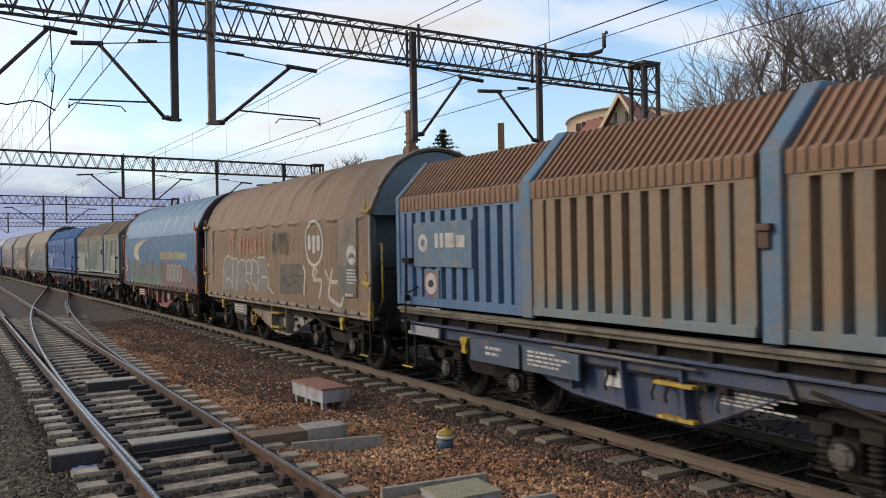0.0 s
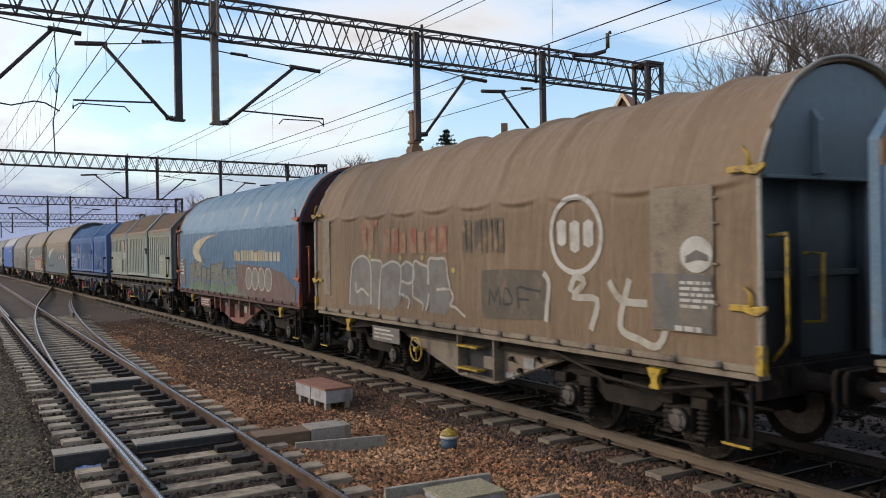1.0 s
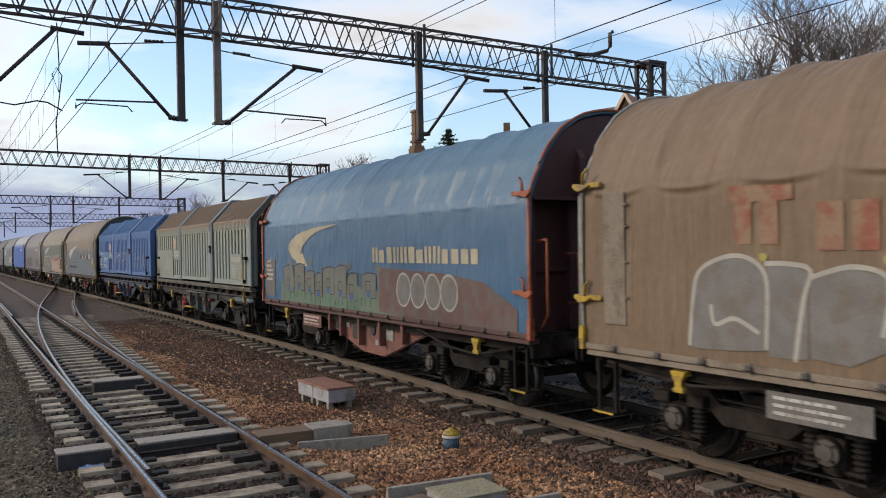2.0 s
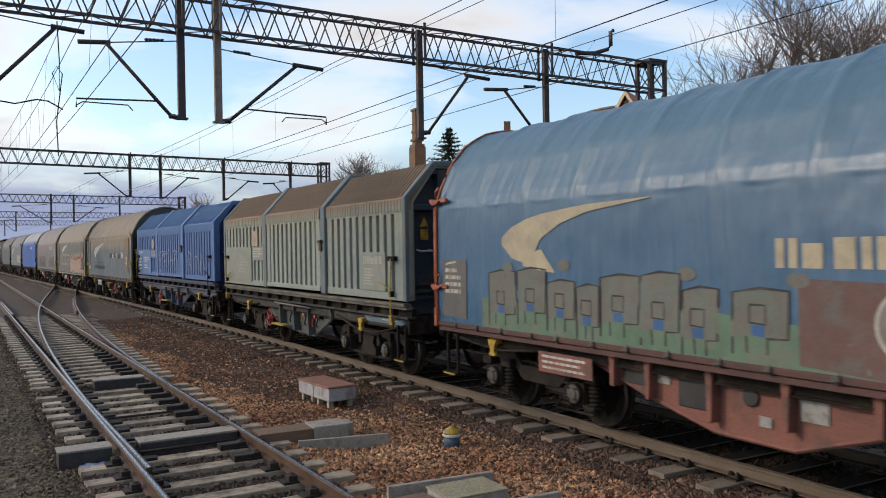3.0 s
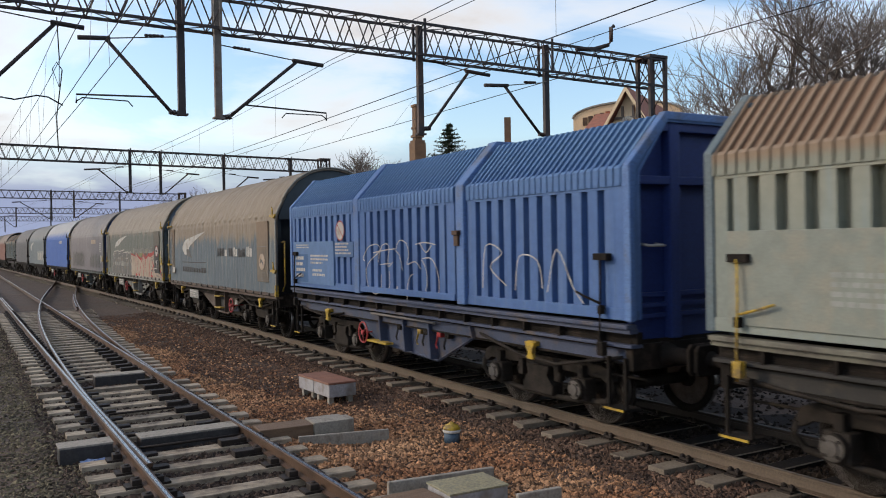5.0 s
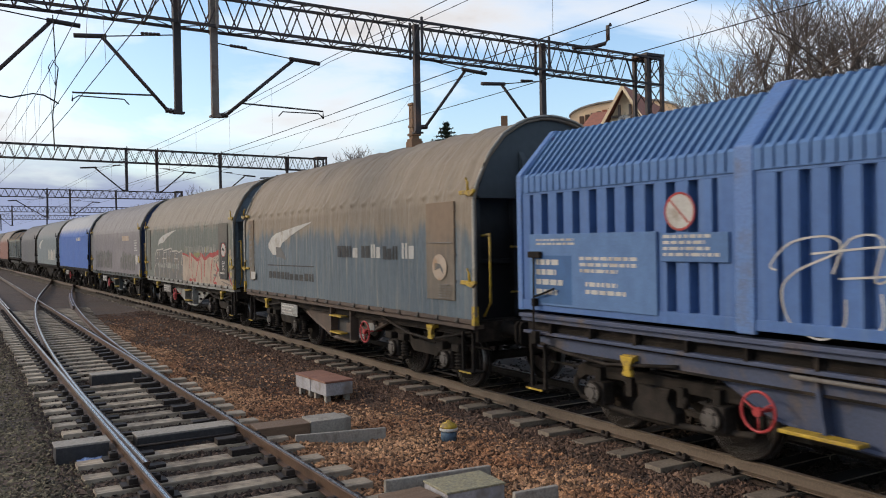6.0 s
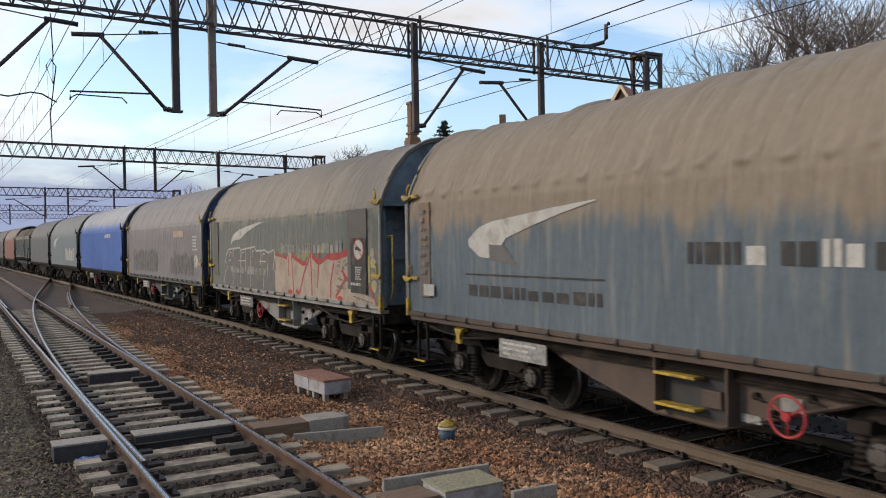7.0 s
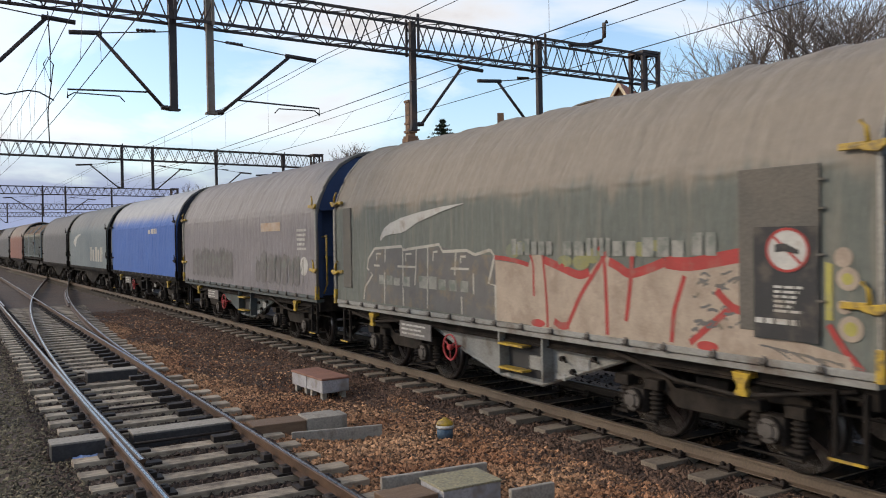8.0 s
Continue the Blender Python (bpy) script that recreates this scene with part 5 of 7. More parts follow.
def belly_details(w, paint, hand, seed):
    """Raised black block painting the shade of a step recess, two painted treads, stiffeners and small valves on the
    belly panel.
    """
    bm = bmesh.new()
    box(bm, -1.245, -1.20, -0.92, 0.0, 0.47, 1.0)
    part("recess", bm, M["black"], w, "black block painting the shade of a recess behind the steps")
    for y in (-0.94, 0.03):
        bm = bmesh.new()
        prism(bm, [(y - 0.015, 1.1), (y + 0.015, 1.1), (y + 0.015, 0.47), (y - 0.015, 0.47)], "x", -1.40, -1.20)
        part("stiffener", bm, paint, w)
    bm = bmesh.new()
    box(bm, -1.31, -1.25, -0.80, -0.55, 0.6, 0.78, 0.01)
    part("valve_box", bm, paint, w)
    for z in (0.55, 0.88):
        bm = bmesh.new()
        box(bm, -1.44, -1.28, -0.56, 0.0, z, z + 0.032, 0.006)
        part("tread", bm, hand, w, "painted step tread")
    for y, z in ((-1.18, 0.80), (-1.38, 0.66), (-1.78, 0.86)):
        bm = bmesh.new()
        lathe(bm, [(0.035, 0.0), (0.035, -0.05), (0.02, -0.07)], "x", (-1.235, y, z), 10)
        tube(bm, [(-1.29, y, z), (-1.29, y - 0.12, z - 0.03)], 0.012, 5)
        part("valve", bm, M["bogie"], w)
    for ya, yb, za, zb in ((-1.0, -1.22, 0.52, 0.60), (-1.45, -1.68, 0.70, 0.84)):
        bm = bmesh.new()
        plate(bm, -1.238, ya, yb, za, zb)
        part("notice", bm, M["notice"], w)


def belly_pockets(w, paint):
    """Stiffeners on the belly panel, with raised black blocks between some of them that paint the shade of pockets."""
    for y in (1.62, 1.05, 0.18, -0.72, -1.62):
        bm = bmesh.new()
        prism(bm, [(y - 0.05, 1.1), (y + 0.05, 1.1), (y + 0.03, 0.50 + 0.12 * abs(y)), (y - 0.03, 0.50 + 0.12 * abs(y))], "x", -1.36, -1.20, bevel=0.008)
        part("stiffener", bm, paint, w)
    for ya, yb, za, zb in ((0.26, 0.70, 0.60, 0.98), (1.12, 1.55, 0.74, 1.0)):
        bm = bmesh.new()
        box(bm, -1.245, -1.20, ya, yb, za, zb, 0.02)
        part("recess", bm, M["black"], w, "black block painting the shade of a pocket on the side panel")
    # black disc on the panel, painting the dark inside of a hole
    bm = bmesh.new()
    lathe(bm, [(0.10, 0.0), (0.10, -0.02), (0.085, -0.025)], "x", (-1.235, -0.25, 0.84), 16)
    part("round_hole", bm, M["black"], w)
    for y, z, ry, rz in ((0.90, 0.88, 0.09, 0.07), (-0.95, 0.80, 0.14, 0.10), (-0.42, 0.62, 0.07, 0.05)):
        bm = bmesh.new()
        plate(bm, -1.238, y - ry, y + ry, z - rz, z + rz)
        part("notice", bm, M["notice"], w)


def tie_mesh():
    """A small ratchet with its strap end, holding the sheet to the side rail."""
    bm = bmesh.new()
    box(bm, -0.022, 0.0, -0.035, 0.035, -0.035, 0.035, 0.006)
    box(bm, -0.008, 0.0, -0.015, 0.015, 0.02, 0.06, mat=1)
    tube(bm, [(-0.03, -0.05, -0.01), (-0.03, 0.05, -0.01)], 0.009, 6)
    return mesh_from(bm, "tie_down", [M["hub"], M["plate_grey"]])


def tarp_wagon(k, sheet, end_paint, hand, belly, wheel_mat, seed, label, slack=1.0, spin=True, panel=None, fine=True, wheel_y=1.3, plate_mat=None, rail_mat=None, pockets=False):
    w = thing("hooded_wagon", label, "freight wagon", "wagons of the goods train")
    part("tarpaulin", tarp_shell(seed, slack, *((240, True) if fine else (70, False))), sheet, w, smooth=True)
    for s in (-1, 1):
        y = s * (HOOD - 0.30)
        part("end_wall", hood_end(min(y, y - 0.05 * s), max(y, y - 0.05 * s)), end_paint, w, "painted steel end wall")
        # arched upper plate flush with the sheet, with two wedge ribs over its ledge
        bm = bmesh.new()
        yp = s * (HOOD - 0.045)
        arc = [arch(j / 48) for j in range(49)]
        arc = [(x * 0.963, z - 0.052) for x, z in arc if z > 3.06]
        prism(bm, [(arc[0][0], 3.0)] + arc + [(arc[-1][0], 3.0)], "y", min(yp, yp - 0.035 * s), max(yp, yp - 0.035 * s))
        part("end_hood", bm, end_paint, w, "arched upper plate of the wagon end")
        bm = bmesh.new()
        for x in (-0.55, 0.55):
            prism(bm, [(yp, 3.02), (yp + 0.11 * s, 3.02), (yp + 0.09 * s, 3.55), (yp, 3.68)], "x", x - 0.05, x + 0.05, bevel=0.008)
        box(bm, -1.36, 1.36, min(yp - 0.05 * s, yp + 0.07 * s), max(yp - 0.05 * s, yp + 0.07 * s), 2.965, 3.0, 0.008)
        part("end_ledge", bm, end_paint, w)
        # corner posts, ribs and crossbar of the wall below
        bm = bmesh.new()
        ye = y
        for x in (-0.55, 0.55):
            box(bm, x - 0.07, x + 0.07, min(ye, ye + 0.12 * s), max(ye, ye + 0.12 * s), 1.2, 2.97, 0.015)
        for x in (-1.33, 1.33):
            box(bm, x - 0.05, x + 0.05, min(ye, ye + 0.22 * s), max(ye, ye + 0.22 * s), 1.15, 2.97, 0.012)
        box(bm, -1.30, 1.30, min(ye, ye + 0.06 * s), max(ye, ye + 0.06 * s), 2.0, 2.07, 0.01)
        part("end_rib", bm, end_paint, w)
        # pale sealing hoop round the sheet's edge
        bm = bmesh.new()
        hoop = []
        for j in range(49):
            x, z = arch(j / 48)
            hoop.append((x * 1.012, s * (HOOD + 0.01), z * 1.004))
        tube(bm, hoop, 0.02, 6)
        part("edge_hoop", bm, M["tarp_edge"] if hand is not M["orange"] else M["orange"], w, smooth=True)
        # locking levers
        for z in (3.04, 1.72):
            bm = bmesh.new()
            prism(bm, [(s * 5.28, z + 0.02), (s * 5.58, z + 0.055), (s * 5.59, z + 0.01), (s * 5.50, z - 0.05), (s * 5.38, z - 0.03)], "x", -1.52, -1.475, bevel=0.007)
            tube(bm, [(-1.50, s * 5.42, z), (-1.50, s * 5.40, z + 0.16), (-1.49, s * 5.34, z + 0.22)], 0.02, 7)
            box(bm, -1.49, -1.44, s * 5.26 - 0.12, s * 5.26 + 0.12, z - 0.01, z + 0.05, 0.006)
            part("locking_lever", bm, hand, w, "painted locking lever")
        bm = bmesh.new()
        tube(bm, [(-1.47, s * 5.50, 2.95), (-1.47, s * 5.52, 1.25)], 0.022, 6)
        part("locking_rod", bm, M["tarp_edge"] if hand is M["yellow"] else hand, w)
        bm = bmesh.new()
        box(bm, -1.50, -1.42, s * 5.49 - 0.04, s * 5.49 + 0.04, 1.12, 1.40, 0.01)
        part("rod_foot", bm, hand, w)
        # grab rails on the end
        bm = bmesh.new()
        yr = s * 5.66
        handrail(bm, [(-1.30, s * 5.45, 2.42), (-1.30, yr, 2.44), (-1.30, yr, 2.40), (-1.30, yr, 1.45), (-1.30, s * 5.48, 1.25)])
        handrail(bm, [(-0.78, s * 5.45, 2.25), (-0.78, yr, 2.25), (-0.78, yr, 1.60), (-0.78, s * 5.45, 1.58)])
        part("grab_rail", bm, hand, w, "painted tubular grab rail")
    # lower edge rail that carries the sheet, and the ledge beneath
    bm = bmesh.new()
    for s in (-1, 1):
        box(bm, min(1.40 * s, 1.475 * s), max(1.40 * s, 1.475 * s), -5.44, 5.44, 1.13, 1.20, 0.012)
        box(bm, min(1.28 * s, 1.45 * s), max(1.28 * s, 1.45 * s), -5.44, 5.44, 1.06, 1.12)
    part("side_rail", bm, rail_mat or belly, w)
    bm = bmesh.new()
    box(bm, -1.40, 1.40, -5.35, 5.35, 1.13, 1.18)
    part("floor", bm, M["under"], w)
    # flat stiff panels beside each end of the sheet
    if panel is not None:
        for y0, y1 in ((-4.95, -4.10), (4.75, 5.10)):
            bm = bmesh.new()
            box(bm, -1.470, -1.44, y0, y1, 1.45, 2.95, 0.006)
            for z in (1.75, 2.15, 2.55, 2.8):
                box(bm, -1.485, -1.46, y0 - 0.05, y0 + 0.03, z, z + 0.02)
            part("stiff_panel", bm, panel, w, "flat sheet panel with hinge straps")
    underframe(w, belly, True, 0)
    if fine:
        common_details(w, seed, hand, wheel_mat, wheel_y=wheel_y, plate_mat=plate_mat)
        if pockets:
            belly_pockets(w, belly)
        else:
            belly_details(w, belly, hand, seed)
        rng = random.Random(seed + 40)
        tie = shared("tie", tie_mesh)
        for i in range(17):
            child("tie_down", tie, w, pose(-1.478, -5.0 + 0.62 * i + rng.uniform(-0.05, 0.05), 1.165, rng.uniform(-6, 6)))
    running_gear(w, 0, spin)
    return w


RIB_SECTIONS = ((1.90, 5.47, 0.0), (-1.75, 1.70, 0.035), (-5.47, -2.03, 0.0))


def ribbed_wagon(k, paint, roof_paint, ring_paint, end_paint, hand, belly, wheel_mat, seed, label, spin=True, bare=None, fine=True, gear=1, rib_paint=None, first=None, rail_paint=None, beam_paint=None, trough_paint=None):
    w = thing("telescopic_hood_wagon", label, "freight wagon", "wagons of the goods train")
    for n, (y0, y1, big) in enumerate(RIB_SECTIONS):
        H = HALF - 0.125 + big
        bm = bmesh.new()
        t = 0.04
        foot = 1.48 if n == 1 else 1.45
        prof = [(-H, foot), (-H, 3.13), (-0.86, 3.74 + big), (0.86, 3.74 + big), (H, 3.13), (H, foot)]
        inner = [(-H + t, foot), (-H + t, 3.11), (-0.84, 3.70 + big), (0.84, 3.70 + big), (H - t, 3.11), (H - t, foot)]
        prism(bm, prof + inner[::-1], "y", y0, y1)
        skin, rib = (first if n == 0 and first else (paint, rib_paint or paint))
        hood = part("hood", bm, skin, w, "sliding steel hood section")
        # upright flat ribs of the wall, each welded on
        count = 11
        step = (y1 - y0 - 0.2) / count
        D = 0.115
        for s in (-1, 1):
            for i in range(count + 1):
                if bare and s < 0 and bare[0] == n and i in bare[1]:
                    continue
                yc = y0 + 0.10 + step * i - (0.06 if n == 2 and 0 < i < count else 0.0)
                wd = 0.16 if i in (0, count) else 0.098
                a, b = max(y0, yc - wd), min(y1, yc + wd)
                ribm = bmesh.new()
                xi, xo = s * (H - 0.01), s * (H + D)
                prism(ribm, [(xi, a), (xo, a + 0.014), (xo, b - 0.014), (xi, b)], "z", 1.55, 2.97)
                part("wall_rib", ribm, rib, hood)
            for name, za, zb, e in (("top_band", 2.93, 2.99, 0.118), ("sill", 1.47 if n == 1 else 1.44, 1.575, 0.13)):
                ribm = bmesh.new()
                box(ribm, min(s * (H - 0.01), s * (H + e)), max(s * (H - 0.01), s * (H + e)), y0 + 0.02, y1 - 0.02, za, zb, 0.008)
                part(name, ribm, rib, hood)
        # folded roof: narrow folds running up the slope and down over the eaves, one mesh for all
        cn = 28
        cs = (y1 - y0) / cn
        rm = bmesh.new()
        q, e = cs * 0.40, 0.135
        for s in (-1, 1):
            # upright box of the fold at the eaves, then a narrow seam up the slope
            prism(rm, [(s * (H + e), 2.965), (s * (H + e), 3.165), (s * (H + e - 0.03), 3.20), (s * (H + 0.05), 3.20), (s * (H + 0.05), 2.965)], "y", -q, q)
            prism(rm, [(s * (H + e), 3.16), (s * 0.885, 3.795 + big), (0, 3.81 + big), (0, 3.75 + big), (s * 0.86, 3.74 + big), (s * (H + 0.05), 3.12)], "y", -q * 0.95, -q * 0.95 + cs * 0.30)
        fold = mesh_from(rm, "roof_fold", roof_paint)
        for i in range(cn):
            child("roof_fold", fold, hood, pose(0, y0 + cs * (i + 0.5), 0))
        # the roof sheets between the folds carry the same grime
        rm = bmesh.new()
        for s in (-1, 1):
            line = [(s * (H + 0.08), 2.975), (s * (H + 0.08), 3.165), (s * 0.865, 3.765 + big), (0, 3.775 + big), (0, 3.745 + big), (s * 0.85, 3.745 + big), (s * (H + 0.004), 3.135), (s * (H + 0.004), 2.975)]
            prism(rm, line, "y", y0 + 0.004, y1 - 0.004)
        part("roof_sheet", rm, trough_paint or roof_paint, hood)
    # hoops where the sections overlap
    for y0, y1 in ((1.68, 1.90), (-2.04, -1.82), (5.38, 5.49), (-5.49, -5.38)):
        bm = bmesh.new()
        H, e = HALF + 0.035, 0.07
        big = 0.075 if abs(y0) < 3 else 0.03
        H += 0.02 if abs(y0) < 3 else -0.02
        outer = [(-H, 1.43), (-H, 3.20), (-0.88, 3.79 + big), (0.88, 3.79 + big), (H, 3.20), (H, 1.43)]
        inn = [(-H + e, 1.43), (-H + e, 3.16), (-0.85, 3.71 + big), (0.85, 3.71 + big), (H - e, 3.16), (H - e, 1.43)]
        prism(bm, outer + inn[::-1], "y", y0, y1, bevel=0.01)
        part("hood_hoop", bm, ring_paint, w)
    for s in (-1, 1):
        bm = bmesh.new()
        H = HALF - 0.13
        y = s * (HOOD - 0.16)
        prism(bm, [(-H, 1.2), (-H, 3.08), (-0.84, 3.68), (0.84, 3.68), (H, 3.08), (H, 1.2)], "y", min(y, y - 0.05 * s), max(y, y - 0.05 * s))
        part("end_wall", bm, end_paint, w, "dark painted end wall")
        bm = bmesh.new()
        for x in (-0.70, 0.70):
            box(bm, x - 0.08, x + 0.08, min(y, y + 0.13 * s), max(y, y + 0.13 * s), 1.2, 3.70, 0.015)
        box(bm, -1.36, 1.36, min(y, y + 0.12 * s), max(y, y + 0.12 * s), 2.98, 3.08, 0.012)
        box(bm, -0.95, 0.95, min(y, y + 0.12 * s), max(y, y + 0.12 * s), 3.60, 3.72, 0.012)
        for z in (1.45, 1.57, 1.69):
            box(bm, -1.36, 1.36, min(y, y + 0.06 * s), max(y, y + 0.06 * s), z, z + 0.05)
        part("end_rib", bm, end_paint, w)
        bm = bmesh.new()
        handrail(bm, [(-1.15, y + 0.02 * s, 2.30), (-1.15, y + 0.16 * s, 2.28), (-0.92, y + 0.16 * s, 2.28), (-0.92, y + 0.02 * s, 2.30)], 0.016)
        part("grab_rail", bm, M["white"], w)
        # locking gear of the outer hoods
        bm = bmesh.new()
        yl = s * 5.05
        tube(bm, [(-1.52, yl, 2.15), (-1.54, yl - 0.02, 1.75), (-1.54, yl, 1.25), (-1.50, yl + 0.03 * s, 0.98)], 0.013, 6)
        tube(bm, [(-1.52, yl, 1.62), (-1.53, yl - 0.22 * s, 1.68), (-1.53, yl - 0.42 * s, 1.74)], 0.014, 6)
        box(bm, -1.55, -1.47, yl - 0.05, yl + 0.05, 1.02, 1.18, 0.01)
        part("locking_lever", bm, hand, w, "painted locking lever")
        bm = bmesh.new()
        box(bm, -1.53, -1.44, yl - 0.12, yl + 0.12, 2.12, 2.2, 0.01)
        part("lock_case", bm, M["under"], w)
        bm = bmesh.new()
        box(bm, -1.55, -1.47, yl - 0.03, yl + 0.03, 1.5, 1.6, 0.01)
        part("lock_case", bm, M["under"], w)
    bm = bmesh.new()
    box(bm, -1.57, -1.48, -1.96, -1.80, 2.46, 2.53, 0.012)
    box(bm, -1.54, -1.48, -1.93, -1.81, 2.30, 2.46, 0.01)
    part("hood_latch", bm, M["rail"], w)
    for s in (-1, 1):
        # dusty guide rail under the hoods, a dark slot, then the beam's flange with its brackets
        bm = bmesh.new()
        box(bm, min(1.33 * s, 1.485 * s), max(1.33 * s, 1.485 * s), -5.44, 5.44, 1.345, 1.395, 0.008)
        box(bm, min(1.31 * s, 1.44 * s), max(1.31 * s, 1.44 * s), -5.44, 5.44, 1.29, 1.345)
        part("guide_rail", bm, rail_paint or belly, w, "dusty guide rail below the hoods")
        bm = bmesh.new()
        box(bm, min(1.24 * s, 1.33 * s), max(1.24 * s, 1.33 * s), -5.44, 5.44, 1.17, 1.30)
        for i in range(14):
            y = -4.9 + i * 0.75
            box(bm, min(1.26 * s, 1.43 * s), max(1.26 * s, 1.43 * s), y - 0.02, y + 0.02, 1.16, 1.29)
        part("slot", bm, M["under"], w)
        bm = bmesh.new()
        box(bm, min(1.24 * s, 1.42 * s), max(1.24 * s, 1.42 * s), -5.44, 5.44, 1.125, 1.165, 0.006)
        box(bm, min(1.305 * s, 1.312 * s), max(1.305 * s, 1.312 * s), -5.36, 5.36, 0.945, 1.10)
        part("side_beam", bm, beam_paint or M["beam"], w, "painted side beam with a flange")
    bm = bmesh.new()
    box(bm, -1.34, 1.34, -5.35, 5.35, 1.13, 1.2)
    part("floor", bm, M["under"], w)
    underframe(w, belly, True, 1)
    if fine:
        common_details(w, seed, hand, wheel_mat, box_plate=False, wheel_y=1.72 if gear else None, hook=M["yellow"], hook_y=3.5)
        for y, zb in ((1.15, 0.60), (0.22, 0.50), (-0.68, 0.47), (-1.95, 0.93)):
            bm = bmesh.new()
            prism(bm, [(y - 0.02, 1.1), (y + 0.02, 1.1), (y - 0.06, zb), (y - 0.10, zb)], "x", -1.38, -1.2)
            part("stiffener", bm, belly, w)
        bm = bmesh.new()
        tube(bm, [(-1.40, 1.38, 1.08), (-1.40, -0.95, 1.07)], 0.022, 6)
        part("brake_rod", bm, M["plate_grey"], w)
        if gear:
            bm = bmesh.new()
            box(bm, -1.46, -1.30, 0.70, 1.48, 0.56, 0.595, 0.006)
            part("tread", bm, M["yellow"], w, "yellow step tread")
        for y in (0.45, -0.30, -0.50, -0.95, -1.2):
            bm = bmesh.new()
            box(bm, -1.33, -1.22, y - 0.06, y + 0.06, 0.84, 0.93, 0.015)
            tube(bm, [(-1.33, y, 0.88), (-1.35, y + 0.05, 0.72), (-1.34, y + 0.03, 0.66)], 0.015, 5)
            part("valve", bm, {-0.30: M["yellow"], -0.95: M["red"]}.get(y, M["bogie"]) if gear else M["bogie"], w)
        for ya, yb, za, zb in ((-1.5, -1.8, 0.92, 1.0), (1.38, 1.12, 0.90, 1.0)):
            bm = bmesh.new()
            plate(bm, -1.236, ya, yb, za, zb)
            part("notice", bm, M["notice"], w)
    running_gear(w, gear, spin)
    return w


def train_run(t):
    """How far the train has rolled since 4 s, in metres."""
    return 8.711 * (t - 4) + 0.0608 * (t - 4) ** 2


def wagon_y(k, t):
    return -15.02 + 12.04 * (k - 1) - train_run(t)


def on_line(y):
    x, s = main_line(y)
    return pose(x, y, 0, 0, 0, -math.degrees(math.atan(s)))


TRAIN = []      # (number in the train, wagon)


def build_train():
    P = lambda name, low, high, z0, z1, **kw: banded(name, low, high, z0, z1, scale=0.7, rough=0.72, bump=0.12, grain=30, speck=0.08, **kw)
    S = lambda name, low, high, z0, z1, **kw: P(name, low, high, z0, z1, drape=0.85, **kw)
    brown = (0.27, 0.20, 0.135)
    beige_grey = (0.42, 0.36, 0.27)
    specs = []
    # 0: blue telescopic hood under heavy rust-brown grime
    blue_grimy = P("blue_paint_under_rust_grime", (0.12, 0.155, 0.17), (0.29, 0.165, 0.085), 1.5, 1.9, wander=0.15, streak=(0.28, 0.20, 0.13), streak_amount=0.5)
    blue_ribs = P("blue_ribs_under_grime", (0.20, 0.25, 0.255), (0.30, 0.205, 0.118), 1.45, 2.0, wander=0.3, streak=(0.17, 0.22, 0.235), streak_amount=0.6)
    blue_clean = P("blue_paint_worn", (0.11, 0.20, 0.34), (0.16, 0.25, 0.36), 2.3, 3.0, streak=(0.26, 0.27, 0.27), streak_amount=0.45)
    # the ribs' worn blue again, darkened for the shade in the recesses
    blue_shaded = P("blue_recess_shade", (0.09, 0.16, 0.29), (0.11, 0.19, 0.31), 2.3, 3.0)
    rust_roof = P("roof_rust_brown", (0.27, 0.155, 0.09), (0.33, 0.185, 0.105), 3.0, 3.4)
    blue_hoop = surface("blue_hoop", (0.09, 0.18, 0.28), (0.13, 0.22, 0.30), scale=2, rough=0.6, bump=0.08, dirt=(0.25, 0.19, 0.13), dirt_amount=0.45, dirt_scale=1.5)
    dark_blue = surface("dark_blue_end", (0.03, 0.052, 0.082), (0.04, 0.066, 0.10), scale=1.5, rough=0.65, bump=0.1, dirt=(0.1, 0.09, 0.08), dirt_amount=0.35, dirt_scale=2)
    navy = surface("navy_frame", (0.05, 0.07, 0.13), (0.075, 0.095, 0.16), scale=2, rough=0.65, bump=0.15, dirt=(0.13, 0.10, 0.08), dirt_amount=0.35, dirt_scale=2.5)
    w0 = ribbed_wagon(0, blue_grimy, rust_roof, blue_hoop, dark_blue, M["under"], navy, M["red"], 10, "blue telescopic steel hood wagon under rust-brown grime", gear=0, rib_paint=blue_ribs, first=(blue_shaded, blue_clean), trough_paint=P("roof_rust_trough", (0.24, 0.125, 0.07), (0.27, 0.13, 0.07), 3.0, 3.4, streak=(0.15, 0.09, 0.06), streak_amount=0.5), beam_paint=navy, rail_paint=surface("brown_guide_rail", (0.23, 0.19, 0.13), (0.16, 0.14, 0.11), scale=2, rough=0.8, bump=0.15, dirt=(0.08, 0.07, 0.06), dirt_amount=0.4, dirt_scale=2))
    # 1: tan tarpaulin
    tan = S("tan_tarpaulin", (0.255, 0.172, 0.10), (0.265, 0.178, 0.108), 2.6, 3.2, streak=(0.37, 0.28, 0.185), streak_amount=0.35)
    # slate end wall; the shading of its lower part is painted in near-black
    slate = banded("slate_blue_shaded_end", (0.035, 0.04, 0.04), (0.20, 0.265, 0.30), 1.7, 2.9, wander=0.3, scale=1.5, rough=0.6, bump=0.08)
    tan_belly = surface("tan_grimed_paint", (0.33, 0.27, 0.20), (0.26, 0.21, 0.15), scale=2.5, rough=0.75, bump=0.2, dirt=(0.15, 0.11, 0.08), dirt_amount=0.4, dirt_scale=3)
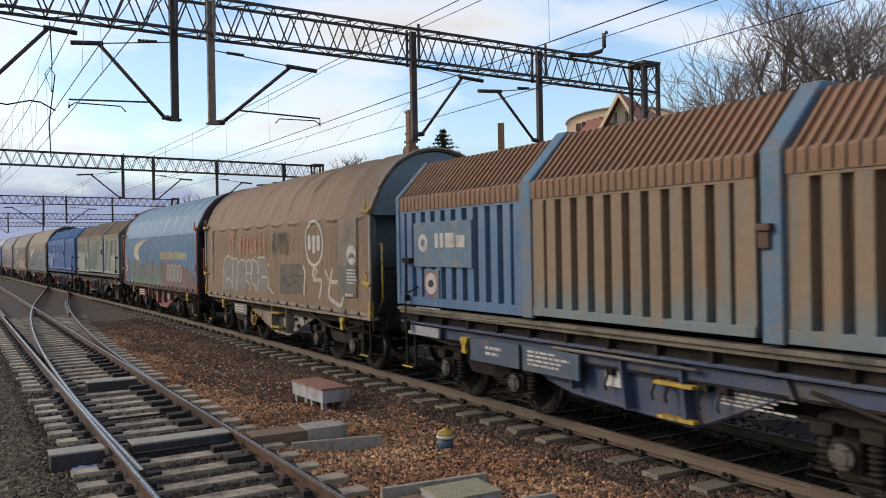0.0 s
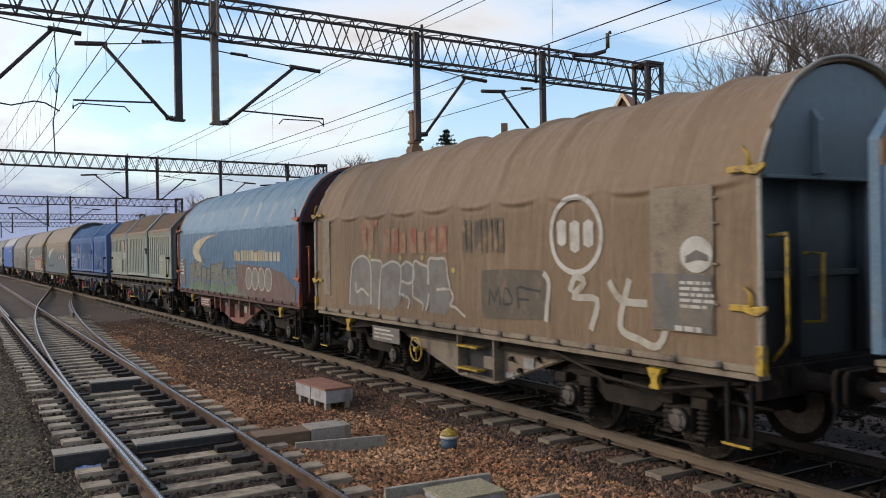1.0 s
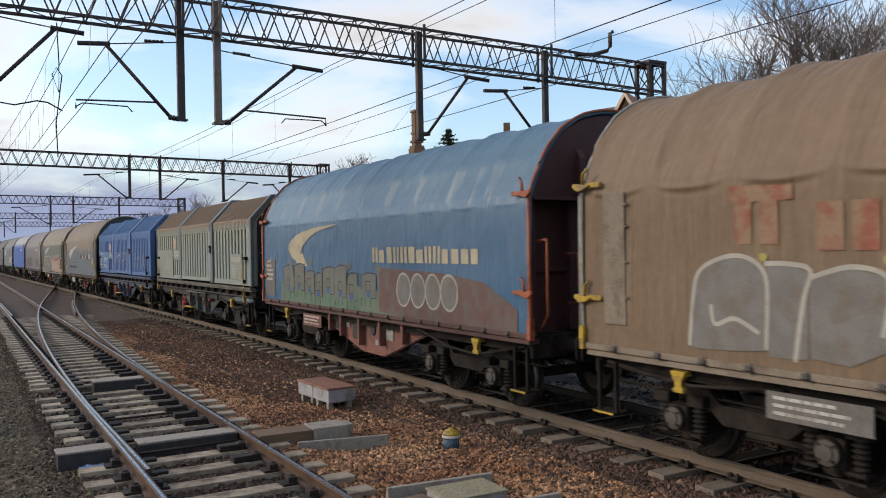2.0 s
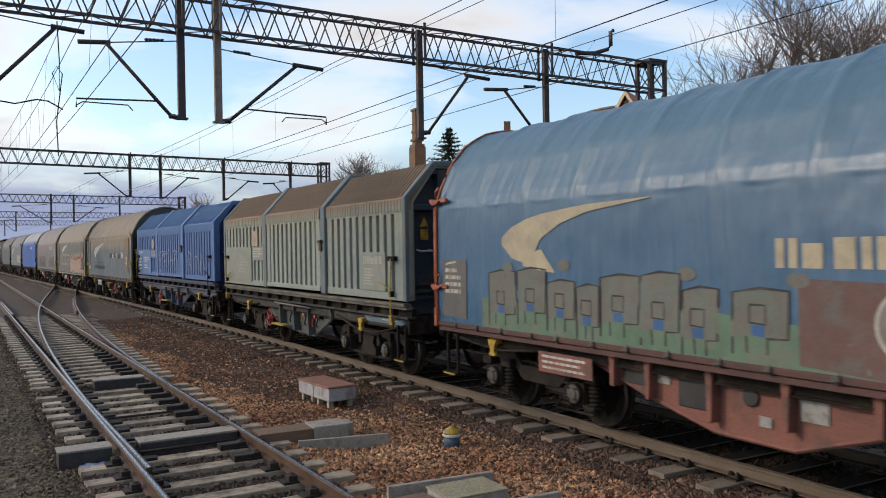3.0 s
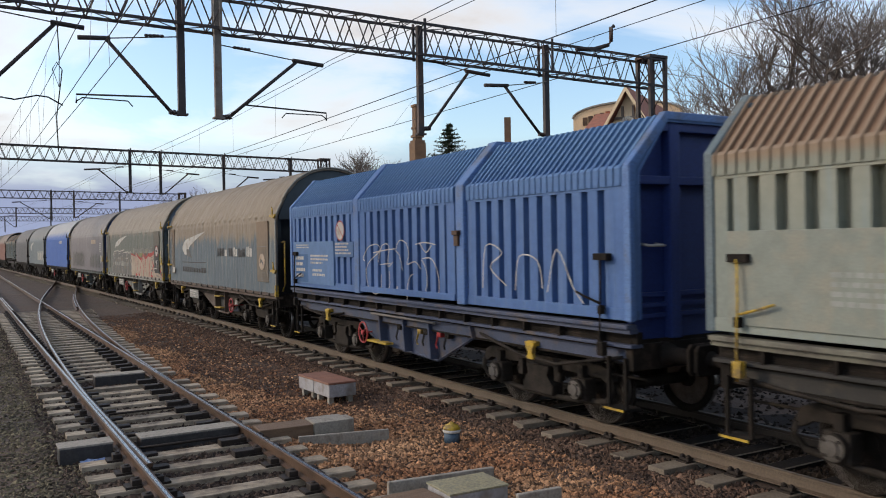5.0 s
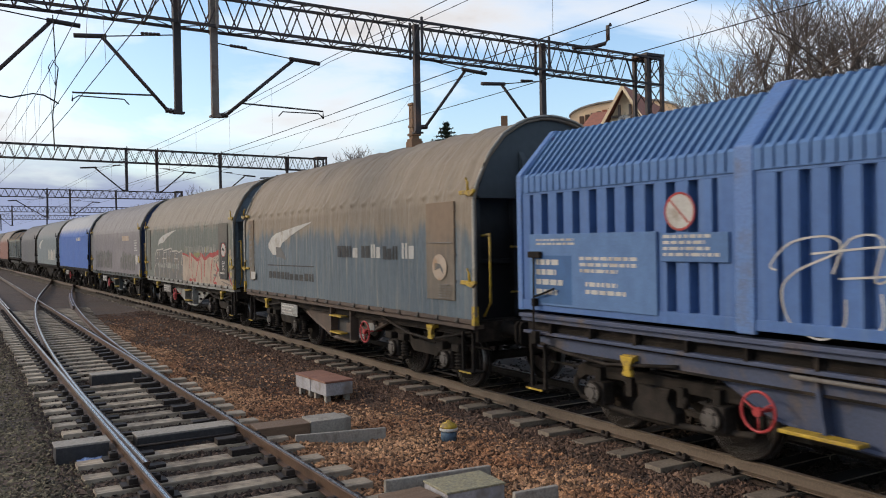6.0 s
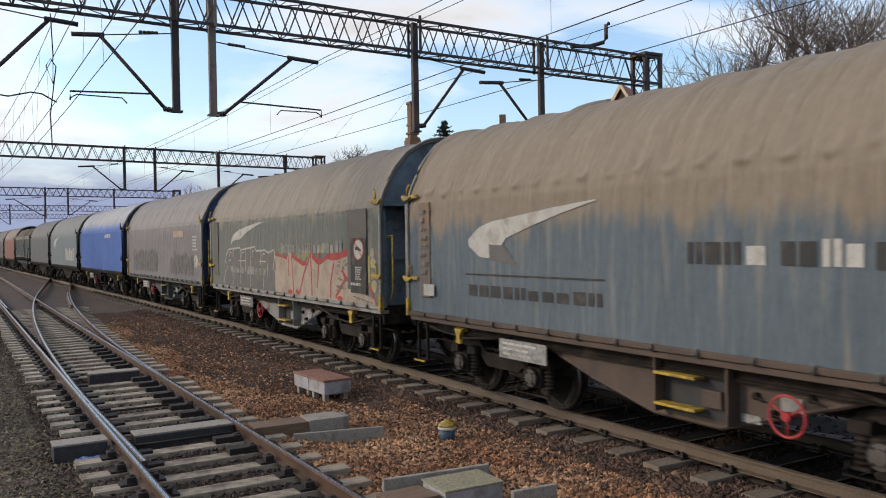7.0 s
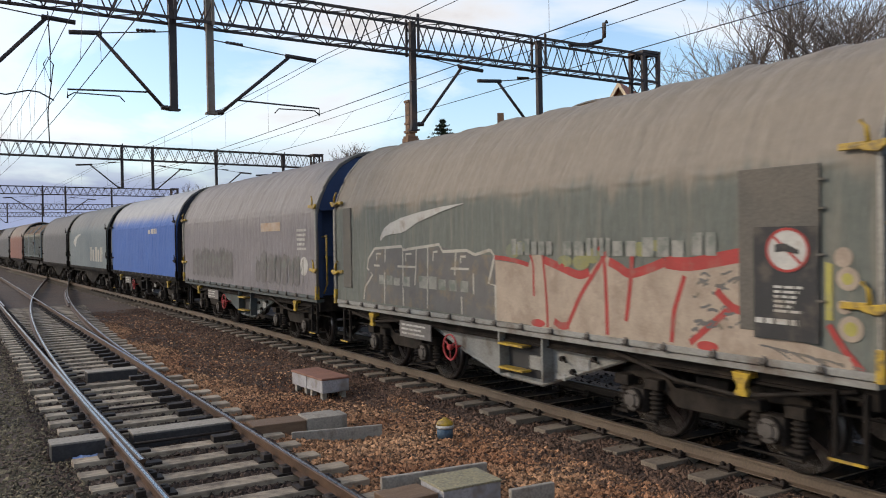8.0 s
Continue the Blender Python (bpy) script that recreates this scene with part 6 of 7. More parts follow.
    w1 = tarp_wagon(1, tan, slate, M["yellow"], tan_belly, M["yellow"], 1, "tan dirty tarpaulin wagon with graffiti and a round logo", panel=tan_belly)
    # 2: blue tarpaulin
    blue_tarp = banded("blue_tarpaulin", (0.045, 0.145, 0.275), (0.09, 0.19, 0.27), 2.5, 3.6, streak=(0.13, 0.245, 0.33), streak_amount=0.3, drape=0.4, scale=0.7, rough=0.42, bump=0.05, grain=30, speck=0.06, spec=0.55)
    maroon = surface("maroon_end", (0.07, 0.025, 0.025), (0.10, 0.035, 0.035), scale=2, rough=0.65, bump=0.1)
    rusty_red = surface("rust_red_paint", (0.30, 0.12, 0.085), (0.24, 0.10, 0.075), scale=2.5, rough=0.75, bump=0.2, dirt=(0.12, 0.075, 0.06), dirt_amount=0.4, dirt_scale=3)
    w2 = tarp_wagon(2, blue_tarp, maroon, M["orange"], rusty_red, M["red"], 2, "blue tarpaulin wagon with green graffiti along its foot", slack=0.9, wheel_y=None, pockets=True, plate_mat=rusty_red, rail_mat=surface("dark_red_rail", (0.13, 0.06, 0.05), (0.09, 0.045, 0.04), scale=3, rough=0.7))
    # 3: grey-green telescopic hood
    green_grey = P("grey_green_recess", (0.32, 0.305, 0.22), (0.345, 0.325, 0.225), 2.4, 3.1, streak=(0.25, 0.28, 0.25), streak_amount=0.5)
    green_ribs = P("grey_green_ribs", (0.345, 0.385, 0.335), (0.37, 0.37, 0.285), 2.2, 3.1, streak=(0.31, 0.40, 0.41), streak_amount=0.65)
    brown_roof = P("roof_brown", (0.33, 0.345, 0.275), (0.345, 0.24, 0.155), 3.02, 3.14, wander=0.05, streak=(0.30, 0.21, 0.15), streak_amount=0.4)
    grey_hoop = surface("grey_blue_hoop", (0.17, 0.22, 0.24), (0.13, 0.18, 0.20), scale=2, rough=0.65, bump=0.08, dirt=(0.22, 0.19, 0.14), dirt_amount=0.4, dirt_scale=1.5)
    grey_belly = surface("grey_green_frame", (0.07, 0.085, 0.085), (0.10, 0.118, 0.115), scale=2.5, rough=0.7, bump=0.15, dirt=(0.1, 0.085, 0.07), dirt_amount=0.4, dirt_scale=3)
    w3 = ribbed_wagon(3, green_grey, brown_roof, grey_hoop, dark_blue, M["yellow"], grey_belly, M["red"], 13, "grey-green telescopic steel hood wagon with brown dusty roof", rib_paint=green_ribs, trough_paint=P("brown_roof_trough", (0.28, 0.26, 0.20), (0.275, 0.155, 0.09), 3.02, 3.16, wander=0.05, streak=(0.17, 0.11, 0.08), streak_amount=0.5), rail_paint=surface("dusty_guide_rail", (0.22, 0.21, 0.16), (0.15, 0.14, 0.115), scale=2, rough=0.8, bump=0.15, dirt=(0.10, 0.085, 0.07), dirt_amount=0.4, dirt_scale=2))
    # 4: blue telescopic hood
    blue4 = P("bright_blue_paint", (0.094, 0.197, 0.455), (0.108, 0.218, 0.47), 2.4, 3.2, streak=(0.17, 0.26, 0.42), streak_amount=0.45)
    blue4_roof = P("blue_roof", (0.11, 0.235, 0.50), (0.145, 0.285, 0.51), 3.0, 3.5, streak=(0.05, 0.10, 0.2), streak_amount=0.3)
    blue4_hoop = surface("blue_hoop_clean", (0.10, 0.21, 0.48), (0.13, 0.25, 0.52), scale=2, rough=0.55, bump=0.06, dirt=(0.13, 0.15, 0.2), dirt_amount=0.35, dirt_scale=2)
    navy_end = surface("navy_end", (0.02, 0.045, 0.20), (0.03, 0.06, 0.23), scale=2, rough=0.6, bump=0.08)
    w4 = ribbed_wagon(4, blue4, blue4_roof, blue4_hoop, navy_end, M["under"], navy, M["red"], 14, "blue telescopic steel hood wagon with white graffiti", beam_paint=navy, rail_paint=navy)
    # 5: slate tarpaulin with brown grime on its top
    slate_tarp = S("slate_tarpaulin", (0.132, 0.172, 0.20), (0.31, 0.245, 0.172), 2.38, 2.72, wander=0.24, streak=(0.38, 0.34, 0.27), streak_amount=0.5)
    # end wall near-black low down, blue-grey above an uneven edge
    w5 = tarp_wagon(5, slate_tarp, banded("black_to_slate_end", (0.014, 0.014, 0.014), (0.10, 0.125, 0.14), 2.2, 3.3, wander=0.3, scale=2, rough=0.7, spec=0.2), M["yellow"], surface("brown_frame", (0.13, 0.09, 0.065), (0.09, 0.065, 0.05), scale=3, rough=0.75, bump=0.2), M["red"], 5, "slate grey tarpaulin wagon with brown grime and white swoosh", wheel_y=-1.64, plate_mat=M["notice"], panel=banded("brown_panel", (0.21, 0.175, 0.135), (0.27, 0.19, 0.125), 1.9, 2.7, scale=2, rough=0.75, bump=0.04, speck=0.08, streak=(0.33, 0.25, 0.17), streak_amount=0.4))
    # 6: olive grey tarpaulin with graffiti
    olive_tarp = S("olive_grey_tarpaulin", (0.175, 0.19, 0.162), (0.32, 0.27, 0.21), 2.78, 3.06, wander=0.18, streak=(0.29, 0.255, 0.20), streak_amount=0.5)
    w6 = tarp_wagon(6, olive_tarp, surface("slate_end", (0.19, 0.26, 0.32), (0.22, 0.29, 0.35), scale=2, rough=0.6, dirt=(0.06, 0.06, 0.06), dirt_amount=0.3), M["yellow"], surface("pale_grey_frame", (0.36, 0.36, 0.33), (0.27, 0.26, 0.23), scale=3, rough=0.7, bump=0.2, dirt=(0.15, 0.11, 0.08), dirt_amount=0.3, dirt_scale=3), M["red"], 6, "olive grey tarpaulin wagon with red and cream graffiti", panel=surface("dark_panel", (0.17, 0.15, 0.12), (0.13, 0.12, 0.10), scale=2, rough=0.75))
    # 7: grey-brown tarpaulin with deep blue ends
    w7 = tarp_wagon(7, S("grey_brown_tarpaulin", (0.26, 0.238, 0.245), (0.31, 0.287, 0.272), 2.5, 3.2, streak=(0.21, 0.19, 0.17), streak_amount=0.4), surface("deep_blue_end", (0.03, 0.06, 0.16), (0.04, 0.08, 0.2), scale=2, rough=0.6), M["yellow"], grey_belly, M["red"], 7, "grey-brown tarpaulin wagon with deep blue ends", panel=None)
    # 8: blue tarpaulin with a pale dusty top
    w8 = tarp_wagon(8, S("royal_blue_tarpaulin", (0.05, 0.15, 0.50), (0.52, 0.52, 0.50), 3.0, 3.5, wander=0.1), surface("black_end", (0.03, 0.035, 0.05), (0.04, 0.045, 0.06), scale=2, rough=0.6), M["under"], M["under"], M["red"], 8, "royal blue tarpaulin wagon with a pale dusty roof")
    black_end = w8.children[1].data.materials[0]
    w9 = tarp_wagon(9, S("pale_grey_green_tarpaulin", (0.20, 0.24, 0.25), (0.25, 0.25, 0.24), 2.9, 3.4), black_end, M["under"], M["under"], M["red"], 9, "pale grey-green tarpaulin wagon", fine=False)
    w10 = tarp_wagon(10, S("grey_tarpaulin", (0.13, 0.13, 0.135), (0.18, 0.172, 0.165), 2.7, 3.3), black_end, M["under"], M["under"], M["red"], 10, "grey tarpaulin wagon with a dusty roof", fine=False)
    w11 = ribbed_wagon(11, P("dark_green_paint", (0.13, 0.15, 0.14), (0.2, 0.18, 0.14), 2.6, 3.1), brown_roof, grey_hoop, black_end, M["under"], M["under"], M["red"], 21, "dark green telescopic steel hood wagon", fine=False)
    w12 = tarp_wagon(12, S("rust_orange_tarpaulin", (0.27, 0.11, 0.075), (0.29, 0.24, 0.19), 2.9, 3.3), black_end, M["under"], M["under"], M["red"], 12, "rust-orange tarpaulin wagon with a dusty roof", fine=False)
    w13 = tarp_wagon(13, S("dark_grey_tarpaulin", (0.10, 0.10, 0.105), (0.17, 0.16, 0.145), 2.8, 3.3), black_end, M["under"], M["under"], M["red"], 13, "dark grey tarpaulin wagon", fine=False)
    w14 = tarp_wagon(14, w10.children[0].data.materials[0], black_end, M["under"], M["under"], M["red"], 15, "grey tarpaulin wagon far down the train", fine=False)
    w15 = tarp_wagon(15, w13.children[0].data.materials[0], black_end, M["under"], M["under"], M["red"], 16, "dark grey tarpaulin wagon at the far end", fine=False)
    for k, w in enumerate((w0, w1, w2, w3, w4, w5, w6, w7, w8, w9, w10, w11, w12, w13, w14, w15)):
        TRAIN.append((k, w))
        w.matrix_basis = on_line(wagon_y(k, 0.0))
    markings([w for k, w in TRAIN])


build_train()
# ---------------------------------------------------------------- overhead line


def lattice(bm, x0, x1, y, z, drop, depth, width, pitch, chord=0.03, web=0.017):
    """A beam of two lattice faces: four chords with zigzag webs; drop is its fall per metre of x."""
    f = lambda x: z - drop * x
    n = max(2, int(round((x1 - x0) / pitch)))
    for yy in (y - width / 2, y + width / 2):
        for dz in (0, depth):
            a, b = f(x0) + dz, f(x1) + dz
            vs = [bm.verts.new((x, yy + sy * chord, zz + sz * chord)) for x, zz in ((x0, a), (x1, b)) for sy, sz in ((-1, -1), (1, -1), (1, 1), (-1, 1))]
            for k in range(4):
                bm.faces.new((vs[k], vs[(k + 1) % 4], vs[4 + (k + 1) % 4], vs[4 + k]))
            bm.faces.new(vs[:4]); bm.faces.new(vs[4:])
        for i in range(n):
            xa, xm, xb = (x0 + (x1 - x0) * (i + q) / n for q in (0, 0.5, 1))
            tube(bm, [(xa, yy, f(xa)), (xm, yy, f(xm) + depth)], web, 4)
            tube(bm, [(xm, yy, f(xm) + depth), (xb, yy, f(xb))], web, 4)
    for i in range(n + 1):
        x = x0 + (x1 - x0) * i / n
        for dz in (0, depth):
            tube(bm, [(x, y - width / 2, f(x) + dz), (x, y + width / 2, f(x) + dz)], web * 0.8, 4)
            if i < n:
                xb = x0 + (x1 - x0) * (i + 1) / n
                s = 1 if i % 2 else -1
                tube(bm, [(x, y - s * width / 2, f(x) + dz), (xb, y + s * width / 2, f(xb) + dz)], web * 0.7, 4)


def insulator(bm, a, b, r=0.06, n=5):
    a, b = Vector(a), Vector(b)
    for i in range(n):
        p = a.lerp(b, (i + 0.5) / n)
        d = (b - a).normalized()
        tube(bm, [p - d * 0.03, p, p + d * 0.03], r, 8)
    tube(bm, [a, b], r * 0.5, 6)


def cantilever(parent, y, xp, zp, xe, ze, steady=True, reach=0.5, label=""):
    """Swivelling arm from a hanging post at (xp, zp) up to the carrying wire at (xe, ze)."""
    s = 1 if xe > xp else -1
    arm = bmesh.new()
    foot = (xp + s * 0.22, y, zp + 0.03)
    tube(arm, [(xp + s * 0.05, y, zp + 0.02), foot], 0.035, 6)
    tube(arm, [foot, (xe - s * reach * 0.1, y, ze)], 0.04, 7)
    tube(arm, [(xe - s * reach * 0.25, y, ze + 0.03), (xe + s * reach, y, ze - 0.02)], 0.05, 7)
    a = part("cantilever", arm, M["steel_dark"], parent, label)
    tie = bmesh.new()
    zt = ze + 0.10
    tube(tie, [(xp, y, zt + 0.12), (xe, y, ze + 0.02)], 0.014, 5)
    part("tie_rod", tie, M["wire"], a)
    ins = bmesh.new()
    insulator(ins, (xp + s * 0.35, y, zt + 0.09), (xp + s * 0.75, y, zt + 0.07), 0.036)
    part("insulator", ins, M["insulator"], a)
    ins = bmesh.new()
    insulator(ins, (xp + s * 0.05, y, zp + 0.02), (xp + s * 0.28, y, zp + 0.05), 0.06, 3)
    part("insulator", ins, M["insulator"], a)
    if steady:
        st = bmesh.new()
        k = 0.22
        xs, zs = foot[0] + (xe - foot[0]) * k, foot[2] + (ze - foot[2]) * k
        xq = xe + s * reach * 1.1
        tube(st, [(xs, y, zs), (xq, y, zs - 0.06), (xq, y, zs - 0.24)], 0.02, 6)
        tube(st, [(xq, y, zs - 0.2), (xq - s * 0.12, y, zs - 0.12), (xq - s * 1.0, y, zs - 0.13), (xq - s * 1.1, y, zs - 0.24)], 0.014, 6)
        part("steady_arm", st, M["steel_dark"], a)


def gantry(y, x0, x1, z, drop, posts, arms, legs, light=(), depth=0.78):
    g = thing("catenary_gantry", "dark steel lattice gantry carrying overhead wires across the tracks", "gantry", "gantries over the line")
    bm = bmesh.new()
    lattice(bm, x0, x1, y, z, drop, depth, 0.55, 0.62)
    part("lattice_beam", bm, M["steel_dark"], g)
    for x, zb in posts:
        bm = bmesh.new()
        top = z - drop * x + depth + 0.12
        for yy in (y - 0.31, y + 0.31):
            box(bm, x - 0.03, x + 0.03, yy - 0.02, yy + 0.02, z - drop * x - 0.05, top)
        box(bm, x - 0.078, x + 0.078, y - 0.06, y + 0.06, zb, z - drop * x + depth, 0.01)
        box(bm, x - 0.12, x + 0.12, y - 0.09, y + 0.09, zb - 0.02, zb + 0.02)
        part("hanging_post", bm, M["steel_light"] if x in light else M["steel_dark"], g, "pale weathered steel post" if x in light else "")
    for a in arms:
        cantilever(g, y, *a)
    for x in legs:
        bm = bmesh.new()
        h = z - drop * x + depth + 0.05
        for dx in (-0.3, 0.3):
            for dy in (-0.26, 0.26):
                box(bm, x + dx - 0.05, x + dx + 0.05, y + dy - 0.05, y + dy + 0.05, -0.3, h)
        k = 12
        for i in range(k):
            za, zb = -0.2 + h * i / k, -0.2 + h * (i + 1) / k
            s = 1 if i % 2 else -1
            for dy in (-0.26, 0.26):
                tube(bm, [(x - 0.3 * s, y + dy, za), (x + 0.3 * s, y + dy, min(zb, h))], 0.02, 4)
            for dx in (-0.3, 0.3):
                tube(bm, [(x + dx, y - 0.26 * s, za), (x + dx, y + 0.26 * s, min(zb, h))], 0.02, 4)
        box(bm, x - 0.36, x + 0.36, y - 0.32, y + 0.32, h, h + 0.08)
        part("lattice_leg", bm, M["steel_dark"], g)
    return g


def overhead():
    g = gantry(18.3, -7.0, 18.45, 7.22, 0.016, ((4.18, 5.23), (4.98, 5.20), (10.1, 5.1), (14.1, 5.15)),
               ((4.18, 5.23, 2.62, 6.70, True, 0.5), (4.98, 5.20, 6.88, 6.62, True, 0.6), (10.1, 5.22, 11.62, 6.80, False, 0.6), (14.1, 5.25, 12.66, 6.52, False, 0.6)),
               (18.1, -6.8), light=(4.98,))
    bm = bmesh.new()
    box(bm, -0.12, 0.04, 18.24, 18.36, 5.2, 8.0)
    part("hanging_post", bm, M["steel_dark"], g)
    cantilever(g, 18.3, -0.04, 5.2, 1.75, 6.91, False, 0.5)
    bm = bmesh.new()
    tube(bm, [(0.2, 18.3, 5.36), (0.72, 18.3, 5.36), (0.95, 18.3, 5.33), (1.35, 18.3, 5.44), (1.55, 18.3, 5.42), (1.82, 18.3, 5.27)], 0.016, 6)
    part("steady_arm", bm, M["steel_dark"], g)
    bm = bmesh.new()
    tube(bm, [(15.2, 18.3, 7.78), (15.9, 18.3, 7.86), (16.4, 18.3, 8.02), (16.52, 18.3, 8.15), (16.52, 18.3, 8.55), (16.62, 18.3, 8.6)], 0.06, 7)
    part("feeder_bracket", bm, M["steel_dark"], g)
    gantry(50.6, -6.0, 20.9, 7.33, 0.014, ((8.53, 5.55), (10.24, 5.48), (14.0, 5.4), (18.3, 5.5)),
           ((8.53, 5.55, 6.75, 6.85, False, 0.7), (10.24, 5.48, 11.9, 6.72, False, 0.6), (14.0, 5.45, 15.6, 6.6, False, 0.6), (18.3, 5.5, 17.1, 6.5, False, 0.6)), (20.6, -5.8))
    gantry(83.0, -6.0, 19.0, 7.0, 0.010, ((7.1, 5.0), (9.0, 5.2), (13.0, 5.2)), ((9.0, 5.2, 11.0, 6.5, False, 0.6), (7.1, 5.1, 4.5, 6.6, False, 0.6)), (18.8, -5.8), depth=0.7)
    gantry(118.0, -6.0, 22.0, 7.0, 0.008, ((6.0, 5.2), (10.0, 5.2)), ((6.0, 5.2, 4.2, 6.5, False, 0.6),), (21.8, -5.8), depth=0.7)
    gantry(150.0, -8.0, 24.0, 7.0, 0.006, ((6.0, 5.2),), (), (23.8, -7.8), depth=0.7)

    bend = lambda y: main_line(y)[0] - TRACK_X

    def wire(name, x0, zhigh, r, label, sag=0.0, ys=(-16, 18.3, 50.6, 83, 118, 150), contact=None):
        """A carrying wire at x0, zhigh and, with contact=(x, z), the contact wire hung under it by droppers."""
        t = thing(name, label, "overhead wire", "overhead wires")
        for ya, yb in zip(ys, ys[1:]):
            at = lambda f: (x0 + bend(ya + (yb - ya) * f), ya + (yb - ya) * f, zhigh - sag * 4 * f * (1 - f))
            bm = bmesh.new()
            tube(bm, [at(k / 12) for k in range(13)], r, 4)
            part("wire_span", bm, M["wire"], t)
            if contact is not None:
                low = lambda f: (contact[0] + bend(ya + (yb - ya) * f), ya + (yb - ya) * f, contact[1])
                bm = bmesh.new()
                tube(bm, [low(k / 6) for k in range(7)], r, 4)
                part("contact_span", bm, M["wire"], t)
                for k in range(1, 8):
                    d = bmesh.new()
                    tube(d, [at(k / 8), low(k / 8)], 0.004, 3)
                    part("dropper", d, M["wire"], t)
    wire("overhead_wire", 7.70, 6.76, 0.009, "catenary of the goods line with droppers", 0.10, contact=(7.70, 5.40))
    wire("overhead_wire", 2.04, 6.75, 0.009, "catenary of the side line with droppers", 0.10, contact=(2.09, 5.25))
    wire("overhead_wire", 1.90, 7.20, 0.008, "catenary of the crossover", 0.10, ys=(-16, 18.3, 50.6), contact=(1.78, 5.25))
    wire("overhead_wire", 12.21, 6.90, 0.009, "catenary of the line behind the train", 0.08, contact=(11.4, 5.92))
    wire("feeder_wire", 7.72, 6.66, 0.007, "second carrying wire of the goods line", 0.22)
    # a spare loop of wire hanging before the far cantilever
    bm = bmesh.new()
    loop = [(1.72, 18.1, 7.0), (1.75, 18.1, 6.2), (1.74, 18.1, 5.6), (1.62, 18.1, 5.95), (1.70, 18.1, 6.1), (1.80, 18.1, 5.95), (1.68, 18.1, 5.0), (1.70, 18.1, 4.3)]
    tube(bm, loop, 0.012, 5)
    solid("wire_loop", bm, M["wire"], "hanging jumper loop of wire on the gantry arm", "overhead wire")


overhead()

# ---------------------------------------------------------------- trackside things


def trackside():
    # pair of small equipment boxes on feet
    t = thing("equipment_box", "pale grey trackside box pair with rusty red lids on short feet", "trackside box", at=pose(5.33, 13.15, -0.24, 0, 0, 3) @ Matrix.Scale(1.16, 4))
    for y in (-0.27, 0.27):
        bm = bmesh.new()
        box(bm, -0.21, 0.21, y - 0.262, y + 0.262, 0.075, 0.255, 0.012)
        b = part("case", bm, M["box_grey"], t)
        bm = bmesh.new()
        box(bm, -0.225, 0.225, y - 0.268, y + 0.268, 0.255, 0.285, 0.01)
        part("lid", bm, M["box_lid"], b, "rusty red lid")
        for dx in (-0.15, 0.15):
            for dy in (-0.17, 0.17):
                bm = bmesh.new()
                box(bm, dx - 0.035, dx + 0.035, y + dy - 0.035, y + dy + 0.035, -0.05, 0.08)
                part("foot", bm, M["slab"], t)
    # marker
    t = thing("track_magnet_post", "small round post, yellow cap over chipped blue body", "track marker", at=pose(5.47, 9.22, -0.26))
    bm = bmesh.new(); lathe(bm, [(0.10, 0), (0.105, 0.08), (0.10, 0.145)], "z", (0, 0, 0), 14); part("body", bm, M["blue_box"], t, "chipped blue body")
    bm = bmesh.new(); lathe(bm, [(0.115, 0.14), (0.122, 0.15), (0.118, 0.18)], "z", (0, 0, 0), 14); part("collar", bm, M["white"], t)
    bm = bmesh.new(); lathe(bm, [(0.115, 0.18), (0.11, 0.205), (0.085, 0.235), (0.04, 0.25), (0.03, 0.27)], "z", (0, 0, 0), 14); part("cap", bm, M["yellow"], t, "yellow cap")
    # point rodding troughs
    def trough(name, x0, x1, y0, y1, z0, z1, mat, label, turn=0.0):
        bm = bmesh.new()
        cx, cy = (x0 + x1) / 2, (y0 + y1) / 2
        box(bm, x0 - cx, x1 - cx, y0 - cy, y1 - cy, z0, z1, 0.012)
        o = solid(name, bm, mat, label, "trackside cover", "covers beside the turnout")
        o.matrix_basis = pose(cx, cy, 0, 0, 0, turn)
    wet = surface("weathered_brown_timber", (0.20, 0.125, 0.075), (0.27, 0.175, 0.11), scale=4, rough=0.7, bump=0.3, stretch=(1, 6, 6))
    trough("cover_box", 3.30, 4.02, 10.40, 10.80, -0.3, -0.045, wet, "weathered brown timber cover beside the rail", -3)
    trough("cover_box", 4.03, 4.52, 10.36, 10.78, -0.3, -0.03, M["slab"], "grey concrete cover block on the ballast", -3)
    trough("cover_box", 4.53, 4.66, 10.50, 10.80, -0.3, -0.06, M["slab"], "narrow concrete end block", -3)
    trough("edge_board", 3.70, 4.90, 10.00, 10.05, -0.3, -0.125, M["slab"], "thin concrete edge board standing in ballast", -13)
    trough("edge_board", 3.66, 4.86, 7.37, 7.43, -0.3, -0.05, M["slab"], "thin concrete edge board standing in ballast", -6)
    trough("cover_box", 3.42, 3.90, 6.72, 7.12, -0.3, -0.06, wet, "weathered brown timber cover beside the rail", 2)
    trough("edge_board", 4.55, 5.05, 6.42, 6.48, -0.3, -0.07, M["slab"], "thin concrete edge board standing in ballast", -4)
    # steel lid box with a speckled plate
    t = thing("point_motor_box", "grey steel box with speckled chequer lid", "trackside box", at=pose(4.24, 6.90, -0.28, 0, 0, -2))
    bm = bmesh.new(); box(bm, -0.30, 0.34, -0.24, 0.24, 0, 0.24, 0.01); part("case", bm, M["box_grey"], t)
    lid = surface("speckled_lid", (0.42, 0.37, 0.22), (0.30, 0.28, 0.2), scale=25, rough=0.8, bump=0.3, speck=0.4)
    bm = bmesh.new(); box(bm, -0.31, 0.35, -0.25, 0.25, 0.24, 0.262, 0.006); part("lid", bm, lid, t, "speckled yellowish lid")
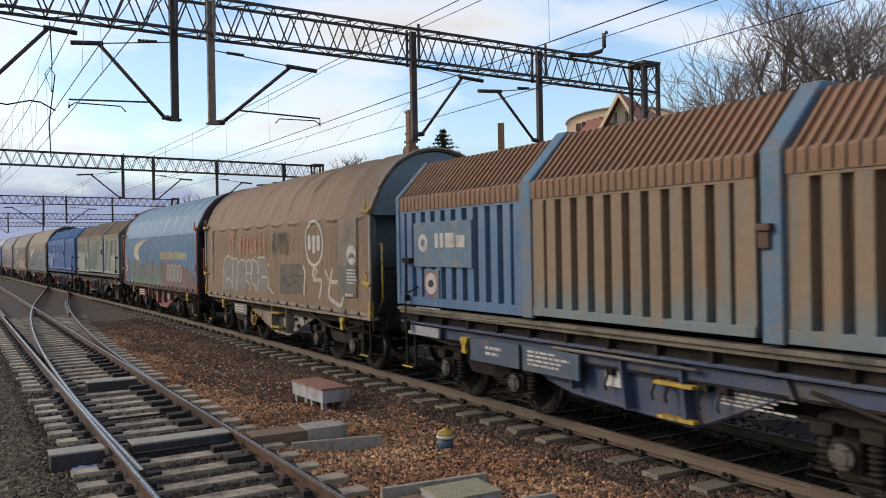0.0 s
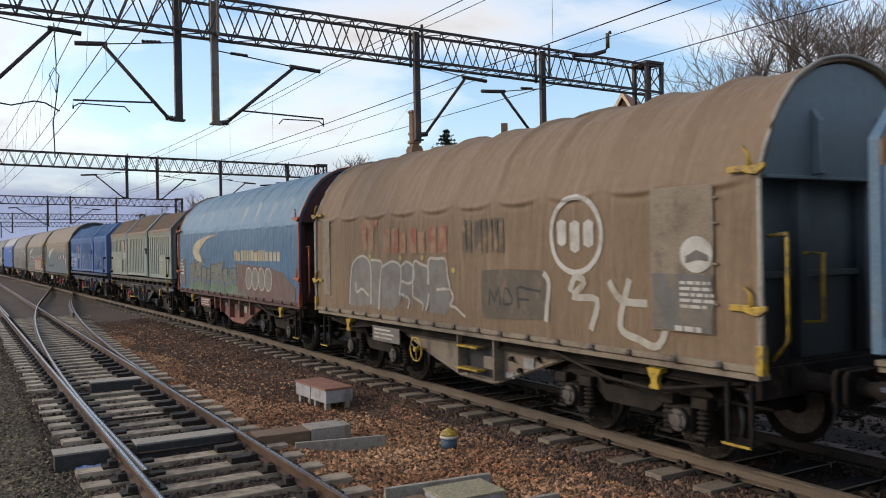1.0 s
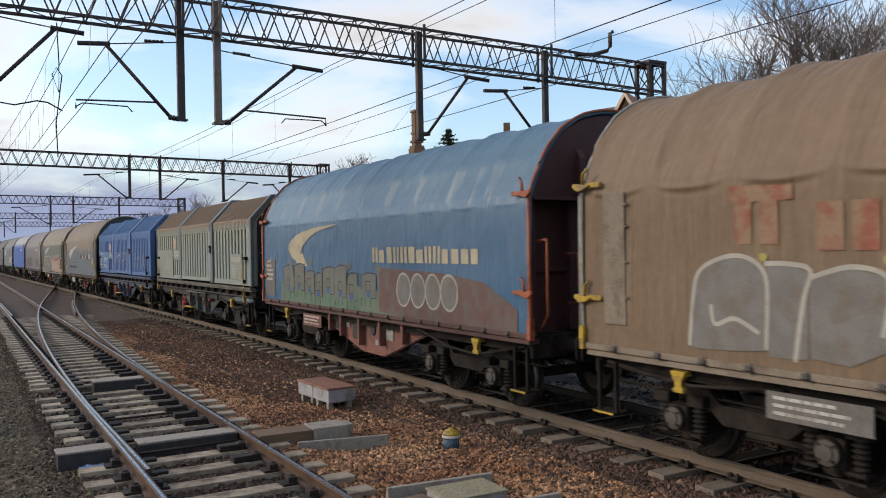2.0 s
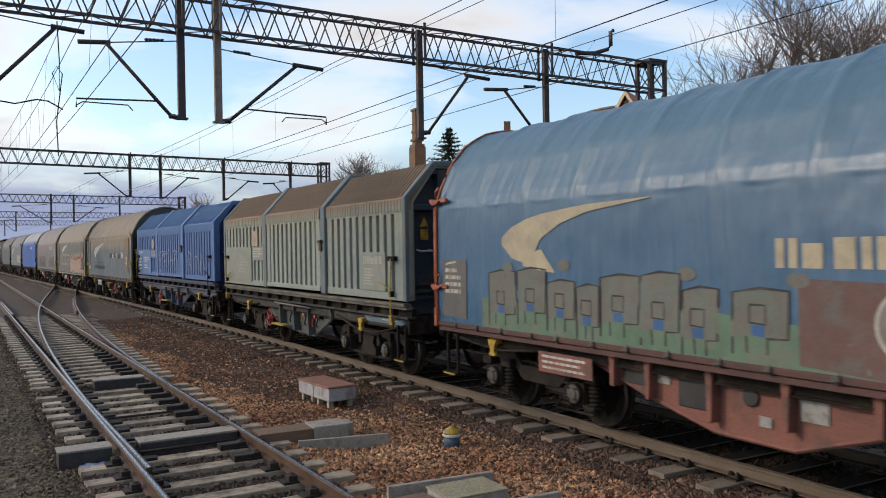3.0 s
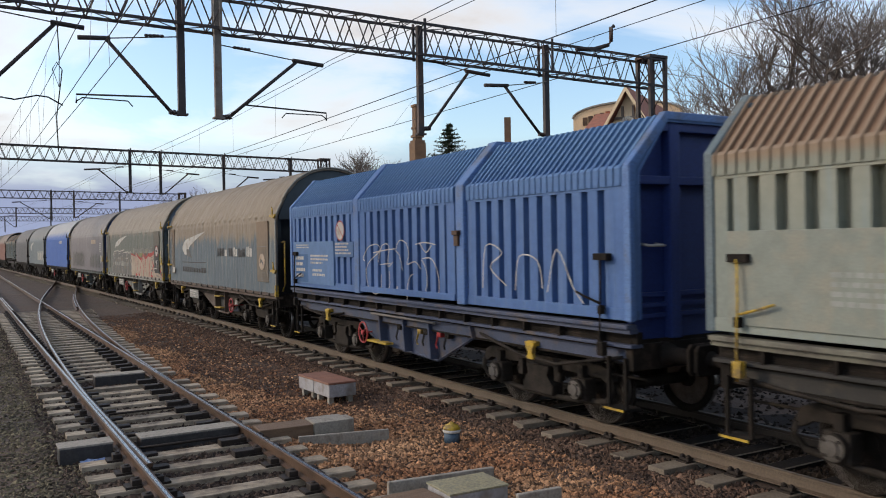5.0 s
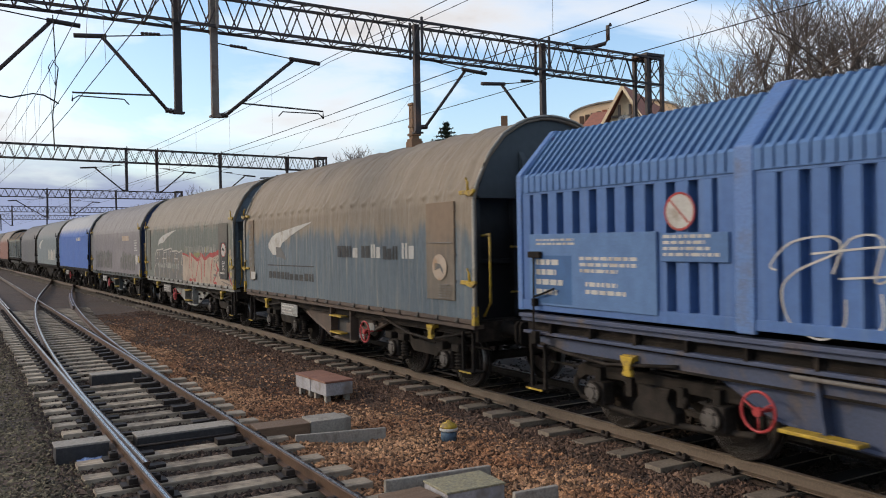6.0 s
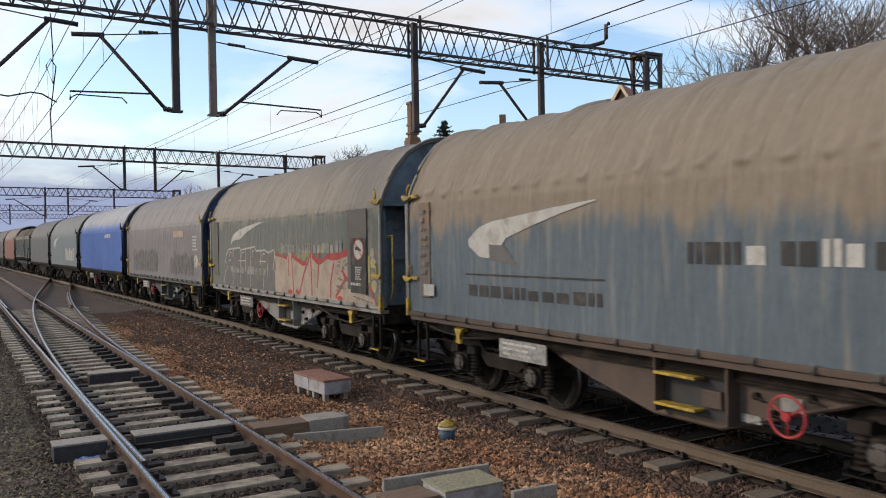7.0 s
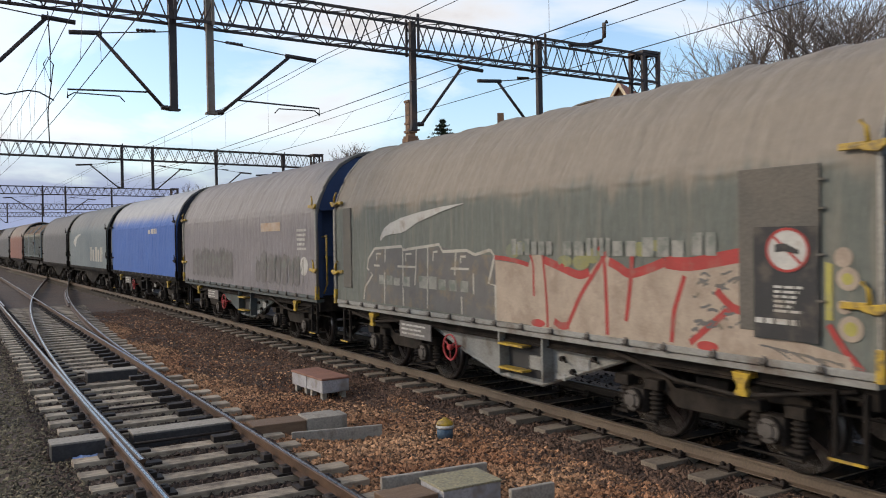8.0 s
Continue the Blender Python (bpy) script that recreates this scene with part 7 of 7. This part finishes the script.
    # hollow steel sleepers with grey covers
    dark = surface("damp_steel", (0.045, 0.045, 0.05), (0.075, 0.07, 0.07), scale=5, rough=0.5, metal=0.2)
    for x0, x1, y in ((1.88, 3.12, 10.95), (0.95, 1.55, 10.95), (2.08, 2.96, 16.6)):
        t = thing("hollow_sleeper", "hollow dark steel sleeper with a grey lid", "sleeper", "hollow sleepers of the turnout", at=pose((x0 + x1) / 2, y, -0.26))
        h = (x1 - x0) / 2
        bm = bmesh.new(); box(bm, -h, h, -0.16, 0.16, 0, 0.215, 0.01); part("trough", bm, dark, t)
        bm = bmesh.new(); box(bm, -h - 0.01, h + 0.01, -0.165, 0.175, 0.216, 0.24, 0.006); part("lid", bm, M["slab"], t, "grey lid")
    bm = bmesh.new()
    rng = random.Random(4)
    vs = []
    for i in range(5):
        row = [bm.verts.new((1.15 + 0.28 * j / 6 + 0.02 * rng.random(), 10.55 + 0.14 * i / 4, -0.2 + 0.045 * rng.random())) for j in range(7)]
        vs.append(row)
    for A, B in zip(vs, vs[1:]):
        for j in range(6):
            bm.faces.new((A[j], A[j + 1], B[j + 1], B[j]))
    o = solid("plastic_bag", bm, surface("blue_plastic", (0.12, 0.25, 0.6), (0.4, 0.5, 0.7), scale=12, rough=0.35, bump=0.2), "crumpled blue and white plastic scrap", "litter")
    md = o.modifiers.new("thickness", "SOLIDIFY"); md.thickness = 0.004
    # stretcher bars and slide chairs of the points
    bm = bmesh.new()
    for y in (10.6, 11.4, 13.0):
        tube(bm, [(1.72, y, -0.10), (3.12, y, -0.10)], 0.018, 6)
    solid("stretcher_bar", bm, M["fastening"], "rods between the switch rails", "track rod", kind="structure")


trackside()

# ---------------------------------------------------------------- trees and houses beyond the train


def bare_tree(x, y, height, spread, seed, twigs, label, name="bare_tree", lean=0.0, thin=0.008):
    rng = random.Random(seed)
    t = thing(name, label, "tree", "bare trees", at=pose(x, y, -0.3))
    trunk, crown = bmesh.new(), bmesh.new()
    count = [0]

    def grow(bm, p, d, length, r, level):
        pts = [p]
        n = 4 if level < 3 else 2
        for i in range(n):
            d = (d + Vector((rng.gauss(0, 1), rng.gauss(0, 1), rng.gauss(0, 0.6) + (0.55 if level else 0.1))) * (0.10 + 0.035 * level)).normalized()
            p = p + d * (length / n)
            pts.append(p)
        tube(bm, pts, r, max(3, 7 - level), caps=False, r_end=r * 0.55)
        count[0] += 1
        if level >= (5 if twigs > 3000 else 4):
            return
        kids = (6, 6, 5, 5, 3)[level] if twigs > 3000 else (6, 5, 5, 4, 3)[level]
        for k in range(kids):
            f = 0.35 + 0.65 * (k + rng.random()) / kids
            i = min(n - 1, int(f * n))
            q = pts[i].lerp(pts[i + 1], f * n - i)
            a = rng.uniform(0, 2 * math.pi)
            ref = Vector((math.cos(a), math.sin(a), 0))
            side = (ref - d * ref.dot(d)).normalized()
            nd = (d * rng.uniform(0.55, 0.9) + side * rng.uniform(0.5, 0.95) * spread + Vector((0, 0, 0.12))).normalized()
            grow(crown, q, nd, length * rng.uniform(0.55, 0.75), max(thin, r * 0.52), level + 1)
    grow(trunk, Vector((0, 0, 0)), Vector((lean, 0, 1)).normalized(), height * 0.42, height * 0.014, 0)
    part("trunk", trunk, M["bark"], t)
    part("crown", crown, M["bark"], t, "leafless branches and twigs")


def fir(x, y, height, seed):
    rng = random.Random(seed)
    t = thing("fir_tree", "dark green fir with drooping branches", "tree", at=pose(x, y, -0.3))
    bm = bmesh.new()
    tube(bm, [(0, 0, 0), (0, 0, height)], 0.2, 7, r_end=0.02)
    part("trunk", bm, M["bark"], t)
    bm = bmesh.new()
    z = 2.0
    while z < height - 0.15:
        R = 0.85 * (height - z) ** 0.85 + 0.15
        for k in range(16):
            a = rng.uniform(0, 6.28)
            L = R * rng.uniform(0.65, 1.1)
            for j in range(7):
                f = (j + 0.5) / 7
                c = Vector((math.cos(a) * L * f, math.sin(a) * L * f, z - 0.12 * L * f + 0.25 * f * f * L * 0.5))
                w = 0.16 * (1.2 - f) + 0.06
                for q in range(3):
                    d = Vector((rng.gauss(0, 1), rng.gauss(0, 1), rng.gauss(-0.2, 0.5))).normalized() * w * 1.6
                    e = Vector((rng.gauss(0, 1), rng.gauss(0, 1), 0)).normalized() * 0.08
                    bm.faces.new([bm.verts.new(c + v) for v in (e, d, -e)])
        z += 0.34
    part("crown", bm, M["fir"], t, "dark green needles")


def trees():
    bare_tree(26.2, 20.4, 12.8, 0.95, 21, 6000, "leafless broad tree with dense fine twigs")
    bare_tree(28.4, 19.4, 14.0, 0.9, 22, 6000, "leafless tall tree with dense fine twigs")
    bare_tree(30.6, 17.0, 14.5, 0.9, 23, 6000, "leafless tall tree with dense fine twigs")
    bare_tree(25.9, 21.4, 10.6, 0.9, 27, 3500, "leafless broad tree behind the railway")
    bare_tree(27.6, 18.6, 11.0, 1.1, 29, 3500, "leafless low tree behind the railway")
    bare_tree(37.4, 83.0, 15.0, 1.0, 24, 6000, "leafless broad tree far beyond the line", thin=0.022)
    bare_tree(44.0, 84.0, 12.2, 1.0, 28, 700, "leafless tree far beyond the line", thin=0.02)
    bare_tree(38.7, 151.0, 15.2, 1.0, 25, 700, "leafless tree far down the line", thin=0.03)
    bare_tree(30.0, 152.0, 12.5, 1.0, 26, 500, "leafless tree far down the line", thin=0.03)
    fir(36.0, 60.2, 12.7, 5)


trees()


def house_frame(x, y, turn):
    return pose(x, y, -0.3, 0, 0, turn)


def houses():
    # villa with a decorated gable
    t = thing("gabled_house", "ochre villa with red tiled roof and timber-framed gable", "house", at=house_frame(32.85, 34.6, -58))
    bm = bmesh.new(); box(bm, -3.0, 3.0, -1.2, 8, 0, 7.7); part("wall", bm, M["plaster"], t)
    # gable front: facing -y in the house's own space
    bm = bmesh.new()
    prism(bm, [(-1.6, 7.7), (1.6, 7.7), (0, 10.75)], "y", -1.25, 7.9)
    g = part("gable", bm, M["plaster"], t)
    for s in (-1, 1):
        bm = bmesh.new()
        prism(bm, [(0, 10.80), (s * 1.9, 7.55), (s * 1.9, 7.78), (0, 11.0)], "y", -1.75, 8.0)
        part("roof", bm, M["roof_tile"], t, "red tiled roof slope")
        bm = bmesh.new()
        prism(bm, [(0, 10.70), (s * 1.93, 7.45), (s * 1.93, 7.73), (0, 10.99)], "y", -1.82, -1.72)
        part("barge_board", bm, M["plaster"], g)
    bm = bmesh.new()
    for xx in (-0.9, -0.3, 0.3, 0.9):
        box(bm, xx - 0.06, xx + 0.06, -1.38, -1.24, 8.2, 10.45 - abs(xx) * 1.7)
    box(bm, -1.35, 1.35, -1.38, -1.24, 8.05, 8.2)
    box(bm, -0.75, 0.75, -1.38, -1.24, 9.25, 9.37)
    part("timber_frame", bm, M["bark"], g, "dark timber framing")
    bm = bmesh.new(); lathe(bm, [(0.42, -1.42), (0.42, -1.3), (0.30, -1.3), (0.30, -1.42)], "y", (0, 0, 8.95), 20); part("round_window", bm, M["white"], g)
    bm = bmesh.new()
    prism(bm, [(-1.4, 7.9), (-1.4, 8.05), (3.2, 10.35), (7.9, 8.05), (7.9, 7.9), (3.2, 10.15)], "x", -3.2, -1.5)
    part("roof", bm, M["roof_tile"], t, "red tiled main roof")
    # sign wall with an arched top
    t = thing("arched_sign_building", "cream building with an arched top and faded red sign bars", "building", at=house_frame(41.9, 44.9, -50))
    bm = bmesh.new()
    pts = [(-3.9, 0), (3.9, 0), (3.9, 11.6)] + [(3.9 * math.cos(a), 11.6 + 0.95 * math.sin(a)) for a in [math.pi * k / 14 for k in range(1, 14)]] + [(-3.9, 11.6)]
    prism(bm, pts, "y", 0, 6)
    part("wall", bm, surface("cream_plaster", (1.10, 0.80, 0.50), (0.98, 0.70, 0.43), scale=1, rough=0.9), t)
    bm = bmesh.new()
    prism(bm, [(3.92 * math.cos(a), 11.6 + 0.97 * math.sin(a)) for a in [math.pi * k / 14 for k in range(15)]] + [(4.0 * math.cos(a), 11.63 + 1.06 * math.sin(a)) for a in [math.pi * k / 14 for k in range(14, -1, -1)]], "y", -0.12, 6)
    part("coping", bm, M["slab"], t)
    for i in range(6):
        bm = bmesh.new()
        box(bm, -3.2 + i * 0.42, -2.85 + i * 0.42, -0.06, 0.02, 11.05 + i * 0.05, 11.65 + i * 0.09, 0.03)
        part("sign_bar", bm, M["orange"] if i > 3 else M["rail"], t)
    # chimney stack of a works and a smaller one with a pipe
    t = thing("brick_chimney", "pale brick chimney stack with corbelled bands", "chimney", at=pose(28.85, 52.8, -0.3))
    bm = bmesh.new(); box(bm, -0.27, 0.27, -0.27, 0.27, 0, 12.6, 0.02); part("shaft", bm, M["brick"], t)
    for z, r in ((12.5, 0.34), (10.9, 0.33), (10.3, 0.37), (9.9, 0.40)):
        bm = bmesh.new(); box(bm, -r, r, -r, r, z, z + 0.18, 0.02); part("band", bm, M["brick"], t)
    bm = bmesh.new(); box(bm, -0.45, 0.45, -0.45, 0.45, 0, 9.9); part("base", bm, M["brick"], t)
    t = thing("low_house", "low house with red roof and a chimney", "house", at=house_frame(31.6, 46.0, -35))
    bm = bmesh.new(); box(bm, -1.6, 1.6, -2, 4, 0, 7.2); part("wall", bm, M["plaster"], t)
    bm = bmesh.new(); prism(bm, [(-2.4, 7.0), (1.0, 8.6), (4.4, 7.0), (4.4, 7.2), (1.0, 8.85), (-2.4, 7.2)], "x", -1.9, 1.9); part("roof", bm, M["roof_tile"], t)
    bm = bmesh.new(); box(bm, 0.2, 0.65, 0.7, 1.15, 9.2, 11.1, 0.02); part("chimney", bm, M["brick"], t)


houses()
# ---------------------------------------------------------------- sleepers, fastenings, ballast


def sleepers():
    def bed(name, label):
        return thing(name, label, "track bed", kind="structure")

    def beam(h0, h1, half, top, tilt=0.0):
        bm = bmesh.new()
        box(bm, h0, h1, -half, half, top - 0.16, top, 0.012)
        return bm
    rng = random.Random(9)
    main = bed("track_main", "sleepers of the goods line")
    bm = beam(-1.30, -0.66, 0.125, -0.165)
    # middle and far end coloured near-black for the shade below the wagons
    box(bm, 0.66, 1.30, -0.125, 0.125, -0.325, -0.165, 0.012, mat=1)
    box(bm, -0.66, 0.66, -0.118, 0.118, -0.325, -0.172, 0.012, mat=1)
    me = mesh_from(bm, "sleeper", [M["concrete"], M["shaded_stone"]])
    clip = bmesh.new()
    for s in (-1, 1):
        x = 0.75 * s
        box(clip, x - 0.17, x + 0.17, -0.08, 0.08, -0.165, -0.148)
        for q in (-1, 1):
            for yy in (-0.045, 0.045):
                tube(clip, [(x + q * 0.10, yy, -0.15), (x + q * 0.10, yy, -0.085)], 0.017, 6)
                lathe(clip, [(0.032, 0.0), (0.032, 0.028)], "z", (x + q * 0.10, yy, -0.125), 6)
            box(clip, x + q * 0.085 - 0.045, x + q * 0.085 + 0.045, -0.07, 0.07, -0.148, -0.118, 0.008)
    clip_me = mesh_from(clip, "rail_clip", M["fastening"])
    y = -6.0
    while y < 95:
        x, s = main_line(y)
        m = pose(x + rng.uniform(-0.03, 0.03), y, rng.uniform(-0.008, 0.004), 0, 0, -math.degrees(math.atan(s)) + rng.uniform(-1, 1))
        sl = child("sleeper", me, main, m)
        if y < 48:
            child("rail_clip", clip_me, sl)
        y += 0.665
    side = bed("track_side", "weathered timber sleepers of the turnout")
    y = -5.0
    while y < 37:
        x, s = side_line(y)
        right = 1.30
        if y > 14:
            right = max(1.30, turnout_line(y)[0] - x + 1.25) if y < 46 else 1.3
        left = -1.27 + rng.uniform(-0.05, 0.05)
        if not any(abs(y - q) < 0.24 for q in (10.95, 16.6)):
            bm = beam(left, right + rng.uniform(-0.04, 0.05), 0.118, -0.155)
            o = child("sleeper", mesh_from(bm, "sleeper", M["wood"]), side, pose(x, y, rng.uniform(-0.01, 0.004), rng.uniform(-1, 1), 0, rng.uniform(-0.7, 0.7)))
            if y < 40:
                ch = bmesh.new()
                for q in (-0.75, 0.75):
                    box(ch, q - 0.23, q + 0.23, -0.095, 0.095, -0.155, -0.130)
                    for e in (-1, 1):
                        box(ch, q + e * 0.115 - 0.05, q + e * 0.115 + 0.05, -0.07, 0.07, -0.132, -0.070, 0.01)
                        lathe(ch, [(0.028, 0.0), (0.028, 0.035)], "z", (q + e * 0.11, 0.0, -0.09), 6)
                if 9.5 < y < 22:
                    box(ch, -0.62, -0.40, -0.07, 0.07, -0.155, -0.12, 0.008)
                    box(ch, 0.35, 0.60, -0.08, 0.08, -0.155, -0.08, 0.01)
                child("chair", mesh_from(ch, "chair", M["fastening"]), o)
        y += 0.615


sleepers()


def stones(name, n, x0, x1, y0, y1, size, seed, label, material, skip):
    """Loose broken stones as one mesh: squashed, jittered octahedra."""
    rng = np.random.default_rng(seed)
    u = rng.random(n)
    y = y0 + (y1 - y0) * u ** 1.7
    x = x0 + (x1 - x0) * rng.random(n)
    keep = ~skip(x, y)
    x, y = x[keep], y[keep]
    n = len(x)
    s = size * (0.55 + 0.9 * rng.random(n) ** 1.5)
    base = np.array([(1, 0, 0), (-1, 0, 0), (0, 1, 0), (0, -1, 0), (0, 0, 1), (0, 0, -1)], float)
    v = base[None] * (0.6 + 0.7 * rng.random((n, 6, 1))) + 0.28 * rng.standard_normal((n, 6, 3))
    v *= np.array((1.0, 1.0, 0.72))
    a = rng.random(n) * 6.283
    c, q = np.cos(a), np.sin(a)
    vx = v[..., 0] * c[:, None] - v[..., 1] * q[:, None]
    vy = v[..., 0] * q[:, None] + v[..., 1] * c[:, None]
    ground_z = np.array([-0.275 + 0.035 * noise.noise((p * 0.8, r * 0.8, 0)) + 0.055 * max(0.0, min(1.0, (2.1 - min(abs(p - main_line(r)[0]), abs(p - side_line(r)[0]))) / 0.8)) for p, r in zip(x, y)])
    z = np.minimum(ground_z, -0.205) + s * 0.10
    co = np.stack((vx * s[:, None] + x[:, None], vy * s[:, None] + y[:, None], v[..., 2] * s[:, None] + z[:, None]), -1).reshape(-1, 3)
    tri = np.array([(0, 2, 4), (2, 1, 4), (1, 3, 4), (3, 0, 4), (2, 0, 5), (1, 2, 5), (3, 1, 5), (0, 3, 5)])
    faces = (tri[None] + 6 * np.arange(n)[:, None, None]).reshape(-1, 3)
    me = bpy.data.meshes.new(name)
    me.from_pydata(co.tolist(), [], faces.tolist())
    me.materials.append(material)
    o = new(name, me)
    tagged(o, label, "ballast", kind="stuff")


def ballast():
    near_rail = lambda x, y, w: (np.abs(x - (TRACK_X - 0.75)) < w) | (np.abs(x - 1.674) < w) | (np.abs(x - 3.174) < w)
    stones("ballast_stones", 64000, 3.3, 6.2, 3.5, 32, 0.028, 1, "loose broken brown ballast stones between the lines", M["stone"], lambda x, y: near_rail(x, y, 0.09) | ((x > 4.3 + 0.3 * np.sin(y)) & (x < 6.35) & (y > 12.6 + np.sin(x * 3)) & ((x * 977 + y * 613) % 1 > 0.12)))
    stones("ballast_stones", 30000, 5.75, 6.98, 3.0, 34, 0.027, 8, "brown brake-dusty ballast stones beside the goods line", M["dusty_stone"], lambda x, y: near_rail(x, y, 0.09))
    stones("cinder_bed", 26000, 4.0, 6.6, 11.5, 34, 0.019, 6, "fine dark brown cinders between the lines", M["cinder"], lambda x, y: x < 4.0)
    # stones under the train carry its shade in their colour
    stones("ballast_stones", 17000, 6.95, 9.4, 3.0, 26, 0.034, 2, "broken ballast stones coloured dark for the shade under the train", M["shaded_stone"], lambda x, y: near_rail(x, y, 0.09))
    stones("ballast_stones", 22000, 0.9, 3.4, 7.0, 32, 0.030, 3, "dark broken stones between the turnout sleepers", M["bed_stone"], lambda x, y: near_rail(x, y, 0.09))
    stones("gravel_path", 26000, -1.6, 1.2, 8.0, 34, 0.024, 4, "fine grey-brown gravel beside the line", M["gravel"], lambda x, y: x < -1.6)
    # same shade-dark colour for the stones behind the train
    stones("ballast_stones", 5000, 9.4, 14, 4, 24, 0.036, 5, "ballast stones beyond the train, coloured dark for its shade", M["shaded_stone"], lambda x, y: x < 0)


ballast()


def motions():
    """The train rolls towards and past the camera; its wheels turn with it."""
    times = [0.5 * i for i in range(17)]
    for k, w in TRAIN:
        walk(w, [(t, on_line(wagon_y(k, t))) for t in times])
    ticks = [i / 15 for i in range(121)]
    for ws, ya in SPINNERS:
        walk(ws, [(t, pose(0, ya, 0.46, math.degrees((train_run(t) - train_run(0)) / 0.46))) for t in ticks])


motions()
